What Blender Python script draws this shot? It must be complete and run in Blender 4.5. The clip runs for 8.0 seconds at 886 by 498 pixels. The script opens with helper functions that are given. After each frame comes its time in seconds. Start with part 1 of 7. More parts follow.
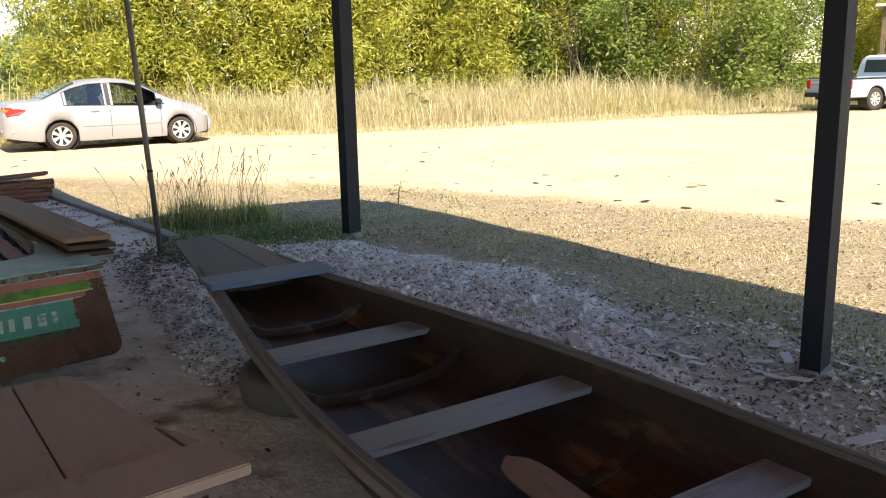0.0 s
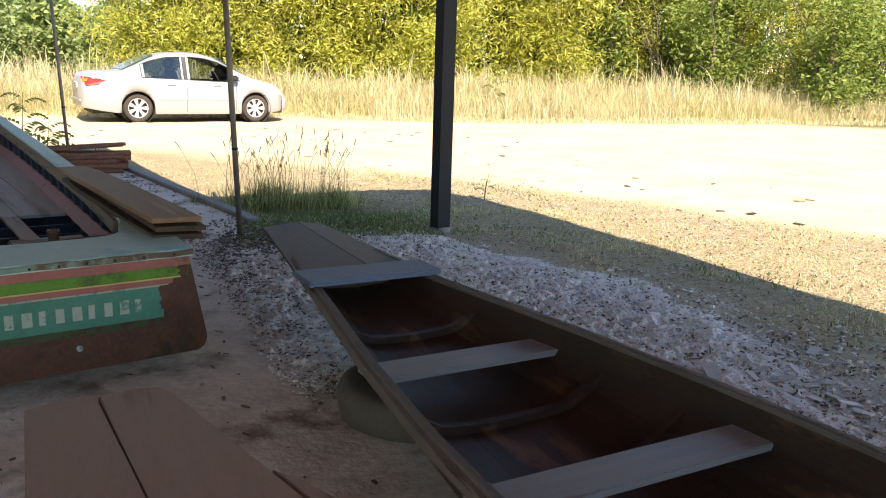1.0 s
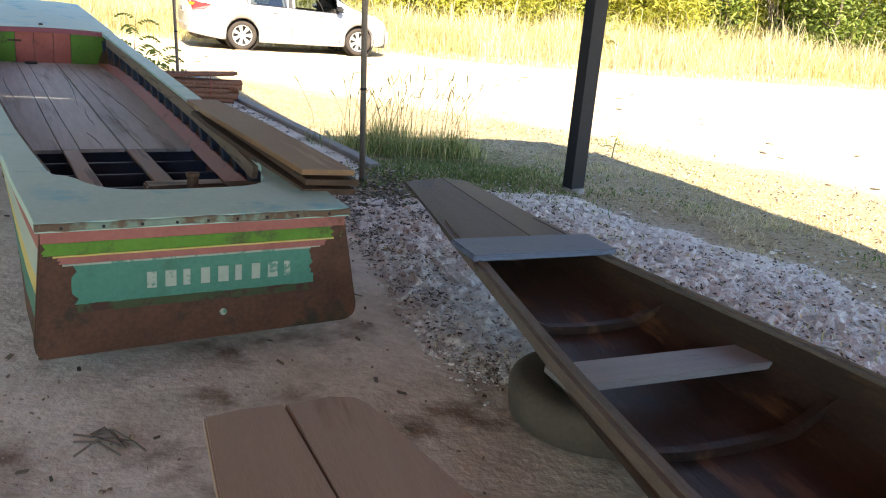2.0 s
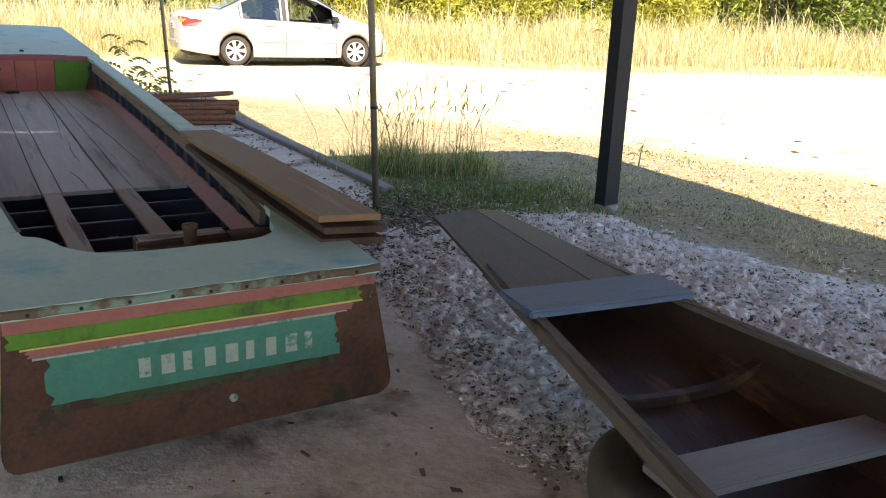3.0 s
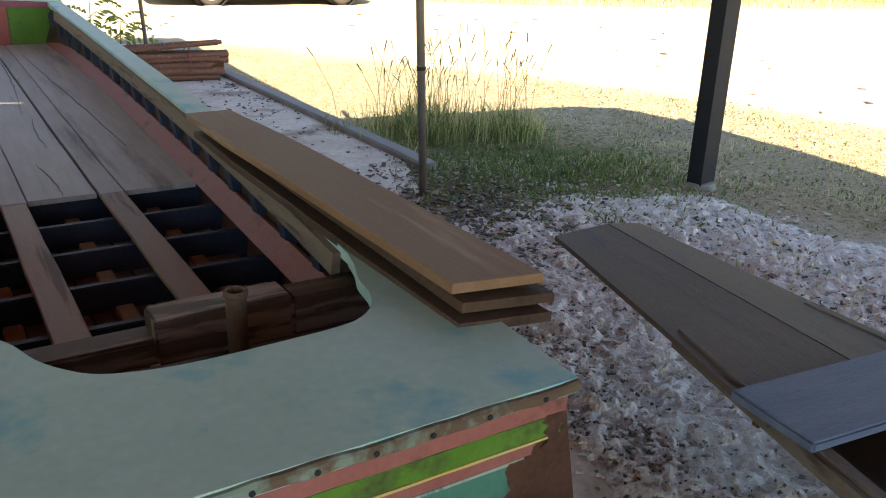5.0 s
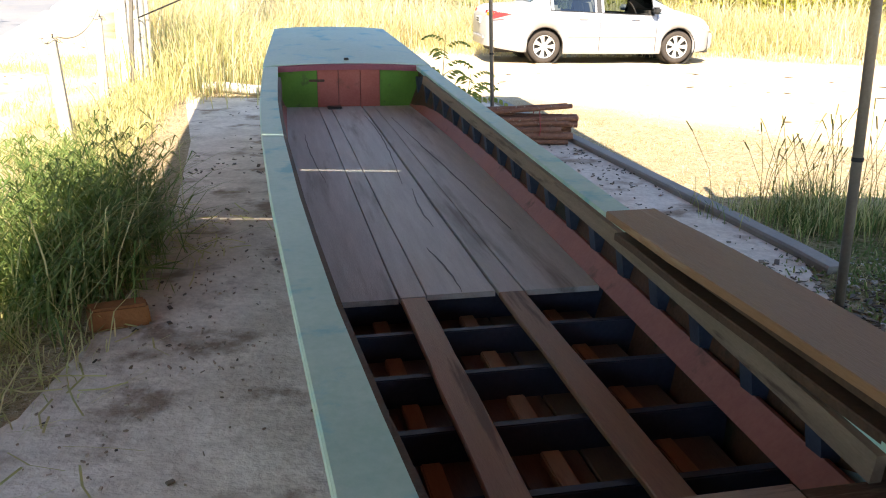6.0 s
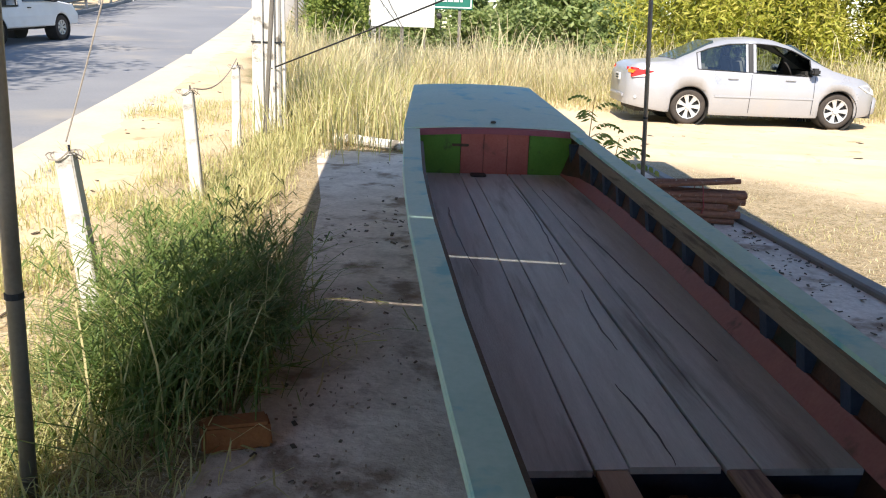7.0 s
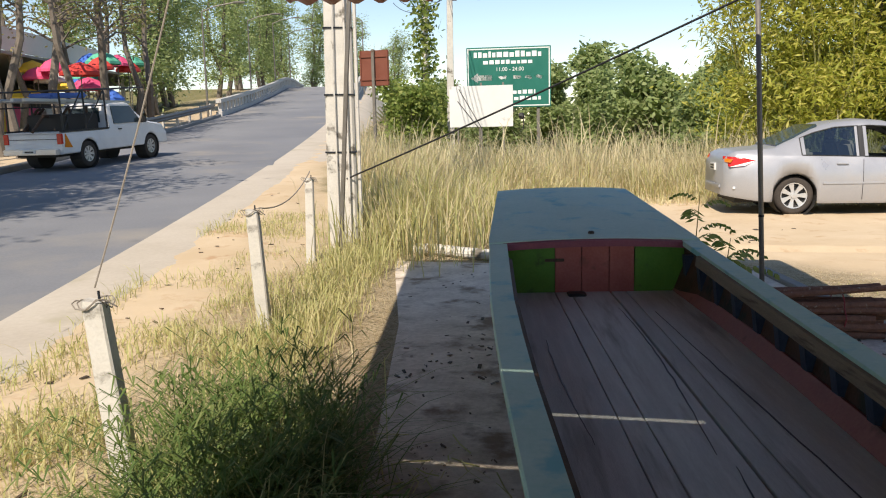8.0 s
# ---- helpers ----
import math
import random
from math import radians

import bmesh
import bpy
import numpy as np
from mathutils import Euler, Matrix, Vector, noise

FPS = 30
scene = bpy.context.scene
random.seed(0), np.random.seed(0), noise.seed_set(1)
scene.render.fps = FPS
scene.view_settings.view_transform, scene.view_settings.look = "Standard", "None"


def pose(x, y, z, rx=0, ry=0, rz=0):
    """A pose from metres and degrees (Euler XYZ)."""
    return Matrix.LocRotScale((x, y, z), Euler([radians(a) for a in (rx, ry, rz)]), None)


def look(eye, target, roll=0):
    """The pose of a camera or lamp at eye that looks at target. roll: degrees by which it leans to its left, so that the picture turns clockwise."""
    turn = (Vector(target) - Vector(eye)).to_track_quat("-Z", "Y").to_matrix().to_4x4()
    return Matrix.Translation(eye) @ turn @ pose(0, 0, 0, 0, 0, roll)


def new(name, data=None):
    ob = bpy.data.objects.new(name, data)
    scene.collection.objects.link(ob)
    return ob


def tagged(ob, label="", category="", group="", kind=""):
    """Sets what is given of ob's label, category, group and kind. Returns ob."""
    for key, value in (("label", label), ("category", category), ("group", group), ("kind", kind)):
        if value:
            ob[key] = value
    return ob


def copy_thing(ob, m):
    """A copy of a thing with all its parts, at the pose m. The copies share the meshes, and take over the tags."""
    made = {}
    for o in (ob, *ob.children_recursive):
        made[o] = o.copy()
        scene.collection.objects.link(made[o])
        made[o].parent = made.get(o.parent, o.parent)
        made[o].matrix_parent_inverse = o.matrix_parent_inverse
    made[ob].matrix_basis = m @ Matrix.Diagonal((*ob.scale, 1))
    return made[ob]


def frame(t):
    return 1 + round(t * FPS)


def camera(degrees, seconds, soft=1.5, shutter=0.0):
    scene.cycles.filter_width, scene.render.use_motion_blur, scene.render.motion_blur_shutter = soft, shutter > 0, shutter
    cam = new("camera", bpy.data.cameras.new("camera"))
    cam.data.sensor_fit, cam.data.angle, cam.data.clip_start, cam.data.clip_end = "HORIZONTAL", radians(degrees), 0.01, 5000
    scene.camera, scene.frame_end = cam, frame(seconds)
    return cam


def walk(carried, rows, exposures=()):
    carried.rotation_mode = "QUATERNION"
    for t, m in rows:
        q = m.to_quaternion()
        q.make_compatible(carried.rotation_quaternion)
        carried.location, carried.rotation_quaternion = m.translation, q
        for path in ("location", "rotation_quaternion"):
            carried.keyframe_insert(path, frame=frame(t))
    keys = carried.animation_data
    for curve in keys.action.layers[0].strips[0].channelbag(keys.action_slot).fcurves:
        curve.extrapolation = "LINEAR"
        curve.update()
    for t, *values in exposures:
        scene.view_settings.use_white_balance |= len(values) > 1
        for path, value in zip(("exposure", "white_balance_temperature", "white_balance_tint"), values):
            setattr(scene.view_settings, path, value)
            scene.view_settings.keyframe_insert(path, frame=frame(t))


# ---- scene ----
cam = camera(55.8, 8.0, soft=1.1)
PATH = [
    (0, (1.196, -1.393, 1.543), (2.135, 0.323, 1.124), -1.3),
    (0.5, (1.146, -1.118, 1.505), (2.058, 0.612, 1.087), 0.0),
    (1, (1.134, -0.77, 1.484), (1.957, 0.999, 1.049), 1.8),
    (1.5, (0.995, -0.375, 1.454), (1.746, 1.399, 0.918), 5.6),
    (2, (0.913, -0.135, 1.474), (1.567, 1.664, 0.896), 4.9),
    (2.2, (0.909, -0.012, 1.468), (1.533, 1.796, 0.885), 4.3),
    (3.3, (0.964, 0.724, 1.489), (1.632, 2.524, 0.931), 1.7),
    (3.5, (0.942, 0.886, 1.507), (1.626, 2.683, 0.957), 1.8),
    (4, (0.928, 1.171, 1.451), (1.675, 2.919, 0.83), 1.0),
    (4.2, (0.937, 1.287, 1.428), (1.737, 2.988, 0.745), 1.1),
    (5.3, (0.72, 2.019, 1.483), (1.274, 3.8, 0.762), 2.6),
    (5.5, (0.571, 2.129, 1.525), (0.946, 3.948, 0.785), 1.5),
    (5.6, (0.53, 2.199, 1.539), (0.828, 4.029, 0.79), 0.5),
    (6, (0.469, 2.529, 1.495), (0.524, 4.432, 0.882), 0.7),
    (6.5, (0.328, 2.92, 1.514), (0.203, 4.835, 0.948), 0.9),
    (7, (0.183, 3.275, 1.555), (-0.025, 5.196, 1.04), 1.9),
    (7.5, (0.16, 3.69, 1.58), (-0.204, 5.629, 1.253), -1.2),
    (8, (0.027, 4.113, 1.589), (-0.387, 6.047, 1.295), -1.3),
]
EXPOSURES = [(t, e, k, 14) for t, e, k in ((0, 1.15, 7180), (1.0, 1.42, 7200), (1.5, 1.95, 7350), (2.2, 2.03, 7450), (3.5, 1.53, 7550), (4.2, 1.54, 7650), (5.5, 2.22, 7750), (6.0, 1.88, 7250), (6.5, 1.47, 6850), (7.0, 1.05, 6550), (7.5, 0.55, 6700), (8, 0.35, 6800))]
walk(cam, [(t, look(eye, target, roll)) for t, eye, target, roll in PATH], EXPOSURES)

# ---- daylight ----
SUN_ELEV, SUN_FROM = 45.0, 187.0   # the sun stands low behind the first view, a little to its left
world = bpy.data.worlds.new("sky")
scene.world = world
world.use_nodes = True
wn = world.node_tree
sky = wn.nodes.new("ShaderNodeTexSky")
sky.sky_type, sky.sun_disc = "NISHITA", False
sky.sun_elevation, sky.sun_rotation = radians(SUN_ELEV), radians(SUN_FROM)
sky.air_density, sky.dust_density, sky.ozone_density = 1.0, 0.0, 2.0
wn.nodes["Background"].inputs["Strength"].default_value = 0.115
wn.links.new(sky.outputs["Color"], wn.nodes["Background"].inputs["Color"])
sun_data = bpy.data.lights.new("sun", "SUN")
sun_data.energy, sun_data.angle, sun_data.color = 4.6, radians(0.5), (1.0, 0.93, 0.80)
sun = new("sun", sun_data)
to_sun = Vector((math.sin(radians(SUN_FROM)) * math.cos(radians(SUN_ELEV)), math.cos(radians(SUN_FROM)) * math.cos(radians(SUN_ELEV)), math.sin(radians(SUN_ELEV))))
sun.matrix_world = look(to_sun * 50, (0, 0, 0))

# ---- materials ----
def surf(name, c1, c2, scale=6.0, fine=70.0, rough=0.7, bump=0.3, metal=0.0, c3=None, patch=1.2, patch_at=0.58, stretch=(1, 1, 1), spread=0.0, dist=0.01, soft=0.08, spec=0.3):
    """A worn surface: two colours mixed by broad and fine noise, a third in patches, relief from the fine noise; spread: change from piece to piece."""
    m = bpy.data.materials.new(name)
    m.use_nodes = True
    nt, bs = m.node_tree, m.node_tree.nodes["Principled BSDF"]
    N, L = nt.nodes.new, nt.links.new
    tc, mp = N("ShaderNodeTexCoord"), N("ShaderNodeMapping")
    mp.inputs["Scale"].default_value = stretch
    L(tc.outputs["Object"], mp.inputs["Vector"])

    def nz(s, d=4.0):
        n = N("ShaderNodeTexNoise")
        n.inputs["Scale"].default_value, n.inputs["Detail"].default_value, n.inputs["Roughness"].default_value = s, d, 0.6
        L(mp.outputs["Vector"], n.inputs["Vector"])
        return n.outputs["Fac"]

    def ramp(f, a, b):
        r = N("ShaderNodeMapRange")
        r.inputs["From Min"].default_value, r.inputs["From Max"].default_value = a, b
        L(f, r.inputs["Value"])
        return r.outputs["Result"]

    def mix(f, a, b):
        x = N("ShaderNodeMix")
        x.data_type = "RGBA"
        L(f, x.inputs["Factor"])
        for s, v in ((x.inputs["A"], a), (x.inputs["B"], b)):
            if isinstance(v, tuple):
                s.default_value = (*v, 1)
            else:
                L(v, s)
        return x.outputs["Result"]

    broad, grain = nz(scale), nz(fine)
    ad = N("ShaderNodeMath")
    ad.operation = "MULTIPLY_ADD"
    L(grain, ad.inputs[0])
    ad.inputs[1].default_value = 0.7
    L(broad, ad.inputs[2])
    col = mix(ramp(ad.outputs[0], 0.6, 1.1), c1, c2)
    if c3:
        col = mix(ramp(nz(patch, 6.0), patch_at, patch_at + soft), col, c3)
    if spread:
        oi, hs = N("ShaderNodeObjectInfo"), N("ShaderNodeHueSaturation")
        L(ramp(oi.outputs["Random"], 0, 1), hs.inputs["Value"])
        hs.inputs["Value"].links[0].from_node.inputs["To Min"].default_value = 1 - spread
        hs.inputs["Value"].links[0].from_node.inputs["To Max"].default_value = 1 + spread
        L(col, hs.inputs["Color"])
        col = hs.outputs["Color"]
    L(col, bs.inputs["Base Color"])
    bs.inputs["Metallic"].default_value = metal
    bs.inputs["Specular IOR Level"].default_value = spec
    rr = ramp(broad, 0.2, 0.8)
    rr.node.inputs["To Min"].default_value, rr.node.inputs["To Max"].default_value = max(rough - 0.1, 0.03), min(rough + 0.12, 1)
    L(rr, bs.inputs["Roughness"])
    if bump:
        bp = N("ShaderNodeBump")
        bp.inputs["Strength"].default_value, bp.inputs["Distance"].default_value = bump, dist
        L(ad.outputs[0], bp.inputs["Height"])
        L(bp.outputs["Normal"], bs.inputs["Normal"])
    return m


def leaf_mat(name, c1, c2, c3, through_light=0.35):
    """Leaves or blades: colour changes from leaf to leaf, and light comes through them."""
    m = bpy.data.materials.new(name)
    m.use_nodes = True
    nt, bs = m.node_tree, m.node_tree.nodes["Principled BSDF"]
    N, L = nt.nodes.new, nt.links.new
    geo, cr = N("ShaderNodeNewGeometry"), N("ShaderNodeValToRGB")
    cr.color_ramp.elements[0].color, cr.color_ramp.elements[1].color = (*c1, 1), (*c3, 1)
    mid = cr.color_ramp.elements.new(0.5)
    mid.color = (*c2, 1)
    L(geo.outputs["Random Per Island"], cr.inputs["Fac"])
    L(cr.outputs["Color"], bs.inputs["Base Color"])
    bs.inputs["Roughness"].default_value = 0.6
    tr, ms = N("ShaderNodeBsdfTranslucent"), N("ShaderNodeMixShader")
    ms.inputs["Fac"].default_value = through_light
    L(cr.outputs["Color"], tr.inputs["Color"])
    L(bs.outputs["BSDF"], ms.inputs[1])
    L(tr.outputs["BSDF"], ms.inputs[2])
    L(ms.outputs["Shader"], nt.nodes["Material Output"].inputs["Surface"])
    return m


def plain(name, c, rough=0.5, metal=0.0, coat=0.0, alpha_trans=0.0, emit=0.0):
    m = bpy.data.materials.new(name)
    m.use_nodes = True
    bs = m.node_tree.nodes["Principled BSDF"]
    bs.inputs["Base Color"].default_value = (*c, 1)
    bs.inputs["Roughness"].default_value, bs.inputs["Metallic"].default_value = rough, metal
    bs.inputs["Coat Weight"].default_value = coat
    bs.inputs["Transmission Weight"].default_value = alpha_trans
    return m


TEAL = surf("aged_teal_paint", (0.34, 0.535, 0.465), (0.46, 0.63, 0.56), 3, 40, 0.5, 0.15, c3=(0.19, 0.47, 0.50), patch=4.5, patch_at=0.55, soft=0.12)
TEAL_EDGE = surf("worn_edge_paint", (0.16, 0.25, 0.20), (0.22, 0.30, 0.24), 9, 60, 0.65, 0.3, c3=(0.13, 0.09, 0.06), patch=6, patch_at=0.5)
PINK = surf("faded_pink_paint", (0.29, 0.10, 0.085), (0.37, 0.145, 0.12), 7, 60, 0.6, 0.2, c3=(0.16, 0.075, 0.055), patch=5, patch_at=0.62)
RED = surf("faded_red_paint", (0.36, 0.09, 0.07), (0.46, 0.15, 0.12), 6, 60, 0.6, 0.2, c3=(0.20, 0.08, 0.06), patch=4, patch_at=0.64)
PURPLE = surf("plum_paint", (0.22, 0.06, 0.09), (0.28, 0.09, 0.12), 6, 60, 0.55, 0.15)
GREEN = surf("leaf_green_paint", (0.075, 0.195, 0.022), (0.11, 0.26, 0.035), 6, 60, 0.55, 0.2, c3=(0.07, 0.10, 0.03), patch=5, patch_at=0.57)
MINT = surf("sea_green_panel_paint", (0.045, 0.18, 0.125), (0.07, 0.235, 0.17), 6, 60, 0.55, 0.15, c3=(0.05, 0.12, 0.075), patch=5, patch_at=0.57, soft=0.15)
HULL_BROWN = surf("brown_hull_paint", (0.055, 0.026, 0.016), (0.12, 0.055, 0.033), 5, 60, 0.6, 0.3, c3=(0.03, 0.028, 0.018), patch=4, patch_at=0.54)
YELLOW = surf("faded_yellow_paint", (0.55, 0.42, 0.10), (0.6, 0.5, 0.2), 6, 50, 0.6, 0.2)
SIDE_PAINT = surf("pale_hull_paint", (0.32, 0.42, 0.36), (0.42, 0.47, 0.38), 4, 50, 0.6, 0.2, c3=(0.45, 0.25, 0.2), patch=2, patch_at=0.6)
NAVY = surf("dark_blue_paint", (0.026, 0.038, 0.062), (0.05, 0.066, 0.098), 6, 60, 0.6, 0.2)
BLUEGREY = surf("blue_grey_paint", (0.16, 0.25, 0.34), (0.25, 0.35, 0.43), 6, 60, 0.6, 0.2, c3=(0.08, 0.1, 0.12), patch=4)
CREAM = surf("cream_lettering_paint", (0.30, 0.37, 0.30), (0.38, 0.43, 0.35), 20, 90, 0.7, 0.1, c3=(0.10, 0.24, 0.18), patch=22, patch_at=0.54)
TAN_WOOD = surf("tan_wood", (0.24, 0.165, 0.10), (0.33, 0.24, 0.155), 5, 60, 0.7, 0.25, stretch=(6, 0.6, 6), c3=(0.16, 0.10, 0.06), patch=2)
GREY_WOOD = surf("grey_dusty_boards", (0.43, 0.45, 0.43), (0.59, 0.615, 0.585), 4, 60, 0.72, 0.25, stretch=(6, 0.5, 6), c3=(0.27, 0.27, 0.245), patch=1.5, patch_at=0.55, spread=0.08, soft=0.15)
BROWN_WOOD = surf("brown_boards", (0.24, 0.145, 0.085), (0.34, 0.215, 0.135), 4, 60, 0.55, 0.2, stretch=(6, 0.5, 6), c3=(0.13, 0.07, 0.04), patch=2, spread=0.1)
PLANK_WOOD = surf("sawn_plank", (0.20, 0.115, 0.062), (0.28, 0.17, 0.10), 3, 50, 0.55, 0.2, stretch=(5, 0.5, 5), c3=(0.38, 0.27, 0.18), patch=1.6, patch_at=0.6, spread=0.15)
BENCH_WOOD = surf("bench_boards", (0.30, 0.215, 0.16), (0.38, 0.28, 0.21), 4, 60, 0.6, 0.2, stretch=(5, 0.5, 5), c3=(0.24, 0.165, 0.12), patch=2, spread=0.06)
BEAM_WOOD = surf("weathered_beam", (0.075, 0.05, 0.034), (0.15, 0.105, 0.072), 4, 60, 0.6, 0.35, stretch=(0.6, 5, 5), c3=(0.33, 0.255, 0.19), patch=3, patch_at=0.5)
DARK_GREEN = surf("weathered_dark_green_paint", (0.035, 0.055, 0.025), (0.06, 0.085, 0.035), 8, 60, 0.6, 0.25, c3=(0.06, 0.03, 0.02), patch=9, patch_at=0.55)
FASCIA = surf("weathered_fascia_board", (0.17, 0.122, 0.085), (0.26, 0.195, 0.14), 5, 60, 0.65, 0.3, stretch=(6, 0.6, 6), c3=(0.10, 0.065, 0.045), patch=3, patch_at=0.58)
RUST = surf("rusty_pipe", (0.10, 0.055, 0.03), (0.17, 0.10, 0.06), 12, 60, 0.7, 0.2)
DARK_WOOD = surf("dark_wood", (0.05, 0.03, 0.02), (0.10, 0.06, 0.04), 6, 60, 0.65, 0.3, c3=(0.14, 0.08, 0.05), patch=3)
CANOE_IN = surf("oiled_brown_canoe_wood", (0.024, 0.0145, 0.0095), (0.060, 0.034, 0.020), 4, 40, 0.5, 0.3, stretch=(3, 0.7, 3), c3=(0.18, 0.098, 0.045), patch=2.2, patch_at=0.57, soft=0.15)
CANOE_RIM = surf("weathered_grey_wood", (0.11, 0.092, 0.074), (0.20, 0.17, 0.14), 4, 60, 0.7, 0.45, stretch=(6, 0.5, 6), c3=(0.065, 0.05, 0.038), patch=2)
SEAT_WOOD = surf("silvery_seat_board", (0.185, 0.185, 0.185), (0.27, 0.265, 0.26), 4, 60, 0.45, 0.15, stretch=(0.6, 5, 5), c3=(0.16, 0.13, 0.12), patch=2)
# bluish base colour with deeper blue patches
BLUE_BOARD = surf("bluish_board", (0.085, 0.125, 0.20), (0.15, 0.20, 0.285), 4, 60, 0.5, 0.25, stretch=(0.6, 4, 4), c3=(0.055, 0.085, 0.19), patch=3, patch_at=0.6)
DECK_WOOD = surf("worn_deck_board", (0.095, 0.076, 0.058), (0.16, 0.13, 0.10), 4, 60, 0.55, 0.35, stretch=(5, 0.5, 5), c3=(0.075, 0.082, 0.105), patch=2)
CONCRETE = surf("dusty_concrete", (0.52, 0.44, 0.355), (0.82, 0.735, 0.63), 3.2, 24, 0.85, 0.7, c3=(0.27, 0.20, 0.145), patch=2.3, patch_at=0.53, soft=0.12, dist=0.02)
KERB = surf("grey_kerb_concrete", (0.23, 0.225, 0.215), (0.31, 0.30, 0.28), 4, 60, 0.85, 0.3)
POST_CONC = surf("weathered_post_concrete", (0.50, 0.48, 0.43), (0.64, 0.61, 0.55), 5, 60, 0.85, 0.3, c3=(0.16, 0.145, 0.12), patch=4, patch_at=0.57)
STEEL = surf("dark_painted_steel", (0.010, 0.013, 0.018), (0.020, 0.024, 0.031), 5, 50, 0.65, 0.12, metal=0.0, c3=(0.09, 0.05, 0.035), patch=3, patch_at=0.66)
PIPE = surf("dull_galvanised_pipe", (0.17, 0.155, 0.135), (0.24, 0.22, 0.19), 8, 60, 0.5, 0.15, metal=0.4, c3=(0.12, 0.07, 0.045), patch=4, patch_at=0.6)
ROOF = surf("red_corrugated_sheet", (0.16, 0.045, 0.03), (0.22, 0.07, 0.05), 3, 40, 0.6, 0.1)
STICK = surf("peeled_red_brown_sticks", (0.15, 0.065, 0.04), (0.25, 0.12, 0.075), 6, 50, 0.75, 0.4, stretch=(5, 1, 5), c3=(0.32, 0.24, 0.18), patch=5, patch_at=0.62, spread=0.2)
RUBBER = surf("dusty_tyre_rubber", (0.09, 0.08, 0.065), (0.14, 0.12, 0.095), 5, 60, 0.85, 0.25, c3=(0.2, 0.17, 0.13), patch=3)
TYRE = surf("black_tyre_rubber", (0.035, 0.03, 0.028), (0.07, 0.058, 0.048), 6, 60, 0.85, 0.2)
BLOCK = surf("orange_clay_block", (0.22, 0.085, 0.03), (0.30, 0.13, 0.05), 8, 70, 0.85, 0.4)
ROPE = surf("rope_fibre", (0.2, 0.18, 0.15), (0.32, 0.28, 0.24), 30, 200, 0.9, 0.2)
BLACK = plain("black_plastic", (0.015, 0.015, 0.016), 0.5)
WIRE = plain("black_cable", (0.02, 0.02, 0.02), 0.6)


# ---- building helpers ----
def mesh_ob(name, bm, material, smooth=False):
    me = bpy.data.meshes.new(name)
    bmesh.ops.recalc_face_normals(bm, faces=bm.faces)
    bm.to_mesh(me)
    bm.free()
    me.materials.append(material)
    if smooth:
        me.polygons.foreach_set("use_smooth", [True] * len(me.polygons))
    return new(name, me)


def part(name, bm, material, parent=None, label="", smooth=False, at=None):
    """One mesh object from a bmesh, under a thing or under a part of it."""
    ob = mesh_ob(name, bm, material, smooth)
    ob.parent = parent
    if at is not None:
        ob.matrix_basis = at
    return tagged(ob, label)


def thing(name, m, label, category, group="", kind=""):
    ob = new(name)
    ob.empty_display_size = 0.1
    ob.matrix_basis = m
    return tagged(ob, label, category, group, kind)


def box(x0, x1, y0, y1, z0, z1, bevel=0.0, bm=None):
    bm = bm or bmesh.new()
    r = bmesh.ops.create_cube(bm, size=1, matrix=Matrix.LocRotScale(((x0 + x1) / 2, (y0 + y1) / 2, (z0 + z1) / 2), None, (x1 - x0, y1 - y0, z1 - z0)))
    if bevel:
        es = list({e for v in r["verts"] for e in v.link_edges})
        bmesh.ops.bevel(bm, geom=es, offset=bevel, segments=2, affect="EDGES")
    return bm


def board(x0, x1, y0, y1, z0, z1, seed, n=8, wob=0.006, bevel=0.004):
    """A board along y, with slightly wavering edges and rounded arrises."""
    rnd, bm, rows = random.Random(seed), bmesh.new(), []
    for i in range(n + 1):
        y = y0 + (y1 - y0) * i / n
        a, b, c = (rnd.uniform(-wob, wob) for _ in range(3))
        e = bevel
        ring = [(x0 + a + e, z0), (x1 + b - e, z0), (x1 + b, z0 + e), (x1 + b, z1 - e + c * 0.3), (x1 + b - e, z1 + c * 0.3), (x0 + a + e, z1 + c * 0.3), (x0 + a, z1 - e + c * 0.3), (x0 + a, z0 + e)]
        rows.append([bm.verts.new((x, y, z)) for x, z in ring])
    skin(bm, rows, True, True)
    return bm


def skin(bm, rows, closed=False, caps=False):
    for a, b in zip(rows, rows[1:]):
        n = len(a)
        for i in range(n if closed else n - 1):
            j = (i + 1) % n
            if len({a[i], a[j], b[j], b[i]}) == 4:
                bm.faces.new((a[i], a[j], b[j], b[i]))
    if caps:
        bm.faces.new(rows[0])
        bm.faces.new(rows[-1])


def tube(points, radii, sides=8, bm=None):
    """A round bar along a line of points; radii: one, or one a point."""
    bm = bm or bmesh.new()
    pts = [Vector(p) for p in points]
    radii = radii if isinstance(radii, (list, tuple)) else [radii] * len(pts)
    rows, ref = [], None
    for i, p in enumerate(pts):
        d = (pts[min(i + 1, len(pts) - 1)] - pts[max(i - 1, 0)]).normalized()
        ref = (ref or (Vector((1, 0, 0)) if abs(d.x) < 0.9 else Vector((0, 1, 0))))
        u = (ref - d * ref.dot(d)).normalized()
        v = d.cross(u)
        ref = u
        rows.append([bm.verts.new(p + radii[i] * (math.cos(2 * math.pi * k / sides) * u + math.sin(2 * math.pi * k / sides) * v)) for k in range(sides)])
    skin(bm, rows, True, True)
    return bm


def prism(poly, z0, z1, bm=None):
    bm = bm or bmesh.new()
    skin(bm, [[bm.verts.new((x, y, z)) for x, y in poly] for z in (z0, z1)], True, True)
    return bm


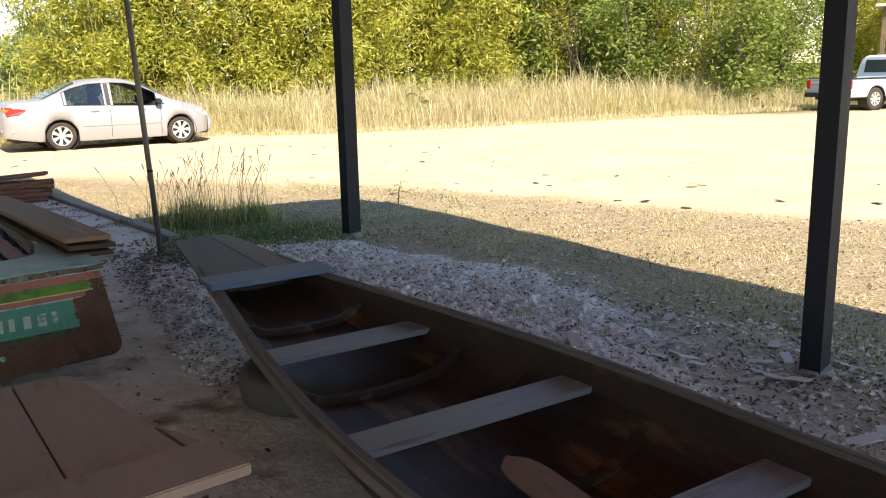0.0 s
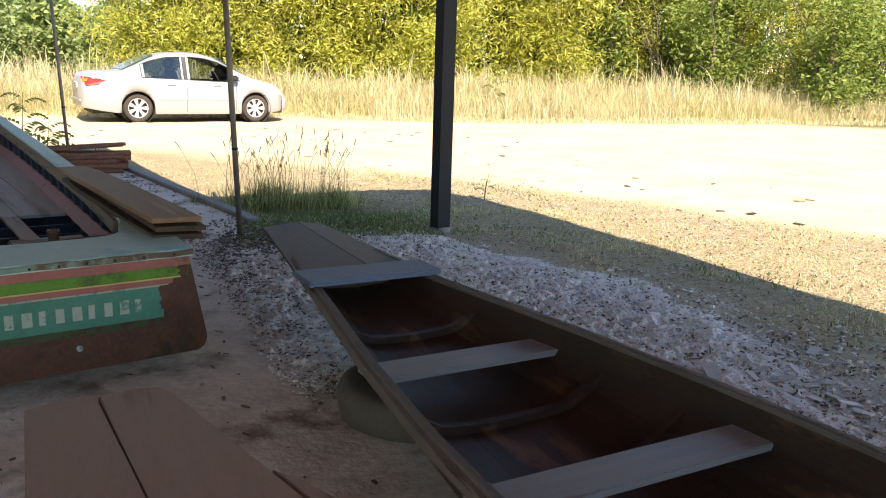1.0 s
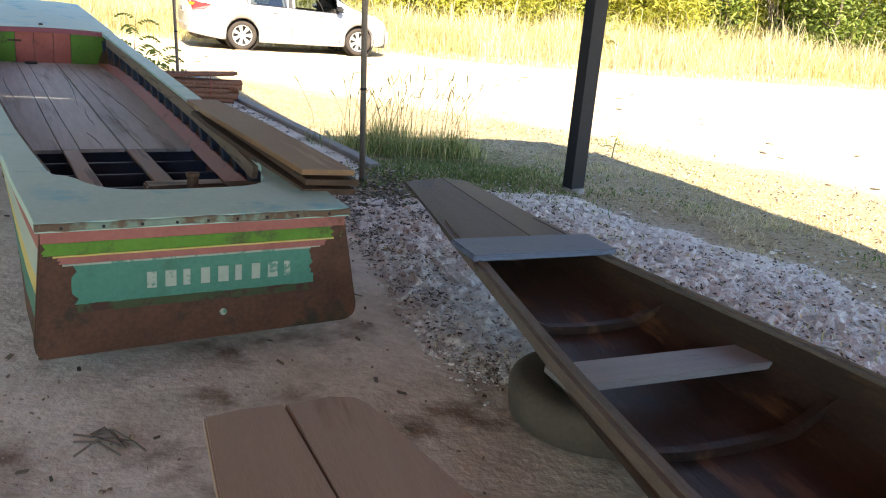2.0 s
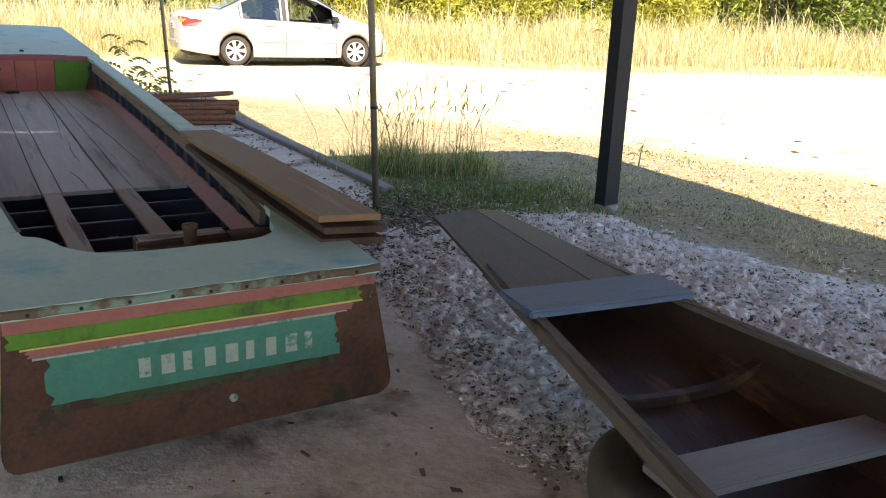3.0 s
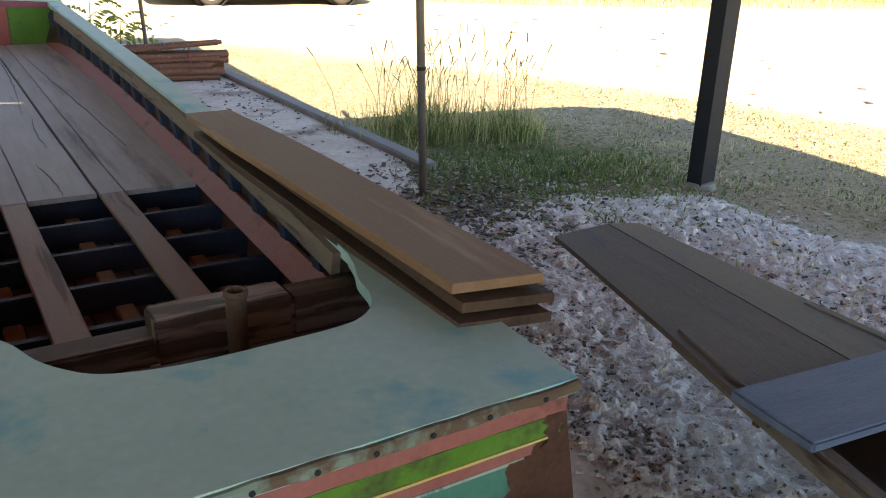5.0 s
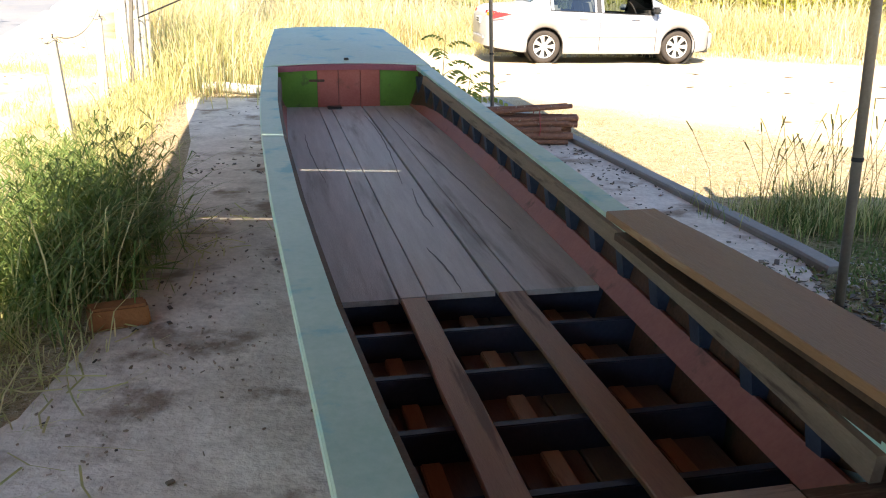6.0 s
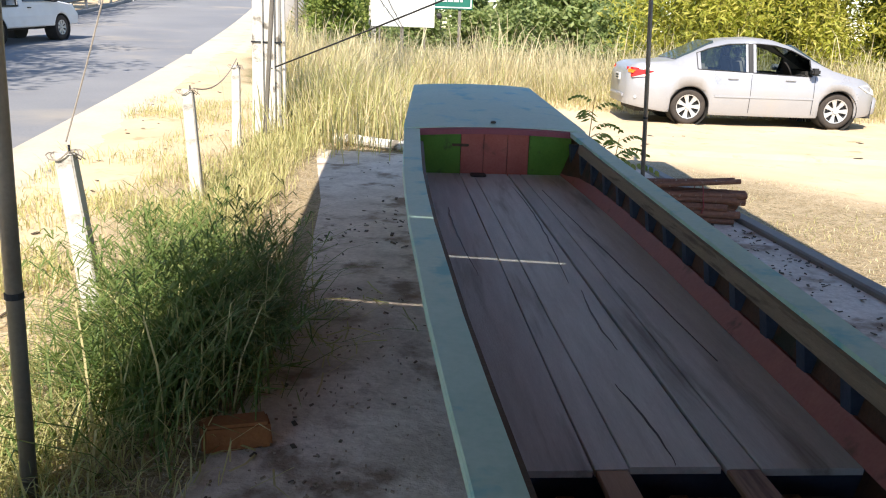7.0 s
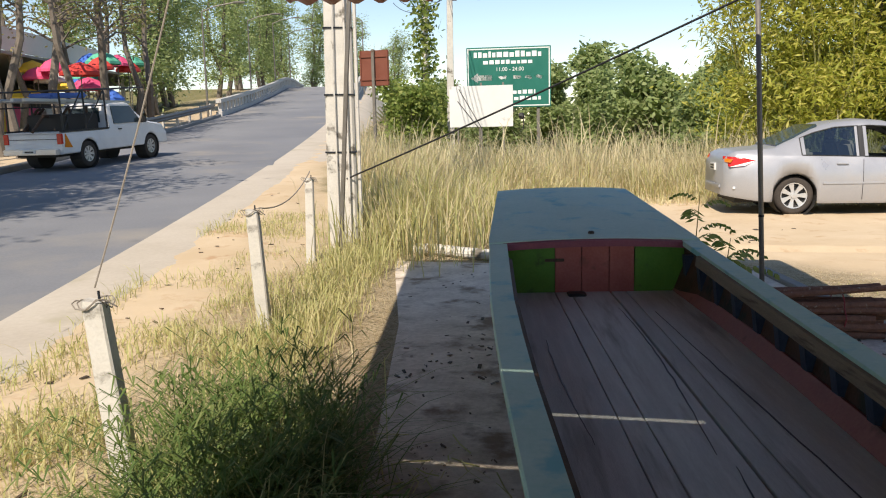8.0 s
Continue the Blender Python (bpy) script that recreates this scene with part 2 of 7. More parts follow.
def lathe(profile, sides, bm=None, axis="z", caps=True):
    """Turns a profile of (radius, height) about an axis."""
    bm = bm or bmesh.new()
    rows = []
    for r, h in profile:
        ring = []
        for k in range(sides):
            a = 2 * math.pi * k / sides
            c, s = r * math.cos(a), r * math.sin(a)
            ring.append(bm.verts.new((c, s, h) if axis == "z" else (c, h, s)))
        rows.append(ring)
    skin(bm, rows, True, caps)
    return bm


def lerp(table, t):
    """A value between the rows of a table of (t, value)."""
    for (a, x), (b, y) in zip(table, table[1:]):
        if t <= b:
            f = min(max((t - a) / (b - a), 0), 1)
            return x + (y - x) * f
    return table[-1][1]


def smooth01(a, b, x):
    f = min(max((x - a) / (b - a), 0), 1)
    return f * f * (3 - 2 * f)


def cloud(name, verts, faces, material, parent=None, label=""):
    """A mesh from arrays, for blades and leaves."""
    me = bpy.data.meshes.new(name)
    me.from_pydata(verts, [], faces)
    me.materials.append(material)
    ob = new(name, me)
    ob.parent = parent
    return tagged(ob, label)


# ---- ground, road, slab ----
RD, RN, RO = Vector((-0.2622, 0.9650)), Vector((-0.9650, -0.2622)), Vector((-5.2, 10.2))


def road_z(s):
    s = max(s, 0)
    return 0.03 * s + 0.00055 * s * s if s < 76 else 5.46 + 0.05 * min(s - 76, 12) - 0.004 * min(s - 76, 12) ** 2


def road_su(x, y):
    d = Vector((x, y)) - RO
    return d.dot(RD), d.dot(RN)


def road_xy(s, u):
    p = RO + RD * s + RN * u
    return p.x, p.y


SLAB = [(-0.6, -7), (3.2, -7), (2.75, 1.2), (2.35, 2.5), (2.0, 3.0), (2.15, 4.6), (2.5, 6.3), (2.67, 7.1), (2.3, 9.0), (1.84, 11.3), (1.45, 13.3), (-2.6, 13.6), (-1.72, 10.5), (-1.2, 8.1), (-0.98, 6.7), (-0.95, 5.2), (-1.5, 4.0), (-2.2, 1.0), (-3.0, -7)][1:]


def slab_depth(x, y):
    """How far a place lies inside the slab (over 0) or outside it."""
    inside, best = False, 1e9
    for (ax, ay), (bx, by) in zip(SLAB, SLAB[1:] + SLAB[:1]):
        if (ay > y) != (by > y) and x < (bx - ax) * (y - ay) / (by - ay) + ax:
            inside = not inside
        t = min(max(((x - ax) * (bx - ax) + (y - ay) * (by - ay)) / ((bx - ax) ** 2 + (by - ay) ** 2), 0), 1)
        best = min(best, math.hypot(x - ax - t * (bx - ax), y - ay - t * (by - ay)))
    return best if inside else -best


def ground_z(x, y):
    s, u = road_su(x, y)
    z = road_z(s) * smooth01(-5.5, -0.8, u) - (0.03 + 0.012 * max(min(s, 60), 0)) * smooth01(-0.8, -0.15, u) * (1 - smooth01(6.5, 7.2, u))
    near = abs(x) < 14 and -8 < y < 26
    if near:
        z += 0.03 * noise.noise((x * 0.5, y * 0.5, 3.1)) + 0.012 * noise.noise((x * 2.3, y * 2.3, 7.7)) + 0.008 * noise.noise((x * 6, y * 6, 1.7))
        if -5 < x < 5 and y < 15:
            d = slab_depth(x, y)
            z = z * smooth01(0.1, -0.8, d) + (0.012 + 0.02 * noise.noise((x * 1.7, y * 1.7, 9.1))) * smooth01(0.25, -0.5, d) * (1 - smooth01(6.4, 7.2, y)) - 0.035 * smooth01(-0.10, 0.35, d) - 0.05 * smooth01(6.6, 7.4, y) * smooth01(0.1, -0.3, d) * smooth01(-0.5, 0.5, x)
    return z


def zones(x, y):
    """Shares of bright track sand, green growth and pale litter at a place of the ground."""
    w = noise.noise((x * 0.8, y * 0.8, 0.4)) * 0.5 + noise.noise((x * 2.6, y * 2.6, 5.0)) * 0.25
    edge_near = lerp([(-30, 17.0), (-1.0, 15.8), (2.1, 13.6), (4.7, 10.8), (6.0, 8.6), (7.2, 6.5), (8.0, 4.7), (8.6, 3.8), (12, -3), (40, -30)], x)
    edge_far = lerp([(-30, 17), (-2, 19.0), (1, 21.0), (6.4, 20.4), (9, 18.9), (12, 18.3), (20, 17.8), (23, 15.5), (60, 14)], x)
    track = smooth01(-0.9, 0.9, y - edge_near + w) * smooth01(-0.5, 0.5, edge_far - y + w * 0.6) * smooth01(-1.8, 0.4, x + w)
    s, u = road_su(x, y)
    shoulder = smooth01(-2.4, -1.3, u + 0.8 * w) * (1 - 0.9 * smooth01(8.5, 12.0, u + 2 * w))
    left_dirt = smooth01(-2.5, -3.4, x + 0.13 * (y - 8) + w * 0.5) if y < 20 else 0
    sand = max(track, shoulder, 0.8 * left_dirt)
    far = max(smooth01(0, 2.0, y - edge_far), smooth01(8.5, 12.0, u))
    green = max(far, 0.75 * math.exp(-((x - 3.4) ** 2 / 2.2 + (y - 7.0) ** 2 / 2.4)), 0.5 * smooth01(0.12, 0.4, w) * smooth01(4.0, 4.6, x))
    litter = smooth01(5.4, 4.2, x + 0.25 * (y - 3) + w) * smooth01(6.3, 5.1, y + 0.9 * w) * (1 - 0.8 * green) * (1 - 0.8 * math.exp(-((x - 4.9) / 0.95) ** 2 - ((y - 0.7) / 1.5) ** 2)) if x > 0 else 0
    return sand, green * (1 - sand), litter


def axis(lo, hi, step, reach, grow=1.28):
    a = list(np.arange(lo, hi + 1e-6, step))
    d, left, right = step, [lo], [hi]
    while right[-1] < reach:
        d *= grow
        right.append(right[-1] + d)
        left.append(left[-1] - d)
    return left[:0:-1] + a + right[1:]


def ground_material():
    m = bpy.data.materials.new("sandy_ground")
    m.use_nodes = True
    nt, bs = m.node_tree, m.node_tree.nodes["Principled BSDF"]
    N, L = nt.nodes.new, nt.links.new
    tc, at, sep = N("ShaderNodeTexCoord"), N("ShaderNodeAttribute"), N("ShaderNodeSeparateColor")
    at.attribute_name = "zone"
    L(at.outputs["Color"], sep.inputs["Color"])

    def nz(s, d=5.0):
        n = N("ShaderNodeTexNoise")
        n.inputs["Scale"].default_value, n.inputs["Detail"].default_value, n.inputs["Roughness"].default_value = s, d, 0.65
        L(tc.outputs["Object"], n.inputs["Vector"])
        return n.outputs["Fac"]

    def ramp(f, a, b, lo=0.0, hi=1.0):
        r = N("ShaderNodeMapRange")
        for k, v in (("From Min", a), ("From Max", b), ("To Min", lo), ("To Max", hi)):
            r.inputs[k].default_value = v
        L(f, r.inputs["Value"])
        return r.outputs["Result"]

    def mix(f, a, b):
        x = N("ShaderNodeMix")
        x.data_type = "RGBA"
        L(f, x.inputs["Factor"])
        for s, v in ((x.inputs["A"], a), (x.inputs["B"], b)):
            if isinstance(v, tuple):
                s.default_value = (*v, 1)
            else:
                L(v, s)
        return x.outputs["Result"]

    def mul(a, b):
        x = N("ShaderNodeMath")
        x.operation = "MULTIPLY"
        L(a, x.inputs[0])
        L(b, x.inputs[1])
        return x.outputs[0]

    broad, mid, grain, grit = nz(0.7), nz(5), nz(28), nz(95)
    verge = mix(ramp(mid, 0.35, 0.65), (0.38, 0.29, 0.17), (0.50, 0.40, 0.26))
    verge = mix(ramp(grain, 0.50, 0.60), verge, (0.25, 0.205, 0.105))
    verge = mix(ramp(grit, 0.56, 0.66), verge, (0.62, 0.57, 0.48))
    sand = mix(ramp(broad, 0.35, 0.65), (0.56, 0.43, 0.28), (0.64, 0.51, 0.35))
    sand = mix(ramp(nz(2.2), 0.58, 0.7), sand, (0.48, 0.32, 0.19))
    litter = mix(ramp(mid, 0.38, 0.66), (0.80, 0.745, 0.67), (0.58, 0.53, 0.46))
    litter = mix(ramp(grain, 0.57, 0.66), litter, (0.16, 0.135, 0.11))
    litter = mix(ramp(grit, 0.57, 0.66), litter, (0.70, 0.68, 0.65))
    green = mix(ramp(mid, 0.4, 0.6), (0.10, 0.12, 0.035), (0.21, 0.18, 0.08))
    col = mix(ramp(sep.outputs["Blue"], 0.1, 0.9), verge, litter)
    x = N("ShaderNodeMath")
    x.operation = "ADD"
    L(sep.outputs["Green"], x.inputs[0])
    L(ramp(grain, 0.3, 0.7, -0.3, 0.3), x.inputs[1])
    col = mix(ramp(x.outputs[0], 0.25, 0.75), col, green)
    col = mix(sep.outputs["Red"], col, sand)
    L(col, bs.inputs["Base Color"])
    bs.inputs["Roughness"].default_value = 0.95
    bs.inputs["Specular IOR Level"].default_value = 0.1
    bp, ad = N("ShaderNodeBump"), N("ShaderNodeMath")
    ad.operation = "ADD"
    L(mid, ad.inputs[0])
    L(grain, ad.inputs[1])
    bp.inputs["Distance"].default_value = 0.05
    bp.inputs["Strength"].default_value = 0.9
    L(mul(ad.outputs[0], ramp(sep.outputs["Red"], 0, 1, 1.0, 0.12)), bp.inputs["Height"])
    L(bp.outputs["Normal"], bs.inputs["Normal"])
    return m


def build_ground():
    xs, ys = axis(-7.0, 9.5, 0.11, 900, 1.1), axis(-3.0, 16.0, 0.11, 900, 1.1)
    verts = [(x, y, ground_z(x, y)) for y in ys for x in xs]
    n = len(xs)
    faces = [(j * n + i, j * n + i + 1, (j + 1) * n + i + 1, (j + 1) * n + i) for j in range(len(ys) - 1) for i in range(n - 1)]
    me = bpy.data.meshes.new("ground")
    me.from_pydata(verts, [], faces)
    me.polygons.foreach_set("use_smooth", [True] * len(faces))
    at = me.color_attributes.new("zone", "FLOAT_COLOR", "POINT")
    at.data.foreach_set("color", np.array([(*zones(x, y), 1.0) for x, y, _ in verts], dtype=np.float32).ravel())
    me.materials.append(ground_material())
    return tagged(new("ground", me), "sandy ground with dry grass, gravel and pale litter", "ground", kind="structure")


build_ground()


def build_slab():
    bm = prism(SLAB, -0.25, 0.0)
    ob = part("floor", bm, CONCRETE)
    tagged(ob, "dusty stained concrete floor slab under the shed", "floor", kind="structure")
    line = [(2.72, 6.75), (2.67, 7.1), (2.3, 9.0), (1.84, 11.3), (1.45, 13.3)]
    bm = bmesh.new()
    rows = []
    for k, (x, y) in enumerate(line):
        ring = [(-0.05, -0.2), (0.07, -0.2), (0.07, 0.03), (0.055, 0.045), (-0.04, 0.045), (-0.05, 0.03)]
        rows.append([bm.verts.new((x + a, y + 0.2 * a, z)) for a, z in ring])
    skin(bm, rows, True, True)
    tagged(part("kerb", bm, KERB), "low grey concrete kerb along the slab", "kerb", kind="structure")


build_slab()

ASPHALT = surf("worn_asphalt", (0.185, 0.19, 0.205), (0.245, 0.248, 0.258), 0.35, 30, 0.8, 0.2, c3=(0.33, 0.30, 0.26), patch=0.25, patch_at=0.55, soft=0.2)


def build_road():
    bm, rows = bmesh.new(), []
    for k in range(150):
        s = -60 + k * 1.2
        rows.append([bm.verts.new((*road_xy(s, u), road_z(s) + dz)) for u, dz in ((-0.15, -0.03), (0.0, 0.012), (3.3, 0.04), (6.6, 0.012), (6.8, -0.03))])
    skin(bm, rows)
    tagged(part("road", bm, ASPHALT, smooth=True), "worn grey asphalt road rising to a bridge", "road", kind="structure")


build_road()

SHOULDER = surf("sandy_shoulder", (0.47, 0.41, 0.33), (0.56, 0.50, 0.415), 0.8, 20, 0.9, 0.3, c3=(0.36, 0.32, 0.2), patch=0.7, patch_at=0.56, soft=0.2)
bm, rows = bmesh.new(), []
for k in range(75):
    s = 12 + 1.2 * k
    z = road_z(s) - 0.16 * (1 - smooth01(12, 17, s))
    rows.append([bm.verts.new((*road_xy(s, u), z * smooth01(-5.5, -0.8, u) + d)) for u, d in ((0.06, 0.0), (-0.5, 0.006), (-1.3, 0.004), (-1.9, -0.005), (-2.6, -0.12))])
skin(bm, rows)
tagged(part("pavement", bm, SHOULDER, smooth=True), "sandy footway on the road embankment", "pavement", kind="structure")

bm, rows = bmesh.new(), []
for k in range(24):
    s = -12 + 1.2 * k
    rows.append([bm.verts.new((*road_xy(s, u), road_z(s) * smooth01(-5.5, -0.8, u) + d)) for u, d in ((0.06, 0.004), (-0.35, 0.012), (-0.75, 0.008), (-1.1, -0.04))])
skin(bm, rows)
tagged(part("pavement", bm, SHOULDER, smooth=True), "sandy shoulder along the asphalt edge", "pavement", kind="structure")


# ---- the long painted boat ----
BOAT = pose(1.096, 3.042, 0.010, 0, 0, 10.5)
HALF = [(0, 0.57), (0.57, 0.60), (1.46, 0.635), (2.8, 0.69), (4.4, 0.725), (5.5, 0.725), (6.9, 0.685), (8.7, 0.55)]
SHEER = [(0, 0.60), (1.5, 0.615), (3.0, 0.635), (4.4, 0.665), (5.6, 0.71), (6.8, 0.785), (8.7, 0.98)]
KEEL = [(0, 0.11), (1, 0.10), (5, 0.12), (6.5, 0.22), (8.7, 0.62)]
RIM = 0.12


def strip(ys, fn, bm=None, closed=True):
    """A long part whose section fn(y) gives a list of (x, z)."""
    bm = bm or bmesh.new()
    skin(bm, [[bm.verts.new((x, y, z)) for x, z in fn(y)] for y in ys], closed, closed)
    return bm


def build_boat():
    b = thing("long_boat", BOAT, "long wooden boat in faded teal, green and pink paint", "boat")
    ys = [0.0, 0.3, 0.6, 1.0, 1.5, 2, 2.5, 3, 3.5, 4, 4.5, 5, 5.5, 6, 6.4, 6.8, 7.2, 7.6, 8.0, 8.4, 8.66]

    def hull(y):
        h, zt, zb = lerp(HALF, y) - 0.012, lerp(SHEER, y) - 0.03, lerp(KEEL, y)
        w = h + 0.045 * (1 - smooth01(0, 0.9, y)) - 0.10 * smooth01(0.5, 2.6, y) - 0.08 * smooth01(4.5, 8.7, y)
        out = [(-h, zt), (-w, zb + 0.06), (-w + 0.015, zb + 0.02), (-w + 0.06, zb), (w - 0.06, zb), (w - 0.015, zb + 0.02), (w, zb + 0.06), (h, zt)]
        inn = [(h - 0.03, zt), (w - 0.035, zb + 0.08), (-w + 0.035, zb + 0.08), (-h + 0.03, zt)]
        return out + inn

    part("hull", strip(ys, hull), HULL_BROWN, b, "brown painted plank hull")
    # painted bands on the near, left side
    for name, f0, f1, mt in (("side_band", 0.80, 0.97, PINK), ("side_band", 0.55, 0.80, SIDE_PAINT), ("side_band", 0.40, 0.55, YELLOW), ("side_band", 0.2, 0.40, MINT)):
        def band(y, f0=f0, f1=f1):
            h, zt, zb = lerp(HALF, y) - 0.012, lerp(SHEER, y) - 0.03, lerp(KEEL, y) + 0.06
            w = h + 0.045 * (1 - smooth01(0, 0.9, y)) - 0.10 * smooth01(0.5, 2.6, y) - 0.08 * smooth01(4.5, 8.7, y)
            return [(-(w + (h - w) * f) - o, zb + (zt - zb) * f) for f, o in ((f0, 0.003), (f1, 0.003), (f1, -0.004), (f0, -0.004))]
        part(name, strip([y for y in ys if y >= 0.0], band), mt, b)
    # stern transom with its painted stripes
    def across(z0, z1, x0, x1, mt, name, proud, wob=0.0, seed=1, ragged=0.0):
        """A painted band across the transom, with worn, ragged ends."""
        nx, nz, bm = 26, 7, bmesh.new()
        grid = []
        for j in range(nz + 1):
            f = j / nz
            a = x0 + ragged * (0.8 * noise.noise((f * 4, seed, 1)) + 0.5 * noise.noise((f * 13, seed, 3)))
            c = x1 + ragged * (0.8 * noise.noise((f * 4, seed, 7)) + 0.5 * noise.noise((f * 13, seed, 9)))
            grid.append([bm.verts.new((a + (c - a) * i / nx, -proud, z0 + (z1 - z0) * f + wob * noise.noise((i * 0.6, seed, 20 + (j > 0))) * (j in (0, nz)))) for i in range(nx + 1)])
        skin(bm, grid)
        rim = [grid[0], [bm.verts.new((v.co.x, 0.012, v.co.z)) for v in grid[0]]], [grid[-1], [bm.verts.new((v.co.x, 0.012, v.co.z)) for v in grid[-1]]]
        for pair in rim:
            skin(bm, list(pair))
        part(name, bm, mt, b)
    bm = bmesh.new()
    ring = [(-0.566, 0.575), (-0.606, 0.15), (-0.600, 0.11), (-0.575, 0.088), (0.60, 0.105), (0.635, 0.13), (0.642, 0.17), (0.566, 0.575)]
    skin(bm, [[bm.verts.new((x, y, z)) for x, z in ring] for y in (-0.02, 0.02)], True, True)
    bmesh.ops.bevel(bm, geom=list(bm.edges), offset=0.006, segments=2, affect="EDGES")
    part("transom", bm, HULL_BROWN, b, "brown transom with worn edges")
    across(0.528, 0.574, -0.567, 0.567, PINK, "stripe", 0.0236, 0.002, 2)
    across(0.482, 0.527, -0.562, 0.556, GREEN, "stripe", 0.0236, 0.003, 3, 0.02)
    across(0.474, 0.480, -0.53, 0.545, YELLOW, "stripe", 0.0245, 0.001, 4)
    across(0.449, 0.473, -0.51, 0.485, PINK, "stripe", 0.0235, 0.002, 5, 0.02)
    across(0.441, 0.448, -0.50, 0.465, CREAM, "stripe", 0.0245, 0.001, 6)
    across(0.294, 0.440, -0.465, 0.44, MINT, "name_panel", 0.0235, 0.004, 7, 0.03)
    across(0.262, 0.293, -0.46, 0.42, DARK_GREEN, "stripe", 0.0233, 0.004, 8, 0.03)
    across(0.446, 0.530, 0.515, 0.558, HULL_BROWN, "paint_blot", 0.0250, 0.004, 12, 0.03)
    across(0.335, 0.445, 0.425, 0.470, HULL_BROWN, "paint_blot", 0.0251, 0.004, 13, 0.03)
    # the lettering is left as plain upright bars
    for k in range(9):
        x = -0.215 + k * 0.066
        bm = box(x, x + (0.034, 0.04, 0.026)[k % 3], -0.0262, 0.0, 0.333, 0.396, 0.0)
        part("letter_bar", bm, CREAM, b)
    # deck at the stern, cut by the open well
    well = [(-0.463, 0.80), (-0.455, 0.735), (-0.41, 0.70), (-0.375, 0.64), (-0.345, 0.555), (-0.30, 0.485), (-0.245, 0.435), (-0.15, 0.405), (-0.04, 0.395), (0.12, 0.398), (0.25, 0.405), (0.32, 0.425), (0.375, 0.475), (0.405, 0.55), (0.42, 0.64), (0.45, 0.72), (0.47, 0.80)]
    outer = [(lerp(HALF, y) + 0.012, y) for y in (-0.032, 0.2, 0.5, 0.80)]
    left = [(-x, y) for x, y in outer]
    def rounded(pts, n=4):
        """The same outline with a smooth curve drawn through its points."""
        p = [pts[0]] + pts + [pts[-1]]
        out = []
        for a, b1, c1, d in zip(p, p[1:], p[2:], p[3:]):
            for k in range(n):
                t = k / n
                out.append(tuple(0.5 * (2 * b1[q] + (c1[q] - a[q]) * t + (2 * a[q] - 5 * b1[q] + 4 * c1[q] - d[q]) * t * t + (3 * b1[q] - a[q] - 3 * c1[q] + d[q]) * t ** 3) for q in (0, 1)))
        return out + [pts[-1]]

    def evened(pts, n=4):
        return [tuple(a[q] + (c1[q] - a[q]) * k / n for q in (0, 1)) for a, c1 in zip(pts, pts[1:]) for k in range(n)] + [pts[-1]]
    rim_line = evened([left[3], left[2], left[1], left[0]] + [(x, -0.032) for x in (-0.45, -0.37, -0.28, -0.16, -0.04, 0.1, 0.2, 0.32, 0.45)] + outer)
    bm = bmesh.new()
    zt = 0.605
    loops = []
    for z in (zt - 0.035, zt):
        inner = [bm.verts.new((x, y, z)) for x, y in rounded(well)]
        edge = [bm.verts.new((x, y, z)) for x, y in rim_line]
        skin(bm, [inner, edge])
        loops.append((inner, edge))
    for k in (0, 1):
        skin(bm, [loops[0][k], loops[1][k]])
    for e in (0, -1):
        bm.faces.new((loops[0][0][e], loops[0][1][e], loops[1][1][e], loops[1][0][e]))
    part("stern_deck", bm, TEAL, b, "teal painted deck with a rounded cut-out")
    part("deck_edge", board(0.576, 0.602, -0.584, 0.579, -0.046, -0.018, 5, 24, 0.0025, 0.005), TEAL_EDGE, b, "worn wooden edge strip", at=Matrix(((0, 1, 0, 0), (0, 0, 1, 0), (1, 0, 0, 0), (0, 0, 0, 1))))
    # gunwales
    gy = [0.8, 1.2, 1.8, 2.4, 3, 3.6, 4.2, 4.8, 5.4, 6.0, 6.4, 6.8, 7.2]
    for sgn in (-1, 1):
        def gun(y, sgn=sgn):
            h, z = lerp(HALF, y) + 0.012, lerp(SHEER, y) - 0.007
            w = RIM + 0.03 * (1 - smooth01(0.8, 1.6, y))
            return [(sgn * h, z - 0.028), (sgn * h, z), (sgn * (h - 0.006), z + 0.005), (sgn * (h - w), z + 0.005), (sgn * (h - w), z - 0.028)]
        part("gunwale", strip(gy, gun), TEAL, b, "teal painted gunwale board")

        def fascia(y, sgn=sgn):
            h, z = lerp(HALF, y) + 0.012 - RIM - 0.03 * (1 - smooth01(0.8, 1.6, y)), lerp(SHEER, y) - 0.02
            hgt = 0.062
            return [(sgn * (h + 0.004), z), (sgn * (h - 0.022), z), (sgn * (h - 0.03), z - hgt), (sgn * (h - 0.002), z - hgt)]
        # the right board takes FASCIA, the left one the darker DARK_WOOD
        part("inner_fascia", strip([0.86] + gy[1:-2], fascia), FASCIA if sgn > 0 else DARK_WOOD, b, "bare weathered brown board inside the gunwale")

        def sheet(y, sgn=sgn):
            h, z = lerp(HALF, y) - 0.03, lerp(SHEER, y) - 0.09
            return [(sgn * h, z), (sgn * (h - 0.03), 0.40 + 0.4 * (z - 0.545)), (sgn * (h - 0.02), 0.39 + 0.4 * (z - 0.545)), (sgn * (h + 0.008), z)]
        part("side_planking", strip([0.86] + gy[1:-2], sheet), BLUEGREY, b, "blue-grey inner side planks")

        def rail(y, sgn=sgn):
            h, f = lerp(HALF, y) - 0.09, floor_top(y)
            return [(sgn * (h + 0.005), f + 0.062), (sgn * (h - 0.015), f + 0.068), (sgn * (h - 0.075), f + 0.004), (sgn * (h - 0.05), f - 0.006)]
        part("side_rail", strip([y if y > 0.9 else 0.92 for y in gy if y <= 6.8], rail), PINK, b, "faded pink sloping side board")
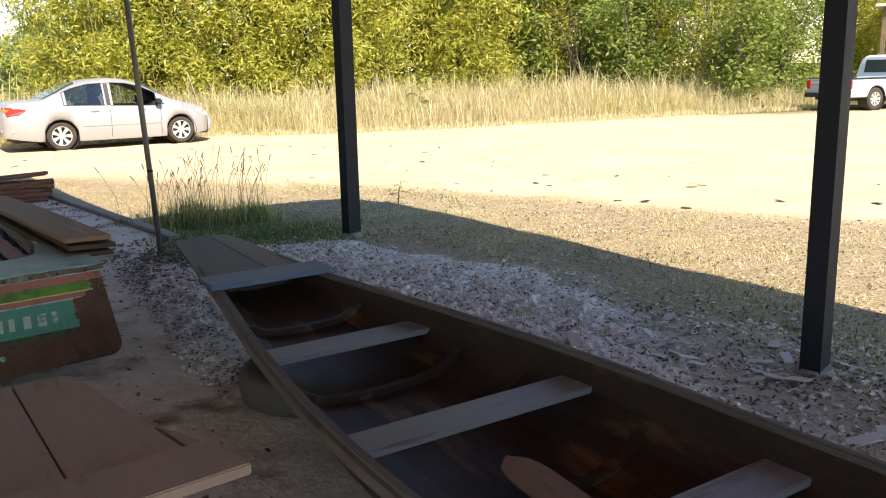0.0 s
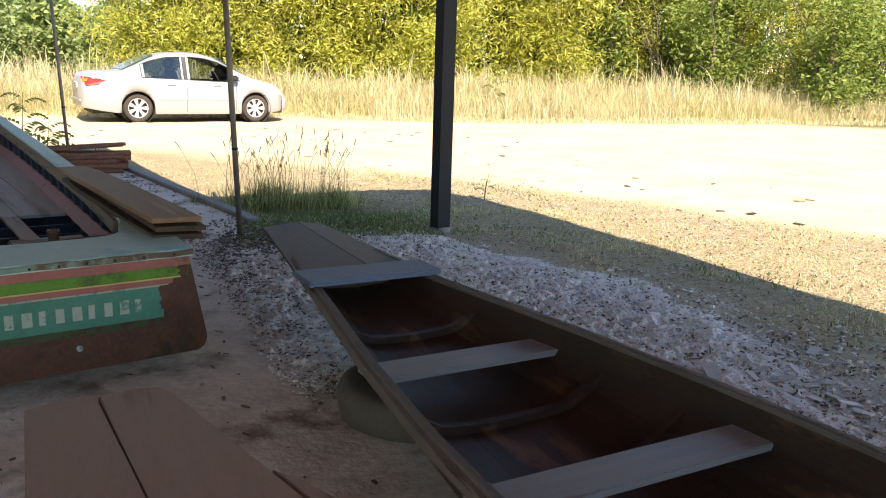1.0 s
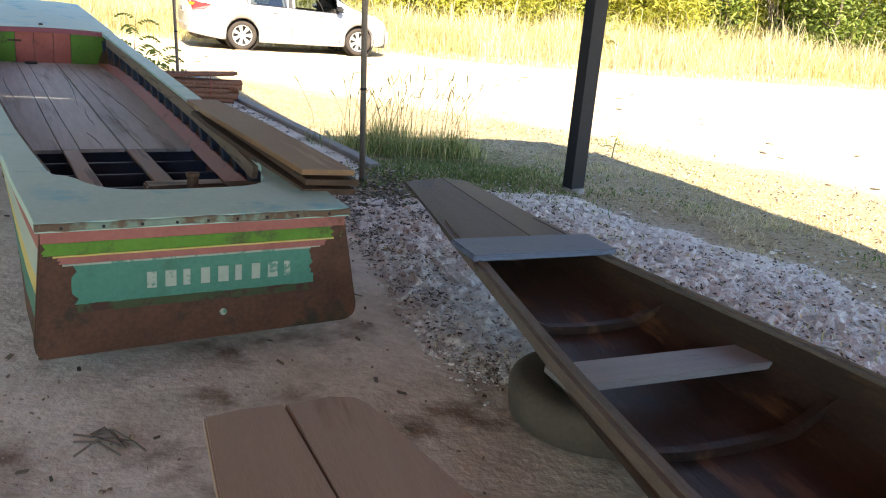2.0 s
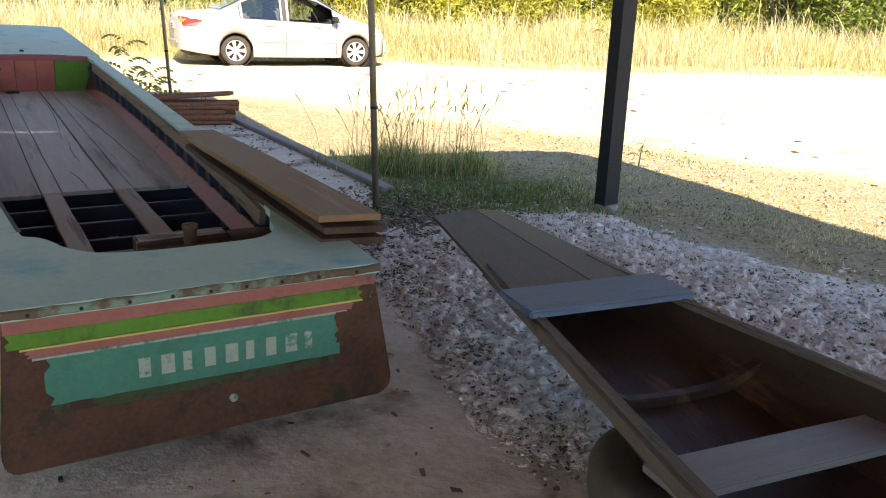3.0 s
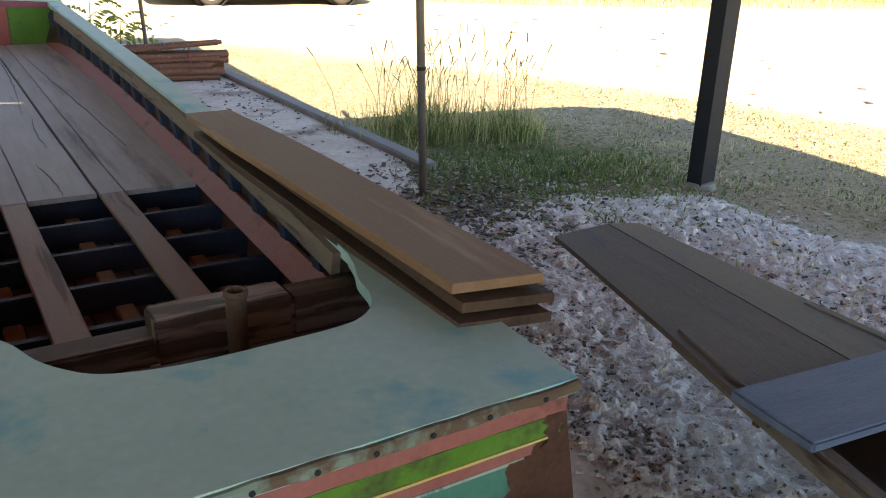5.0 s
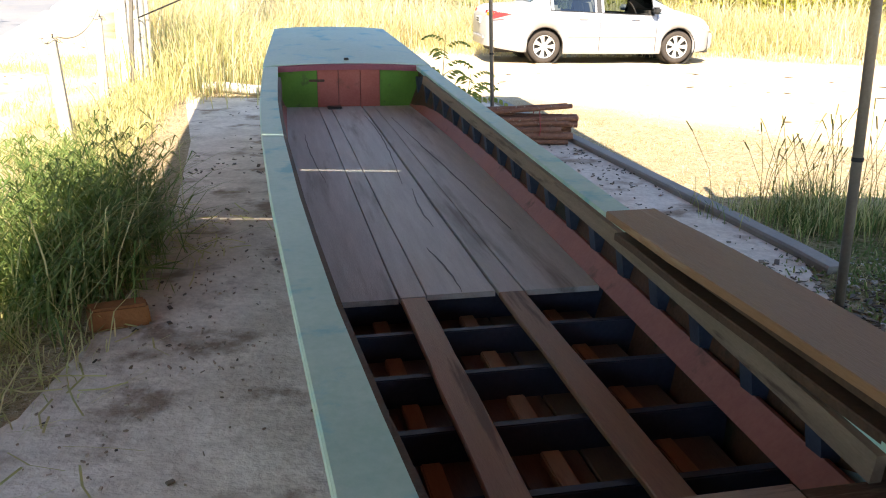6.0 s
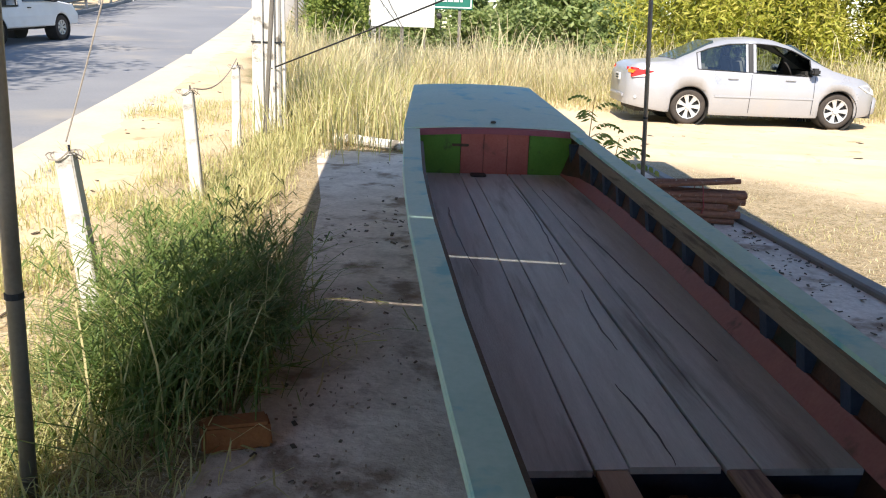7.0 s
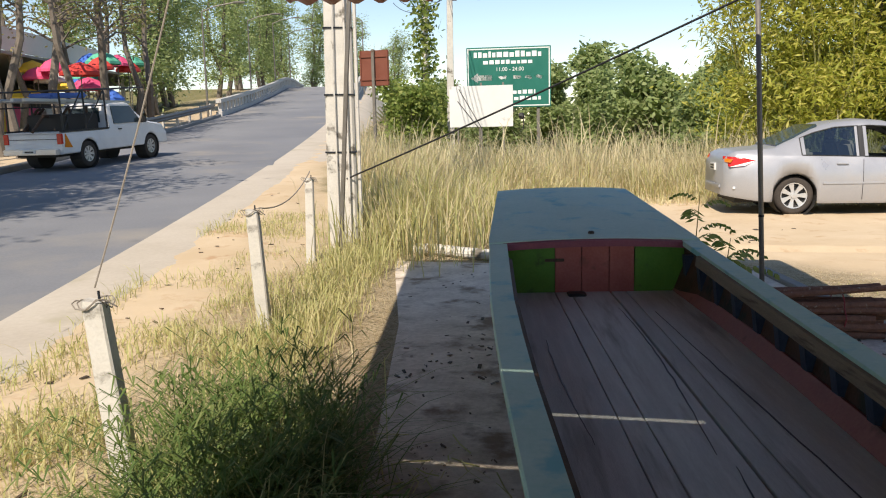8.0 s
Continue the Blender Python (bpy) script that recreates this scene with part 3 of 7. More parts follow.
        for k in range(19):
            y = 1.12 + k * 0.31
            h, z = lerp(HALF, y), lerp(SHEER, y) - 0.08
            bm = bmesh.new()
            f = floor_top(y)
            ring = [(h - 0.03, z), (h - 0.125, z), (h - 0.105, f + 0.05), (h - 0.06, f + 0.05)]
            skin(bm, [[bm.verts.new((sgn * x, yy, zz)) for x, zz in ring] for yy in (y - 0.03, y + 0.03)], True, True)
            part("rib", bm, NAVY, b)
    # floor boards
    edges = [-0.60, -0.262, -0.158, 0.112, 0.216, 0.60]
    for k in range(5):
        long = k in (1, 3)
        bm, rows = bmesh.new(), []
        y0 = 2.44 + 0.012 * (k == 2)
        if long:
            part("bed_strip", board(edges[k] + 0.003, edges[k + 1] - 0.003, 0.93, 2.436, 0.35, 0.372, k, 6, 0.003), BROWN_WOOD, b, "bare brown strip over the open bilge")
        for i in range(23):
            y = y0 + (6.80 - y0) * i / 22
            lim = lerp(HALF, y) - 0.155
            a, c = max(edges[k], -lim) + 0.003, min(edges[k + 1], lim) - 0.003
            a += 0.004 * noise.noise((y * 1.5, k, 0)) + (0.004 if k == 3 else 0)
            c += 0.004 * noise.noise((y * 1.5, k + 1, 0)) - (0.004 if k == 2 else 0)
            z = floor_top(y) + 0.003 * noise.noise((y, k * 3, 5))
            rows.append([bm.verts.new(p) for p in ((a, y, z - 0.022), (c, y, z - 0.022), (c, y, z - 0.002), (c - 0.003, y, z), (a + 0.003, y, z), (a, y, z - 0.002))])
        skin(bm, rows, True, True)
        part("floorboard", bm, GREY_WOOD, b)
    # open bilge: cross frames, cleats and dark bottom
    for k in range(6):
        y = 0.90 + 0.325 * k
        part("frame", box(-lerp(HALF, y) + 0.09, lerp(HALF, y) - 0.09, y - 0.016, y + 0.016, 0.19, 0.338, 0.004), NAVY if k else DARK_WOOD, b)
        for x in (-0.33, 0.0, 0.33):
            if k:
                part("cleat", box(x - 0.028, x + 0.028, y - 0.285, y - 0.05, 0.24, 0.272, 0.004), TAN_WOOD, b)
    for k in range(5):
        part("bilge_board", board(-0.5 + 0.2 * k + 0.003, -0.3 + 0.2 * k - 0.003, 0.92, 2.6, 0.222, 0.242, 40 + k, 8, 0.003), DECK_WOOD, b, "dusty brown bilge board")
    part("bottom_boards", box(-0.55, 0.55, 0.05, 2.6, 0.165, 0.182), BROWN_WOOD, b, "brown bottom boards with dust")
    # cracks in the floor, nails and a filled knot in the transom
    for k, (x, y0, y1, sway) in enumerate(((0.02, 4.1, 6.3, 0.07), (-0.05, 2.46, 3.0, 0.03), (0.33, 3.2, 6.2, 0.06), (-0.40, 4.2, 5.6, 0.04), (0.06, 3.3, 4.0, 0.03))):
        bm, rows = bmesh.new(), []
        for i in range(22):
            f = i / 21
            y = y0 + (y1 - y0) * f
            xx = x + sway * math.sin(f * 2.2 + k) + 0.008 * noise.noise((y * 9, k, 3))
            w, z = 0.0032 * math.sin(math.pi * min(max(f, 0.04), 0.96)) + 0.0006, floor_top(y)
            rows.append([bm.verts.new((xx - w, y, z + 0.0025)), bm.verts.new((xx + w, y, z + 0.0025)), bm.verts.new((xx, y, z - 0.012))])
        skin(bm, rows, True, True)
        part("crack", bm, BLACK, b)
    for k in range(9):
        x = -0.5 + 0.125 * k
        part("nail", lathe([(0.006, -0.0485), (0.006, -0.04)], 8, axis="y"), STEEL, b, at=Matrix.Translation((x + 0.02 * math.sin(k * 7), 0, 0.588)))
    part("plug", lathe([(0.014, -0.0245), (0.014, 0.0)], 12, axis="y"), CREAM, b, at=Matrix.Translation((0.07, 0, 0.205)))
    # engine bearer and its pipe
    part("cross_beam", box(-0.50, 0.46, 0.80, 0.90, 0.40, 0.47, 0.008), BEAM_WOOD, b)
    part("cross_beam", box(0.302, 0.575, 0.79, 0.895, 0.40, 0.512, 0.008), BEAM_WOOD, b)
    part("bearer_block", box(-0.06, 0.30, 0.785, 0.90, 0.40, 0.525, 0.008), BEAM_WOOD, b)
    part("knot", lathe([(0.013, 0.0), (0.013, 0.0015), (0.0005, 0.002)], 12), TAN_WOOD, b, "pale plugged knot", at=Matrix.Translation((-0.205, 1.0, 0.3735)))
    bm = lathe([(0.026, 0.18), (0.026, 0.575), (0.031, 0.58), (0.031, 0.592), (0.022, 0.592), (0.022, 0.50)], 18)
    part("upright_pipe", bm, RUST, b, "short rusty upright pipe", at=Matrix.Translation((0.13, 0.735, 0)))
    # bow bulkhead and deck
    yb = 6.80
    for x0, x1, mt, nm in ((-0.60, -0.262, GREEN, "bulkhead_panel"), (0.272, 0.60, GREEN, "bulkhead_panel"), (-0.258, -0.085, RED, "bulkhead_plank"), (-0.081, 0.10, RED, "bulkhead_plank"), (0.104, 0.268, RED, "bulkhead_plank")):
        part(nm, box(x0, x1, yb, yb + 0.025, 0.42, 0.77, 0.004), mt, b)
    part("latch", box(-0.33, -0.20, yb - 0.02, yb - 0.002, 0.655, 0.675, 0.004), DARK_WOOD, b)
    part("hatch_grip", box(-0.19, -0.07, yb - 0.16, yb - 0.06, floor_top(6.7), floor_top(6.7) + 0.02, 0.006), BLACK, b)
    bm, rows = bmesh.new(), []
    for i in range(17):
        x = -0.615 + 1.23 * i / 16
        sag = 0.02 * (1 - (x / 0.6) ** 2)
        rows.append([bm.verts.new((x, yy, z + sag)) for yy, z in ((yb - 0.03, 0.735), (yb - 0.03, 0.775), (yb + 0.02, 0.79), (yb + 0.02, 0.735))])
    skin(bm, rows, True, True)
    part("bulkhead_cap", bm, PURPLE, b, "plum painted cap rail")
    bm, rows = bmesh.new(), []
    for i in range(13):
        y = 6.8 + 1.9 * i / 12
        h, z = lerp(HALF, y) + 0.014, lerp(SHEER, y)
        rows.append([bm.verts.new((x, y, zz)) for x, zz in ((-h, z - 0.03), (h, z - 0.03), (h, z + 0.002), (h * 0.6, z + 0.018), (0, z + 0.024), (-h * 0.6, z + 0.018), (-h, z + 0.002))])
    skin(bm, rows, True, True)
    part("bow_deck", bm, TEAL, b, "teal painted bow deck")
    part("deck_stud", box(-0.02, 0.02, 6.92, 6.95, 0.80, 0.84, 0.005), BLACK, b)
    return b


def floor_top(y):
    return 0.37 + 0.075 * smooth01(2.0, 7.2, y)


build_boat()

for yy in (1.6, 5.0):
    t = thing("timber_block", BOAT @ pose(0, yy, -0.010), "squared timber block under the boat's hull", "timber", "blocks under the boat")
    part("timber", box(-0.5, 0.5, -0.08, 0.08, 0.0, 0.108 + (0.02 if yy > 3 else 0), 0.008), DARK_WOOD, t)


def build_planks():
    rnd = random.Random(4)
    for k in range(3):
        z = 0.606 + 0.035 * k
        dx, dy, a = (0.0, 0.035, 0.0)[k], (-0.055, -0.03, 0.0)[k], (1.2, 0.6, 2.0)[k]
        t = thing("plank", BOAT @ pose(0.585 + dx, 1.31 + dy, z, 0.75, 0, a), "long brown sawn plank stacked on the boat's gunwale", "plank", "planks on the gunwale")
        bm, rows = bmesh.new(), []
        for i in range(13):
            y = -0.98 + 1.96 * i / 12
            w = 0.115 - 0.02 * smooth01(0.4, 1.0, y) + 0.004 * noise.noise((y * 3, k, 2))
            zz = 0.004 * math.sin(y * 2 + k) + rnd.uniform(-0.001, 0.001)
            rows.append([bm.verts.new(p) for p in ((-w, y, zz), (w, y - 0.05 * (i == 0), zz), (w, y - 0.05 * (i == 0), zz + 0.021), (w - 0.003, y - 0.05 * (i == 0), zz + 0.025), (-w + 0.003, y, zz + 0.025), (-w, y, zz + 0.021))])
        skin(bm, rows, True, True)
        part("board", bm, PLANK_WOOD if k == 2 else DARK_WOOD, t)


build_planks()


# ---- the brown canoe ----
CANOE = pose(2.705, 0.55, 0, 0, 0, 4.2)
C_HALF = [(-4.2, 0.14), (-3.4, 0.3), (-2, 0.52), (-0.6, 0.615), (0.3, 0.60), (0.8, 0.565), (1.45, 0.485), (2.4, 0.325), (3.0, 0.24), (3.7, 0.15)]
C_TOP = [(-4.2, 0.55), (-2.5, 0.44), (-0.5, 0.39), (1.0, 0.395), (2.5, 0.41), (3.7, 0.46)]
C_BOT = [(-4.2, 0.42), (-2.6, 0.22), (-2.0, 0.165), (-1.0, 0.07), (0.5, 0.06), (1.2, 0.12), (1.75, 0.17), (2.4, 0.26), (3.7, 0.42)]


def canoe_section(y, inset=0.0):
    h, zt, zb = lerp(C_HALF, y) - inset, lerp(C_TOP, y), lerp(C_BOT, y) + inset
    half = [(0, zb), (h * 0.35, zb + 0.005), (h * 0.62, zb + 0.03 * (zt - zb) / 0.33), (h * 0.82, zb + 0.32 * (zt - zb)), (h * 0.93, zb + 0.62 * (zt - zb)), (h, zt)]
    return [(-x, z) for x, z in half[:0:-1]] + half


def build_canoe():
    c = thing("canoe", CANOE, "old brown wooden canoe with grey seat boards, resting on a tyre", "canoe")
    ys = [-4.2 + 0.2 * k for k in range(40)]
    bm = bmesh.new()
    out = [[bm.verts.new((x, y, z)) for x, z in canoe_section(y)] for y in ys]
    inn = [[bm.verts.new((x, y, z)) for x, z in canoe_section(y, 0.028)] for y in ys]
    skin(bm, out)
    skin(bm, inn)
    for k in (0, -1):
        skin(bm, [[r[k] for r in out], [r[k] for r in inn]])
        skin(bm, [out[k], inn[k]])
    part("hull", bm, CANOE_IN, c, "oiled dark brown wooden hull", smooth=False)
    for sgn in (-1, 1):
        def rail(y, sgn=sgn):
            h, z = lerp(C_HALF, y), lerp(C_TOP, y)
            return [(sgn * (h + 0.022), z - 0.035), (sgn * (h + 0.024), z + 0.008), (sgn * (h - 0.032), z + 0.010), (sgn * (h - 0.032), z - 0.004), (sgn * (h + 0.002), z - 0.035)]
        part("gunwale", strip(ys[2:-3], rail), CANOE_RIM, c, "weathered grey gunwale strip")

        def bead(y, sgn=sgn):
            h, z = lerp(C_HALF, y), lerp(C_TOP, y) + 0.008
            return [(sgn * (h + 0.006), z), (sgn * (h + 0.004), z + 0.008), (sgn * (h - 0.006), z + 0.008), (sgn * (h - 0.008), z)]
        part("gunwale_bead", strip(ys[2:-3], bead), CANOE_RIM, c)
    # seat boards
    for y, w in ((1.58, 0.085), (0.56, 0.085), (-0.38, 0.085), (-1.5, 0.09)):
        h = lerp(C_HALF, y) * 0.955 - 0.01
        z = lerp(C_TOP, y) - 0.115
        part("seat_board", box(-h, h, y - w, y + w, z, z + 0.028, 0.004), SEAT_WOOD, c, "silvery grey seat board")
    # curved ribs
    for y in (2.05, 1.25, 0.85, 0.18, -0.65, -1.2):
        bm, rows = bmesh.new(), []
        sec, sec2 = canoe_section(y, 0.026), canoe_section(y, 0.058)
        for i in range(1, len(sec) - 1):
            (x, z), (x2, z2) = sec[i], sec2[i]
            if i in (1, len(sec) - 2):
                x2, z2 = x * 0.985, z - 0.01
            rows.append([bm.verts.new(p) for p in ((x, y - 0.02, z), (x2, y - 0.018, z2), (x2, y + 0.018, z2), (x, y + 0.02, z))])
        skin(bm, rows, True, True)
        part("rib", bm, CANOE_IN, c)
    # bow deck: two long boards, and the blue cross board
    def deck(x0f, x1f, lift, mt, name, y0=2.58, y1=3.72):
        bm, rows = bmesh.new(), []
        for i in range(11):
            y = y0 + (y1 - y0) * i / 10
            h, z = lerp(C_HALF, y) + 0.035, lerp(C_TOP, y) - 0.024 + lift
            camber = 0.03 * (1 - abs(0))
            pts = [(x0f * h, z + 0.022 * (1 - abs(x0f))), (x1f * h, z + 0.022 * (1 - abs(x1f)))]
            rows.append([bm.verts.new(p) for p in ((pts[0][0], y, pts[0][1]), (pts[1][0], y, pts[1][1]), (pts[1][0], y, pts[1][1] + 0.018), (pts[0][0], y, pts[0][1] + 0.018))])
        skin(bm, rows, True, True)
        part(name, bm, mt, c)
    deck(-1.0, 0.18, 0.013, DECK_WOOD, "deck_board")
    deck(0.19, 1.0, 0.015, DECK_WOOD, "deck_board")
    h = lerp(C_HALF, 2.55)
    part("cross_board", box(-h - 0.045, h + 0.06, 2.44, 2.69, 0.420, 0.449, 0.006), BLUE_BOARD, c, "blue cross board")
    part("bulkhead", box(-0.22, 0.22, 2.70, 2.72, 0.30, 0.41), DARK_WOOD, c)
    return c


build_canoe()

t = thing("paddle", CANOE @ pose(0.03, 0.16, 0.13, 0, 0, 0), "pale worn wooden paddle lying in the canoe", "paddle")
bm = bmesh.new()
rows = []
for i in range(13):
    f = i / 12
    w = 0.085 * math.sqrt(max(1 - (2 * f - 1) ** 4, 0.02))
    rows.append([bm.verts.new((x, 0.22 - 0.55 * f, z + 0.05 * (1 - f))) for x, z in ((-w, 0), (0, -0.008), (w, 0), (w, 0.008), (0, 0.016), (-w, 0.008))])
skin(bm, rows, True, True)
part("blade", bm, TAN_WOOD, t)
part("shaft", tube([(0, -0.3, 0.015), (0.02, -0.8, -0.01), (0.03, -1.3, -0.01)], 0.016, 8), TAN_WOOD, t)


def worn_tyre(x, y, tilt=0):
    t = thing("old_tyre", pose(x, y, 0.0, tilt, 0, 0), "old dusty tyre lying flat under the canoe", "tyre")
    prof = [(0.17, 0.02), (0.22, 0.004), (0.29, 0.0), (0.325, 0.02), (0.335, 0.07), (0.335, 0.125), (0.325, 0.15), (0.29, 0.165), (0.22, 0.16), (0.17, 0.148), (0.16, 0.138), (0.2, 0.128), (0.27, 0.128), (0.28, 0.1), (0.27, 0.045), (0.2, 0.045), (0.16, 0.035)]
    bm, rows, n = bmesh.new(), [], 40
    for r, z in prof:
        rows.append([bm.verts.new((r * math.cos(2 * math.pi * k / n), r * math.sin(2 * math.pi * k / n), z)) for k in range(n)])
    skin(bm, rows + rows[:1], True)
    part("tyre_body", bm, RUBBER, t, smooth=True)
    for z in (0.149, 0.018):
        ring = [(0.172 * math.cos(2 * math.pi * k / 36), 0.172 * math.sin(2 * math.pi * k / 36), z) for k in range(37)]
        part("bead", tube(ring, 0.010, 6), TYRE, t, "dark bead rim")
    return t


worn_tyre(2.47, 2.33)
worn_tyre(2.87, -1.65)


# ---- the shed: posts, poles and roof ----
def steel_post(x, y, h, turn, w=0.075, d=0.05):
    t = thing("steel_post", pose(x, y, 0, 0, 0, turn), "dark painted steel channel post in a concrete foot", "post", "posts of the shed")
    bm = bmesh.new()
    ring = [(-w, -d), (w, -d), (w, d), (w - 0.035, d), (w - 0.035, d - 0.006), (w - 0.006, d - 0.006), (w - 0.006, -d + 0.006), (-w + 0.006, -d + 0.006), (-w + 0.006, d - 0.006), (-w + 0.035, d - 0.006), (-w + 0.035, d), (-w, d)]
    skin(bm, [[bm.verts.new((a, c, z)) for a, c in ring] for z in (-0.05, h)], True, True)
    part("channel", bm, STEEL, t)
    part("web", box(-w + 0.036, w - 0.036, d - 0.014, d - 0.004, 0.06, h), STEEL, t)
    part("foot", lathe([(0.10, -0.1), (0.10, 0.02), (0.085, 0.05), (0.0, 0.055)], 14), KERB, t, "rough concrete foot")
    return t


steel_post(4.2, 5.9, 2.62, 20)
steel_post(4.72, 1.2, 2.6, 20)
steel_post(5.3, -3.6, 2.6, 20)


def pipe_pole(x, y, dx, dy, h, r=0.022):
    t = thing("pipe_pole", pose(x, y, 0), "slim leaning galvanised pipe propping the roof", "pole", "pipe props of the roof")
    part("pipe", tube([(0, 0, -0.05), (dx * 0.5, dy * 0.5, h * 0.5), (dx, dy, h)], r, 10), PIPE, t, smooth=True)
    part("joint", tube([(dx * 0.28, dy * 0.28, h * 0.28 - 0.01), (dx * 0.28, dy * 0.28, h * 0.28 + 0.01)], r + 0.003, 10), STEEL, t)
    return t


pipe_pole(2.5, 6.25, -0.10, 0.02, 2.62, 0.024)
pipe_pole(1.28, 11.9, -0.12, 0.0, 2.6, 0.022)
pipe_pole(-1.365, 5.5, 0.07, 0.0, 2.62, 0.025)


def roof_sheet(name, corners, seed):
    """A corrugated sheet over four corners (x, y, z): near left, near right, far right, far left; the waves run along y."""
    bm = bmesh.new()
    a, b, c, d = (Vector(p) for p in corners)
    n = int((b - a).length / 0.03)
    rows = []
    for dz in (0.0, 0.004):
        near = [a.lerp(b, i / n) + Vector((0, 0, dz + 0.022 * math.sin(i * 0.03 / 0.18 * 2 * math.pi))) for i in range(n + 1)]
        far = [d.lerp(c, i / n) + Vector((0, 0, dz + 0.022 * math.sin(i * 0.03 / 0.18 * 2 * math.pi))) for i in range(n + 1)]
        rows.append([[bm.verts.new(p) for p in near], [bm.verts.new(p) for p in far]])
    skin(bm, rows[0])
    skin(bm, rows[1])
    skin(bm, [rows[0][0], rows[1][0]])
    skin(bm, [rows[0][1], rows[1][1]])
    return bm


for corners in ([(-2.60, -4.2, 2.71), (5.95, -4.2, 2.71), (5.12, 5.1, 2.67), (-1.50, 5.1, 2.67)], [(2.2, 4.92, 2.665), (5.12, 4.92, 2.665), (4.62, 5.95, 2.66), (2.2, 5.95, 2.66)]):
    sheet = part("roof", roof_sheet("roof", corners, 1), ROOF, smooth=True)
    tagged(sheet, "red corrugated metal shed roof with gaps between sheets", "roof", kind="structure")
for corners in ([(-1.68, 5.225, 2.665), (0.12, 5.225, 2.665), (-0.72, 11.30, 2.63), (-2.72, 11.0, 2.63)], [(0.12, 4.90, 2.64), (2.4, 4.90, 2.64), (1.5, 11.6, 2.63), (-0.71, 11.30, 2.63)]):
    sheet = part("roof", roof_sheet("roof", corners, 2), ROOF, smooth=True)
    tagged(sheet, "red corrugated roof sheets over the long boat", "roof", kind="structure")
# two out-of-view strips added so the roof gap throws a straight light line
for y0, y1 in ((5.065, 5.193), (5.212, 5.345)):
    tagged(part("trim", box(-1.60, 0.14, y0, y1, 2.612, 2.622), STEEL), "unseen strip added to straighten the sunlight through the roof gap", "trim", kind="structure")


# ---- low table and small things in the shed ----
t = thing("low_table", pose(0, 0, 0), "low table of wide brown boards with dark joints", "table")
for k, poly in enumerate(([(1.01, 1.57), (1.09, 1.595), (1.188, 1.605), (1.24, 1.15), (1.305, 0.60), (1.04, 0.52)], [(1.194, 1.606), (1.30, 1.628), (1.36, 1.615), (1.385, 1.58), (1.535, 1.01), (1.625, 0.68), (1.31, 0.60), (1.246, 1.15)], [(1.545, 1.02), (1.60, 0.93), (1.70, 0.70), (1.632, 0.68)])):
    bm = prism(poly, 0.518, 0.55 - 0.002 * k)
    bmesh.ops.bevel(bm, geom=[e for e in bm.edges if abs(e.verts[0].co.z - e.verts[1].co.z) < 0.01], offset=0.004, segments=2, affect="EDGES")
    part("tabletop_board", bm, BENCH_WOOD, t)
bm = prism([(0.75, 0.66), (1.64, 0.76), (1.70, 0.56), (0.78, 0.40)], 0.552, 0.584)
bmesh.ops.bevel(bm, geom=list(bm.edges), offset=0.004, segments=2, affect="EDGES")
part("end_board", bm, BENCH_WOOD, t)
part("apron", box(1.06, 1.50, 0.62, 0.66, 0.43, 0.517, 0.003), DARK_WOOD, t)
part("apron", box(1.06, 1.34, 1.48, 1.52, 0.43, 0.517, 0.003), DARK_WOOD, t)
for x, y in ((1.09, 1.44), (1.30, 1.44), (1.12, 0.70), (1.5, 0.70)):
    part("leg", box(x - 0.03, x + 0.03, y - 0.03, y + 0.03, 0, 0.517, 0.004), DARK_WOOD, t)


def stick_bundle():
    rnd = random.Random(11)
    t = thing("stick_bundle", pose(1.36, 10.55, 0, 0, 0, 8), "bundle of reddish brown cut sticks tied with red string", "bundle")
    k = 0
    for row, n in enumerate((6, 6, 6, 5, 4, 3)):
        for i in range(n):
            r = rnd.uniform(0.022, 0.034)
            y, z = (i - (n - 1) / 2) * 0.062 + rnd.uniform(-0.01, 0.01), 0.032 + row * 0.052
            x0, x1 = -0.62 + rnd.uniform(-0.08, 0.08), 0.5 + rnd.uniform(-0.12, 0.14)
            pts = [(x0 + (x1 - x0) * f, y + 0.015 * math.sin(f * 5 + k) + rnd.uniform(-0.006, 0.006), z + 0.01 * math.sin(f * 4 + k * 2) + (0.05 * f if row == 5 else 0)) for f in (0, 0.25, 0.5, 0.75, 1)]
            part("stick", tube(pts, [r * 1.1, r, r * 0.95, r * 0.95, r], 8), STICK, t, smooth=False)
            k += 1
    red = plain("red_string", (0.35, 0.05, 0.05), 0.7)
    for x in (0.22, -0.35):
        ring = [(x + 0.02 * math.sin(a), 0.205 * math.cos(a) * (1 - 0.25 * (math.sin(a) > 0.3)), 0.16 + 0.17 * math.sin(a)) for a in np.linspace(0, 2 * math.pi, 19)]
        part("string", tube(ring, 0.005, 5), red, t)
    return t


stick_bundle()

t = thing("clay_block", pose(-0.86, 6.05, 0.0, 0, 0, 25), "broken orange clay block on the slab edge", "block")
bm = box(-0.15, 0.11, -0.06, 0.06, 0.0, 0.10, 0.012)
for v in bm.verts:
    v.co += Vector((noise.noise(v.co * 9), noise.noise(v.co * 9 + Vector((3, 1, 2))), 0.5 * abs(noise.noise(v.co * 7)))) * 0.02 * (v.co.z > 0.02)
part("block", bm, BLOCK, t)

t = thing("log", pose(-1.95, 13.85, 0.075, 0, 0, -22), "pale peeled log at the slab's end", "log")
part("log_body", tube([(-0.55, 0, 0), (-0.2, 0.03, 0.01), (0.2, 0.0, 0.0), (0.6, 0.02, 0.0)], [0.075, 0.07, 0.068, 0.06], 12), POST_CONC, t)

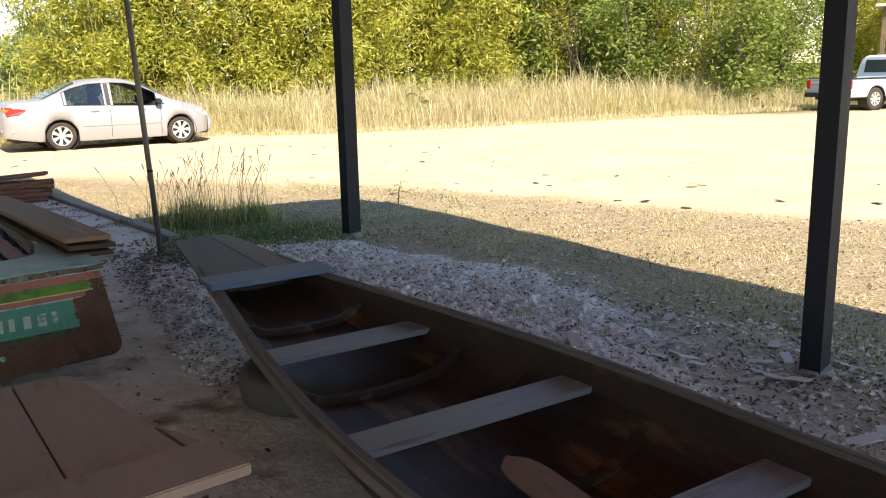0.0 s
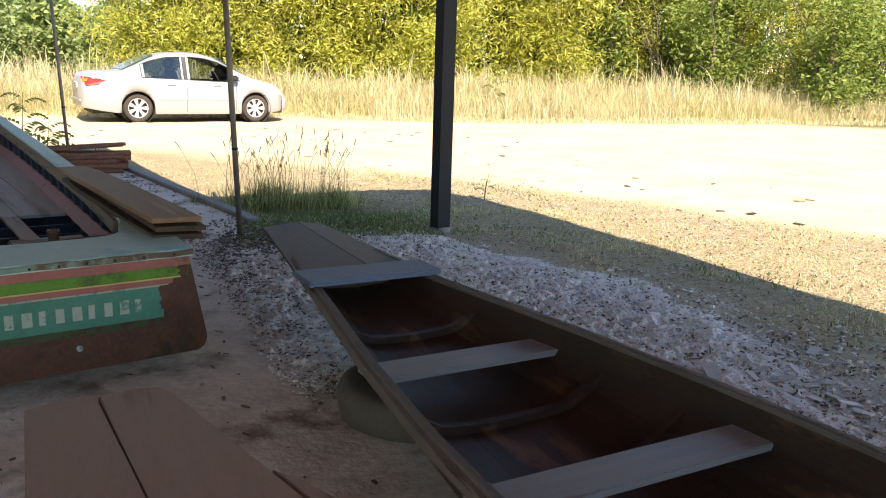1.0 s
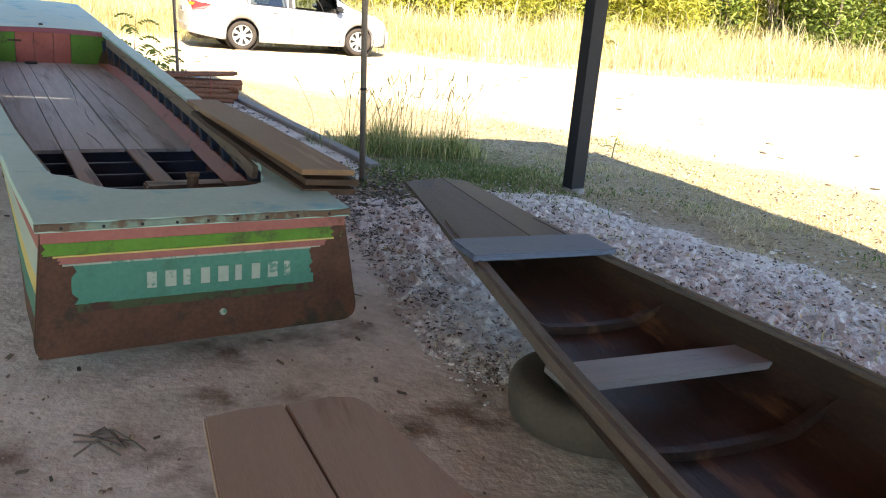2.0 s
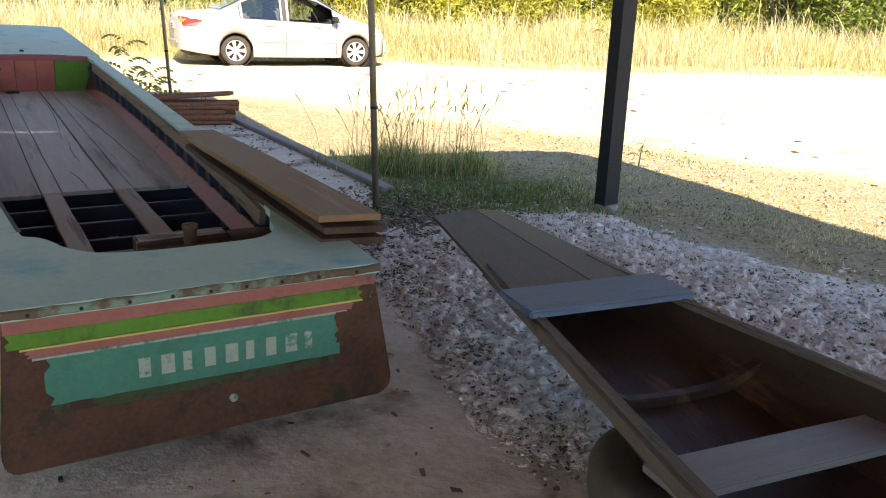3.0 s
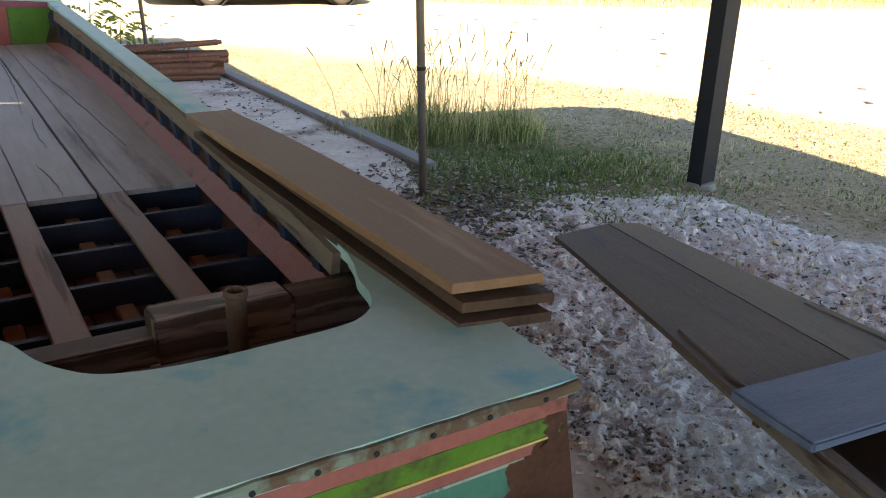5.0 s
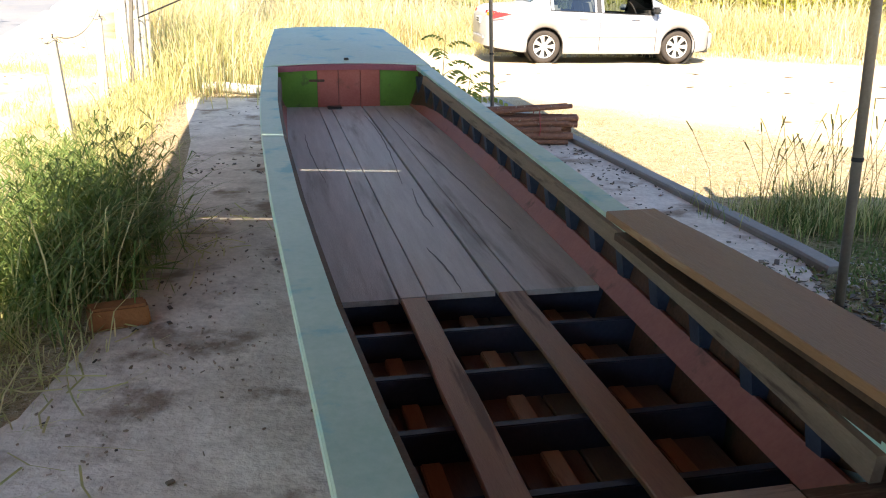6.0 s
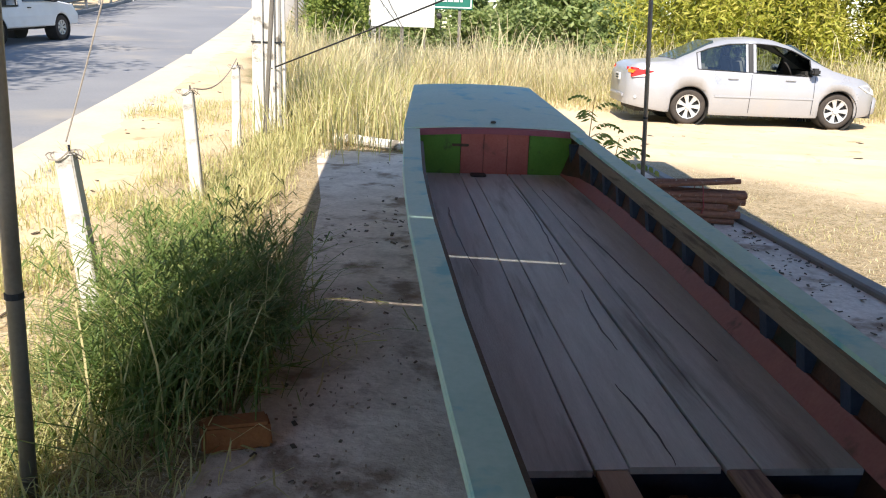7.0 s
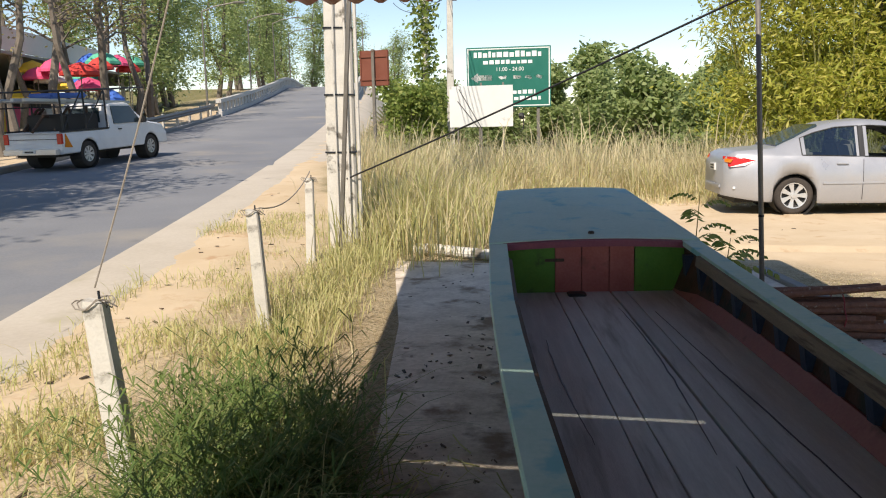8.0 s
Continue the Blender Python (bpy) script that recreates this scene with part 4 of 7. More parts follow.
t = thing("twig_heap", pose(0.78, 2.45, 0.0), "little heap of dry grey twigs on the slab", "twigs")
rnd = random.Random(8)
for k in range(9):
    a, l = rnd.uniform(-0.9, 0.4), rnd.uniform(0.08, 0.2)
    x, y = rnd.uniform(-0.06, 0.06), rnd.uniform(-0.05, 0.05)
    part("twig", tube([(x - math.cos(a) * l / 2, y - math.sin(a) * l / 2, 0.006), (x, y + 0.01, 0.012 + 0.004 * k), (x + math.cos(a) * l / 2, y + math.sin(a) * l / 2, 0.006)], 0.004, 5), CANOE_RIM, t)


# ---- vehicles ----
SILVER = surf("dusty_silver_car_paint", (0.36, 0.368, 0.392), (0.42, 0.425, 0.445), 2, 60, 0.32, 0.0, metal=0.35, c3=(0.42, 0.38, 0.34), patch=1.0, patch_at=0.6, soft=0.25)
WHITE_PAINT = surf("white_pickup_paint", (0.68, 0.68, 0.68), (0.76, 0.76, 0.75), 2, 60, 0.35, 0.0, c3=(0.6, 0.57, 0.5), patch=1.2, patch_at=0.6, soft=0.25)
BLUE_PAINT = surf("pale_blue_pickup_paint", (0.40, 0.47, 0.55), (0.5, 0.55, 0.6), 2, 60, 0.4, 0.0)
def clear_pane(name, tint, gloss):
    """Thin tinted glass that can be looked through."""
    m = bpy.data.materials.new(name)
    m.use_nodes = True
    nt = m.node_tree
    tr, gl, ms = nt.nodes.new("ShaderNodeBsdfTransparent"), nt.nodes.new("ShaderNodeBsdfGlossy"), nt.nodes.new("ShaderNodeMixShader")
    tr.inputs["Color"].default_value = (*tint, 1)
    gl.inputs["Roughness"].default_value = 0.04
    ms.inputs["Fac"].default_value = gloss
    nt.links.new(tr.outputs["BSDF"], ms.inputs[1])
    nt.links.new(gl.outputs["BSDF"], ms.inputs[2])
    nt.links.new(ms.outputs["Shader"], nt.nodes["Material Output"].inputs["Surface"])
    return m


PANE = clear_pane("tinted_side_glass", (0.34, 0.42, 0.45), 0.16)
GLASS = plain("tinted_car_glass", (0.03, 0.045, 0.05), 0.08, 0.0)
RIMMAT = plain("silver_alloy", (0.6, 0.6, 0.6), 0.35, 0.6)
LAMP_RED = plain("red_lamp_glass", (0.55, 0.02, 0.015), 0.15)
LAMP_AMBER = plain("amber_lamp_glass", (0.7, 0.22, 0.02), 0.15)
LAMP_CLEAR = plain("clear_lamp_glass", (0.7, 0.72, 0.74), 0.1)
PLATE = plain("white_plate", (0.65, 0.65, 0.62), 0.5)
CABIN = plain("dark_cabin", (0.03, 0.028, 0.025), 0.8)
CABIN_GREY = plain("beige_trim", (0.30, 0.27, 0.22), 0.8)


def wheel(parent, x, y, side, r=0.318, w=0.2, spokes=7, rim_mat=None):
    """side: -1 when the outer face looks to -y."""
    m = Matrix.Translation((x, y, r))
    prof = [(0.20, 0.0), (0.215, -0.004), (0.26, -0.012), (r - 0.03, -0.005), (r - 0.008, 0.02), (r, 0.05), (r, w - 0.05), (r - 0.01, w - 0.02), (0.22, w)]
    ty = part("tyre", lathe([(a, -side * h) for a, h in prof], 32, axis="y", caps=False), TYRE, parent, smooth=True, at=m)
    rim = part("rim", lathe([(0.205, -side * h) for h in (0.004, 0.03)] + [(0.17, -side * 0.06), (0.05, -side * 0.065), (0.001, -side * 0.065)], 28, axis="y", caps=False), BLACK, parent, at=m)
    bm = bmesh.new()
    for k in range(spokes):
        a = 2 * math.pi * k / spokes
        u, v = Vector((math.cos(a), 0, math.sin(a))), Vector((-math.sin(a), 0, math.cos(a)))
        rows = []
        for rad, half, dep in ((0.03, 0.026, 0.012), (0.10, 0.026, 0.012), (0.20, 0.045, 0.004)):
            rows.append([bm.verts.new(u * rad + v * s * half + Vector((0, -side * d, 0))) for s, d in ((-1, dep), (1, dep), (1, dep + 0.03), (-1, dep + 0.03))])
        skin(bm, rows, True, True)
    lathe([(0.196, side * 0.006), (0.21, side * 0.008), (0.21, -side * 0.02), (0.196, -side * 0.02), (0.196, side * 0.006)], 28, bm, "y", False)
    lathe([(0.045, -side * 0.02), (0.045, side * 0.004), (0.001, side * 0.006)], 14, bm, "y")
    part("spokes", bm, rim_mat or RIMMAT, rim, "silver alloy spokes")
    return ty


def bowl(r, y0, y1, n=28):
    """An open-faced round wheel housing."""
    bm = bmesh.new()
    skin(bm, [[bm.verts.new((q * math.cos(2 * math.pi * k / n), y, q * math.sin(2 * math.pi * k / n))) for k in range(n)] for q, y in ((r, y0), (r, y1), (0.01, y1))], True)
    return bm


def window(parent, name, pts, material, off):
    """A pane over corner points, a little proud of the body."""
    bm = bmesh.new()
    a = [bm.verts.new(Vector(p) + Vector(off)) for p in pts]
    b = [bm.verts.new(Vector(p) + Vector(off) * -0.6) for p in pts]
    skin(bm, [a, b], True, True)
    return part(name, bm, material, parent)


def build_sedan():
    c = thing("sedan", pose(2.70, 18.58 + 0.80, 0.0, 0, 0, 6), "dusty silver four-door sedan with an open front window", "car")
    L0, L1, W, WB, R = -0.98, 3.45, 0.86, 2.60, 0.35
    top = [(-0.98, 0.86), (-0.93, 1.00), (-0.80, 1.055), (-0.30, 1.10), (0.30, 1.40), (0.62, 1.495), (1.1, 1.53), (1.45, 1.505), (1.75, 1.42), (2.48, 1.02), (2.75, 0.945), (3.1, 0.875), (3.28, 0.79), (3.40, 0.67), (3.45, 0.56)]
    belt = [(-0.98, 0.84), (-0.8, 0.985), (-0.3, 0.985), (0.6, 0.955), (1.6, 0.915), (2.4, 0.89), (2.9, 0.83), (3.25, 0.74), (3.45, 0.55)]
    wid = [(-0.98, 0.68), (-0.9, 0.76), (-0.6, 0.84), (0, 0.868), (1.5, 0.875), (2.6, 0.868), (3.0, 0.82), (3.25, 0.72), (3.4, 0.58), (3.45, 0.48)]
    low = [(-0.98, 0.33), (-0.7, 0.27), (-0.4, 0.22), (0.45, 0.19), (2.1, 0.19), (3.0, 0.21), (3.45, 0.26)]
    xs = sorted(set([round(L0 + 0.06 * k, 3) for k in range(76)] + [L1] + [round(h + R * q, 3) for h in (0, WB) for q in (-1.001, -0.97, -0.9, 0.9, 0.97, 1.001)]))
    stretch = lambda x: x * 1.13 if x < 0 else x if x < 2.6 else 2.6 + (x - 2.6) * 0.90
    bm, rows = bmesh.new(), []
    for x in xs:
        w, zb, zt, zl = lerp(wid, x), lerp(belt, x), lerp(top, x), lerp(low, x)
        for h in (0, WB):
            if abs(x - h) < R:
                zl = max(zl, 0.318 + math.sqrt(R * R - (x - h) ** 2))
        zt = max(zt, zb + 0.01)
        cab = smooth01(0.03, 0.30, zt - zb)
        rw = w * (0.93 - 0.24 * cab)
        zm = min(max(0.62, zl + 0.02), zb - 0.03)
        half = [(w - 0.03, zl), (w, min(zl + 0.05, zm)), (w + 0.012, zm), (w * 0.985, zb - 0.03), (w * 0.955, zb), (rw + (w * 0.955 - rw) * 0.17, zb + (zt - zb) * 0.83), (rw * 0.94, zb + (zt - zb) * 0.95), (rw * 0.6, zt), (0, zt + 0.012)]
        rows.append([bm.verts.new((stretch(x) if not (abs(x) < R + 0.01) else x, -a, z)) for a, z in half] + [bm.verts.new((stretch(x) if not (abs(x) < R + 0.01) else x, a, z)) for a, z in half[-2::-1]])
    def in_window(x):
        return 0.10 < x < 0.98 or 1.07 < x < 2.10
    n = len(rows[0])
    for (xa, ra), (xb, rb) in zip(zip(xs, rows), zip(xs[1:], rows[1:])):
        for i in range(n - 1):
            if i in (4, n - 6) and in_window(xa) and in_window(xb):
                continue
            bm.faces.new((ra[i], ra[i + 1], rb[i + 1], rb[i]))
    bm.faces.new(rows[0])
    bm.faces.new(rows[-1])
    body = part("body", bm, SILVER, c, "dusty silver body", smooth=True)
    part("underbody", box(-0.9, 3.3, -0.62, 0.62, 0.2, 0.5), CABIN, c)

    def side(x, f):
        w, zb, zt = lerp(wid, x), lerp(belt, x), lerp(top, x)
        cab = smooth01(0.03, 0.30, zt - zb)
        rw = w * (0.93 - 0.24 * cab)
        xs_ = w * 0.955 + (rw + (w * 0.955 - rw) * 0.17 - w * 0.955) * (f / 0.83)
        return (x, -xs_, zb + (zt - zb) * f)
    for sg in (1, -1):
        def P(x, f):
            a = side(x, f)
            return (a[0], a[1] * sg, a[2])
        off = (0, -0.008 * sg, 0.002)
        def glazed(name, x0, x1):
            bm = bmesh.new()
            cols = [x0 + (x1 - x0) * k / 12 for k in range(13)]
            skin(bm, [[bm.verts.new(Vector(P(x, f)) + Vector((0, 0.006 * sg, 0))) for f in (-0.02, 0.42, 0.85)] for x in cols])
            part(name, bm, PANE, c, "tinted side glass").visible_shadow = False
        glazed("rear_window", 0.08, 1.0)
        if sg < 0:
            glazed("front_window", 1.05, 2.12)
        for name, x0, x1 in (("rear_window_frame", 0.10, 0.99), ("front_window_frame", 1.06, 2.09)):
            loop = [P(x0 + (x1 - x0) * k / 10, 0.0) for k in range(11)] + [P(x1 - (x1 - x0) * k / 10, 0.83) for k in range(11)]
            part(name, tube([Vector(p) + Vector((0, -0.004 * sg, 0)) for p in loop + loop[:1]], 0.010, 5), BLACK, c, "black rubber window seal")
        window(c, "door_pillar", [P(0.985, 0.0), P(1.065, 0.0), P(1.06, 0.83), P(0.985, 0.83)], BLACK, (0, -0.010 * sg, 0))
        window(c, "quarter_window", [P(2.10, 0.08), P(2.26, 0.1), P(2.10, 0.35)], GLASS, off)
        for x in (0.72, 1.72):
            part("door_handle", box(x - 0.09, x + 0.09, -0.895 if sg > 0 else 0.86, -0.86 if sg > 0 else 0.895, 0.815, 0.84, 0.008), SILVER, c)
        part("side_moulding", box(0.42, 2.15, -0.895 if sg > 0 else 0.872, -0.872 if sg > 0 else 0.895, 0.50, 0.535, 0.006), SILVER, c)
        for x in (1.03, 2.13):
            part("door_seam", tube([(x, -sg * 0.882, 0.25), (x + 0.01, -sg * 0.887, 0.6), (x + 0.01, -sg * 0.862, 0.90)], 0.004, 4), BLACK, c)
        part("mirror", box(2.02, 2.16, -1.02 if sg > 0 else 0.86, -0.86 if sg > 0 else 1.02, 0.93, 1.05, 0.03), BLACK if sg > 0 else SILVER, c)
        # tail and head lamps wrap round the corners
        k = 1.13
        tl = window(c, "tail_lamp", [(-0.955 * k, -0.55 * sg, 0.86), (-0.90 * k, -0.775 * sg, 0.80), (-0.70 * k, -0.825 * sg, 0.82), (-0.55 * k, -0.83 * sg, 0.90), (-0.72 * k, -0.80 * sg, 0.95), (-0.88 * k, -0.735 * sg, 0.965), (-0.955 * k, -0.55 * sg, 0.97)], LAMP_RED, (-0.008, -0.014 * sg, 0))
        window(tl, "indicator", [(-0.945 * k, -0.65 * sg, 0.88), (-0.89 * k, -0.79 * sg, 0.87), (-0.86 * k, -0.79 * sg, 0.92), (-0.945 * k, -0.65 * sg, 0.94)], LAMP_AMBER, (-0.014, -0.02 * sg, 0))
        window(c, "head_lamp", [(3.29, -0.62 * sg, 0.60), (3.10, -0.765 * sg, 0.66), (2.92, -0.82 * sg, 0.76), (3.10, -0.72 * sg, 0.79), (3.28, -0.58 * sg, 0.69)], LAMP_CLEAR, (0.012, -0.014 * sg, 0.004))
        for x in (0, WB):
            wheel(c, x, -sg * 0.80, -sg)
            part("wheel_well", bowl(R - 0.005, -sg * 0.855, -sg * 0.5), CABIN, c, at=Matrix.Translation((x, 0, 0.318)))
    # screens, cabin and plate
    window(c, "windscreen", [(2.46, -0.62, 1.0), (2.46, 0.62, 1.0), (1.78, 0.52, 1.405), (1.78, -0.52, 1.405)], GLASS, (0.01, 0, 0.02))
    window(c, "back_screen", [(-0.26, -0.62, 1.118), (-0.26, 0.62, 1.118), (0.40, 0.52, 1.44), (0.40, -0.52, 1.44)], GLASS, (-0.012, 0, 0.022))
    for y in (-0.36, 0.36):
        part("front_seat", box(1.05, 1.55, y - 0.25, y + 0.25, 0.5, 0.72, 0.05), CABIN_GREY, c)
        part("seat_back", box(-0.07, 0.07, -0.25, 0.25, 0.0, 0.52, 0.05), CABIN_GREY, c, at=pose(1.08, y, 0.68, 0, -16, 0))
        part("headrest", box(-0.05, 0.05, -0.13, 0.13, 0.0, 0.16, 0.04), CABIN_GREY, c, at=pose(0.92, y, 1.20, 0, -12, 0))
    part("rear_bench", box(0.16, 0.36, -0.58, 0.58, 0.5, 1.06, 0.06), CABIN_GREY, c)
    part("dashboard", box(2.0, 2.4, -0.66, 0.66, 0.6, 0.98, 0.06), CABIN, c)
    part("cabin_floor", box(0.1, 2.3, -0.66, 0.66, 0.48, 0.505), CABIN, c)
    part("steering_wheel", lathe([(0.165, -0.012), (0.18, 0.0), (0.165, 0.012), (0.15, 0.0), (0.165, -0.012)], 24), CABIN, c, at=pose(1.80, -0.40, 0.98, 0, 65, 0))
    part("number_plate", box(-1.135, -1.105, -0.17, 0.17, 0.72, 0.84, 0.004), PLATE, c)
    for k in range(2):
        part("plate_bar", box(-1.14, -1.134, -0.12, 0.12, 0.745 + 0.045 * k, 0.77 + 0.045 * k), BLACK, c)
    part("bumper_strip", box(-1.14, -1.10, -0.55, 0.55, 0.44, 0.50, 0.012), SILVER, c)
    part("reflector", box(-0.97, -0.93, -0.81, -0.785, 0.44, 0.48, 0.004), LAMP_CLEAR, c)
    return c


build_sedan()


def build_pickup(m, paint, label, rack):
    """A single-cab pickup; its origin is on the ground below the rear axle, x forward."""
    c = thing("pickup", m, label, "pickup")
    bm = bmesh.new()
    top = [(-1.1, 0.98), (0.98, 0.98), (1.0, 1.02), (1.05, 1.60), (1.25, 1.70), (2.0, 1.70), (2.2, 1.66), (2.75, 1.16), (3.0, 1.10), (3.75, 1.0), (3.95, 0.8), (4.0, 0.55)]
    xs = sorted(set([round(-1.1 + 0.1 * k, 2) for k in range(52)] + [0.99, 1.0, 1.03, 4.0] + [round(h + 0.4 * q, 3) for h in (0, 3.0) for q in (-1.001, -0.95, 0.95, 1.001)]))
    rows = []
    for x in xs:
        zt = lerp(top, x)
        w = 0.86 - 0.1 * smooth01(3.4, 4.0, x)
        zl = 0.42
        for h in (0, 3.0):
            if abs(x - h) < 0.4:
                zl = max(zl, 0.36 + math.sqrt(0.16 - (x - h) ** 2))
        cab = smooth01(0.05, 0.5, zt - 1.05)
        half = [(w - 0.03, zl), (w, zl + 0.03), (w + 0.01, max(zl + 0.05, 0.72)), (w - 0.01, min(zt - 0.02, 1.02)), (w * (1 - 0.16 * cab), zt - 0.05), (w * (0.9 - 0.16 * cab), zt), (0, zt + 0.01)]
        rows.append([bm.verts.new((x, -a, z)) for a, z in half] + [bm.verts.new((x, a, z)) for a, z in half[-2::-1]])
    skin(bm, rows)
    bm.faces.new(rows[0])
    bm.faces.new(rows[-1])
    part("body", bm, paint, c, smooth=False)
    part("underbody", box(-1.0, 3.8, -0.6, 0.6, 0.34, 0.7), CABIN, c)
    for sg in (1, -1):
        window(c, "side_window", [(1.2, -0.845 * sg, 1.10), (2.55, -0.84 * sg, 1.10), (2.15, -0.745 * sg, 1.58), (1.25, -0.735 * sg, 1.60)], GLASS, (0, -0.02 * sg, 0.0))
        part("tail_lamp", box(-1.12, -1.05, min(-sg * 0.87, -sg * 0.72), max(-sg * 0.87, -sg * 0.72), 0.68, 0.95, 0.01), LAMP_RED, c)
        part("door_handle", box(1.35, 1.5, min(-sg * 0.895, -sg * 0.86), max(-sg * 0.895, -sg * 0.86), 0.93, 0.96, 0.006), BLACK, c)
        part("mirror", box(2.45, 2.6, min(-sg * 1.02, -sg * 0.86), max(-sg * 1.02, -sg * 0.86), 1.08, 1.26, 0.02), BLACK, c)
        part("bed_rail", box(-1.08, 0.98, min(-sg * 0.86, -sg * 0.78), max(-sg * 0.86, -sg * 0.78), 0.98, 1.02, 0.01), BLACK, c)
        for x in (0, 3.0):
            wheel(c, x, -sg * 0.82, -sg, 0.36, 0.22, 8)
            part("wheel_well", bowl(0.39, -sg * 0.855, -sg * 0.5), CABIN, c, at=Matrix.Translation((x, 0, 0.36)))
    window(c, "back_screen", [(1.03, -0.55, 1.15), (1.03, 0.55, 1.15), (1.06, 0.5, 1.55), (1.06, -0.5, 1.55)], GLASS, (-0.03, 0, 0))
    window(c, "windscreen", [(2.72, -0.66, 1.18), (2.72, 0.66, 1.18), (2.22, 0.6, 1.63), (2.22, -0.6, 1.63)], GLASS, (0.015, 0, 0.02))
    part("bumper", box(-1.28, -1.1, -0.8, 0.8, 0.42, 0.56, 0.02), RIMMAT if rack else BLACK, c)
    part("number_plate", box(-1.295, -1.281, -0.18, 0.18, 0.46, 0.55), PLATE, c)
    part("plate_bar", box(-1.30, -1.296, -0.13, 0.13, 0.485, 0.52), BLACK, c)
    part("tailgate_line", box(-1.108, -1.1, -0.72, 0.72, 0.80, 0.815), BLACK, c)
    if rack:
        for sg in (1, -1):
            for x in (-0.95, 0.0, 0.92):
                part("rack_post", tube([(x, -sg * 0.82, 1.0), (x, -sg * 0.80, 2.02)], 0.025, 6), BLACK, c)
            part("rack_rail", tube([(-1.25, -sg * 0.80, 2.02), (2.9, -sg * 0.78, 2.10)], 0.028, 6), BLACK, c)
            part("rack_rail", tube([(-1.2, -sg * 0.80, 1.62), (0.95, -sg * 0.80, 1.62)], 0.02, 6), BLACK, c)
        for x in (-1.1, -0.2, 0.9, 2.2):
            part("rack_bar", tube([(x, -0.8, 2.045 + 0.02 * x), (x, 0.8, 2.045 + 0.02 * x)], 0.022, 6), BLACK, c)
        steel = plain("galvanised_channel", (0.42, 0.44, 0.45), 0.45, 0.5)
        for y in (-0.62, -0.30, 0.30, 0.62):
            part("load_rail", box(-2.1, 2.3, y - 0.05, y + 0.05, 1.70, 1.78, 0.01), steel, c, at=pose(0, 0, 0.02, 0, 2.0, 0))
        for x in (-1.7, -0.9, -0.1, 0.7):
            part("load_rung", box(x - 0.04, x + 0.04, -0.62, 0.62, 1.79, 1.82, 0.006), steel, c)
        part("blue_tarp", box(-0.9, 0.6, -0.55, 0.2, 1.84, 1.98, 0.05), plain("blue_tarp", (0.05, 0.15, 0.5), 0.5), c)
        rnd = random.Random(17)
        for k in range(9):
            x, y = rnd.uniform(-0.9, 0.7), rnd.uniform(-0.6, 0.6)
            part("timber_load", tube([(x - 0.4, y, 1.0), (x + 0.1, y * 0.9, 1.28 + 0.06 * k % 0.3), (x + rnd.uniform(0.1, 0.4), y * 0.7, 1.3 + rnd.uniform(0.0, 0.35))], 0.04, 6), DARK_WOOD, c)
        part("bed_crate", box(-0.5, 0.85, -0.62, 0.62, 0.95, 1.42, 0.04), CABIN, c, "dark crate in the bed")
        for x in (-0.95, 0.0):
            part("rack_brace", tube([(x, -0.81, 1.02), (x + 0.9, -0.80, 2.03)], 0.018, 6), BLACK, c)
        window(c, "orange_flash", [(-1.02, -0.87, 0.60), (-0.72, -0.87, 0.58), (-0.95, -0.86, 0.95)], LAMP_AMBER, (0, -0.012, 0))
    return c


pa = math.degrees(math.atan2(RD.y, RD.x))
build_pickup(pose(-14.83, 24.4, road_z(16.3) + 0.04, 0, -2.4, 89), WHITE_PAINT, "white single-cab pickup with a black roof rack on the road", True)
build_pickup(pose(25.9, 16.1, 0, 0, 0, -6), BLUE_PAINT, "pale blue pickup parked at the far end of the track", False)


# ---- along the road: fence posts, poles, signs ----
BARK_POST = surf("brown_timber_post", (0.14, 0.10, 0.07), (0.2, 0.15, 0.1), 5, 40, 0.8, 0.3)

def fence_post(x, y, h, lean, turn, tilt=0):
    t = thing("fence_post", pose(x, y, ground_z(x, y) - 0.05, tilt, lean, turn), "leaning square concrete fence post with wire on its top", "post", "fence posts")
    bm = bmesh.new()
    rows = []
    for i in range(7):
        z = (h + 0.05) * i / 6
        w = 0.052 - 0.006 * i / 6
        rows.append([bm.verts.new((a * w + 0.003 * noise.noise((z * 8, a, b)), b * w + 0.003 * noise.noise((z * 8, b, a + 5)), z + (0.02 if i == 6 and a < 0 else 0))) for a, b in ((-1, -0.8), (-0.8, -1), (0.8, -1), (1, -0.8), (1, 0.8), (0.8, 1), (-0.8, 1), (-1, 0.8))])
    skin(bm, rows, True, True)
    part("shaft", bm, POST_CONC, t)
    loop = [((0.045 + 0.004 * a) * math.cos(a) + 0.015 * math.sin(3 * a), 0.06 * math.sin(a), h + 0.02 + 0.05 * abs(math.sin(a * 1.5))) for a in np.linspace(0, 4 * math.pi, 33)]
    part("wire_loop", tube(loop, 0.0035, 5), ROPE, t)
    part("bar_end", tube([(0.02, 0.0, h), (0.02, 0.01, h + 0.1)], 0.006, 5), STEEL, t)
    return t


fence_post(-2.13, 7.32, 0.86, -6, 12, -1)
fence_post(-2.72, 10.15, 0.95, -2.5, 12, 2)
fence_post(-3.45, 13.1, 0.95, 1, 12, 0)
fence_post(-1.62, 4.4, 0.86, -1.5, 12, 0)


def cable(name, a, b, sag, r, material, label):
    a, b = Vector(a), Vector(b)
    pts = [a.lerp(b, f) - Vector((0, 0, 4 * sag * f * (1 - f))) for f in np.linspace(0, 1, 15)]
    t = thing(name, Matrix.Translation(pts[7]), label, "cable")
    part("strand", tube([p - pts[7] for p in pts], r, 5), material, t)


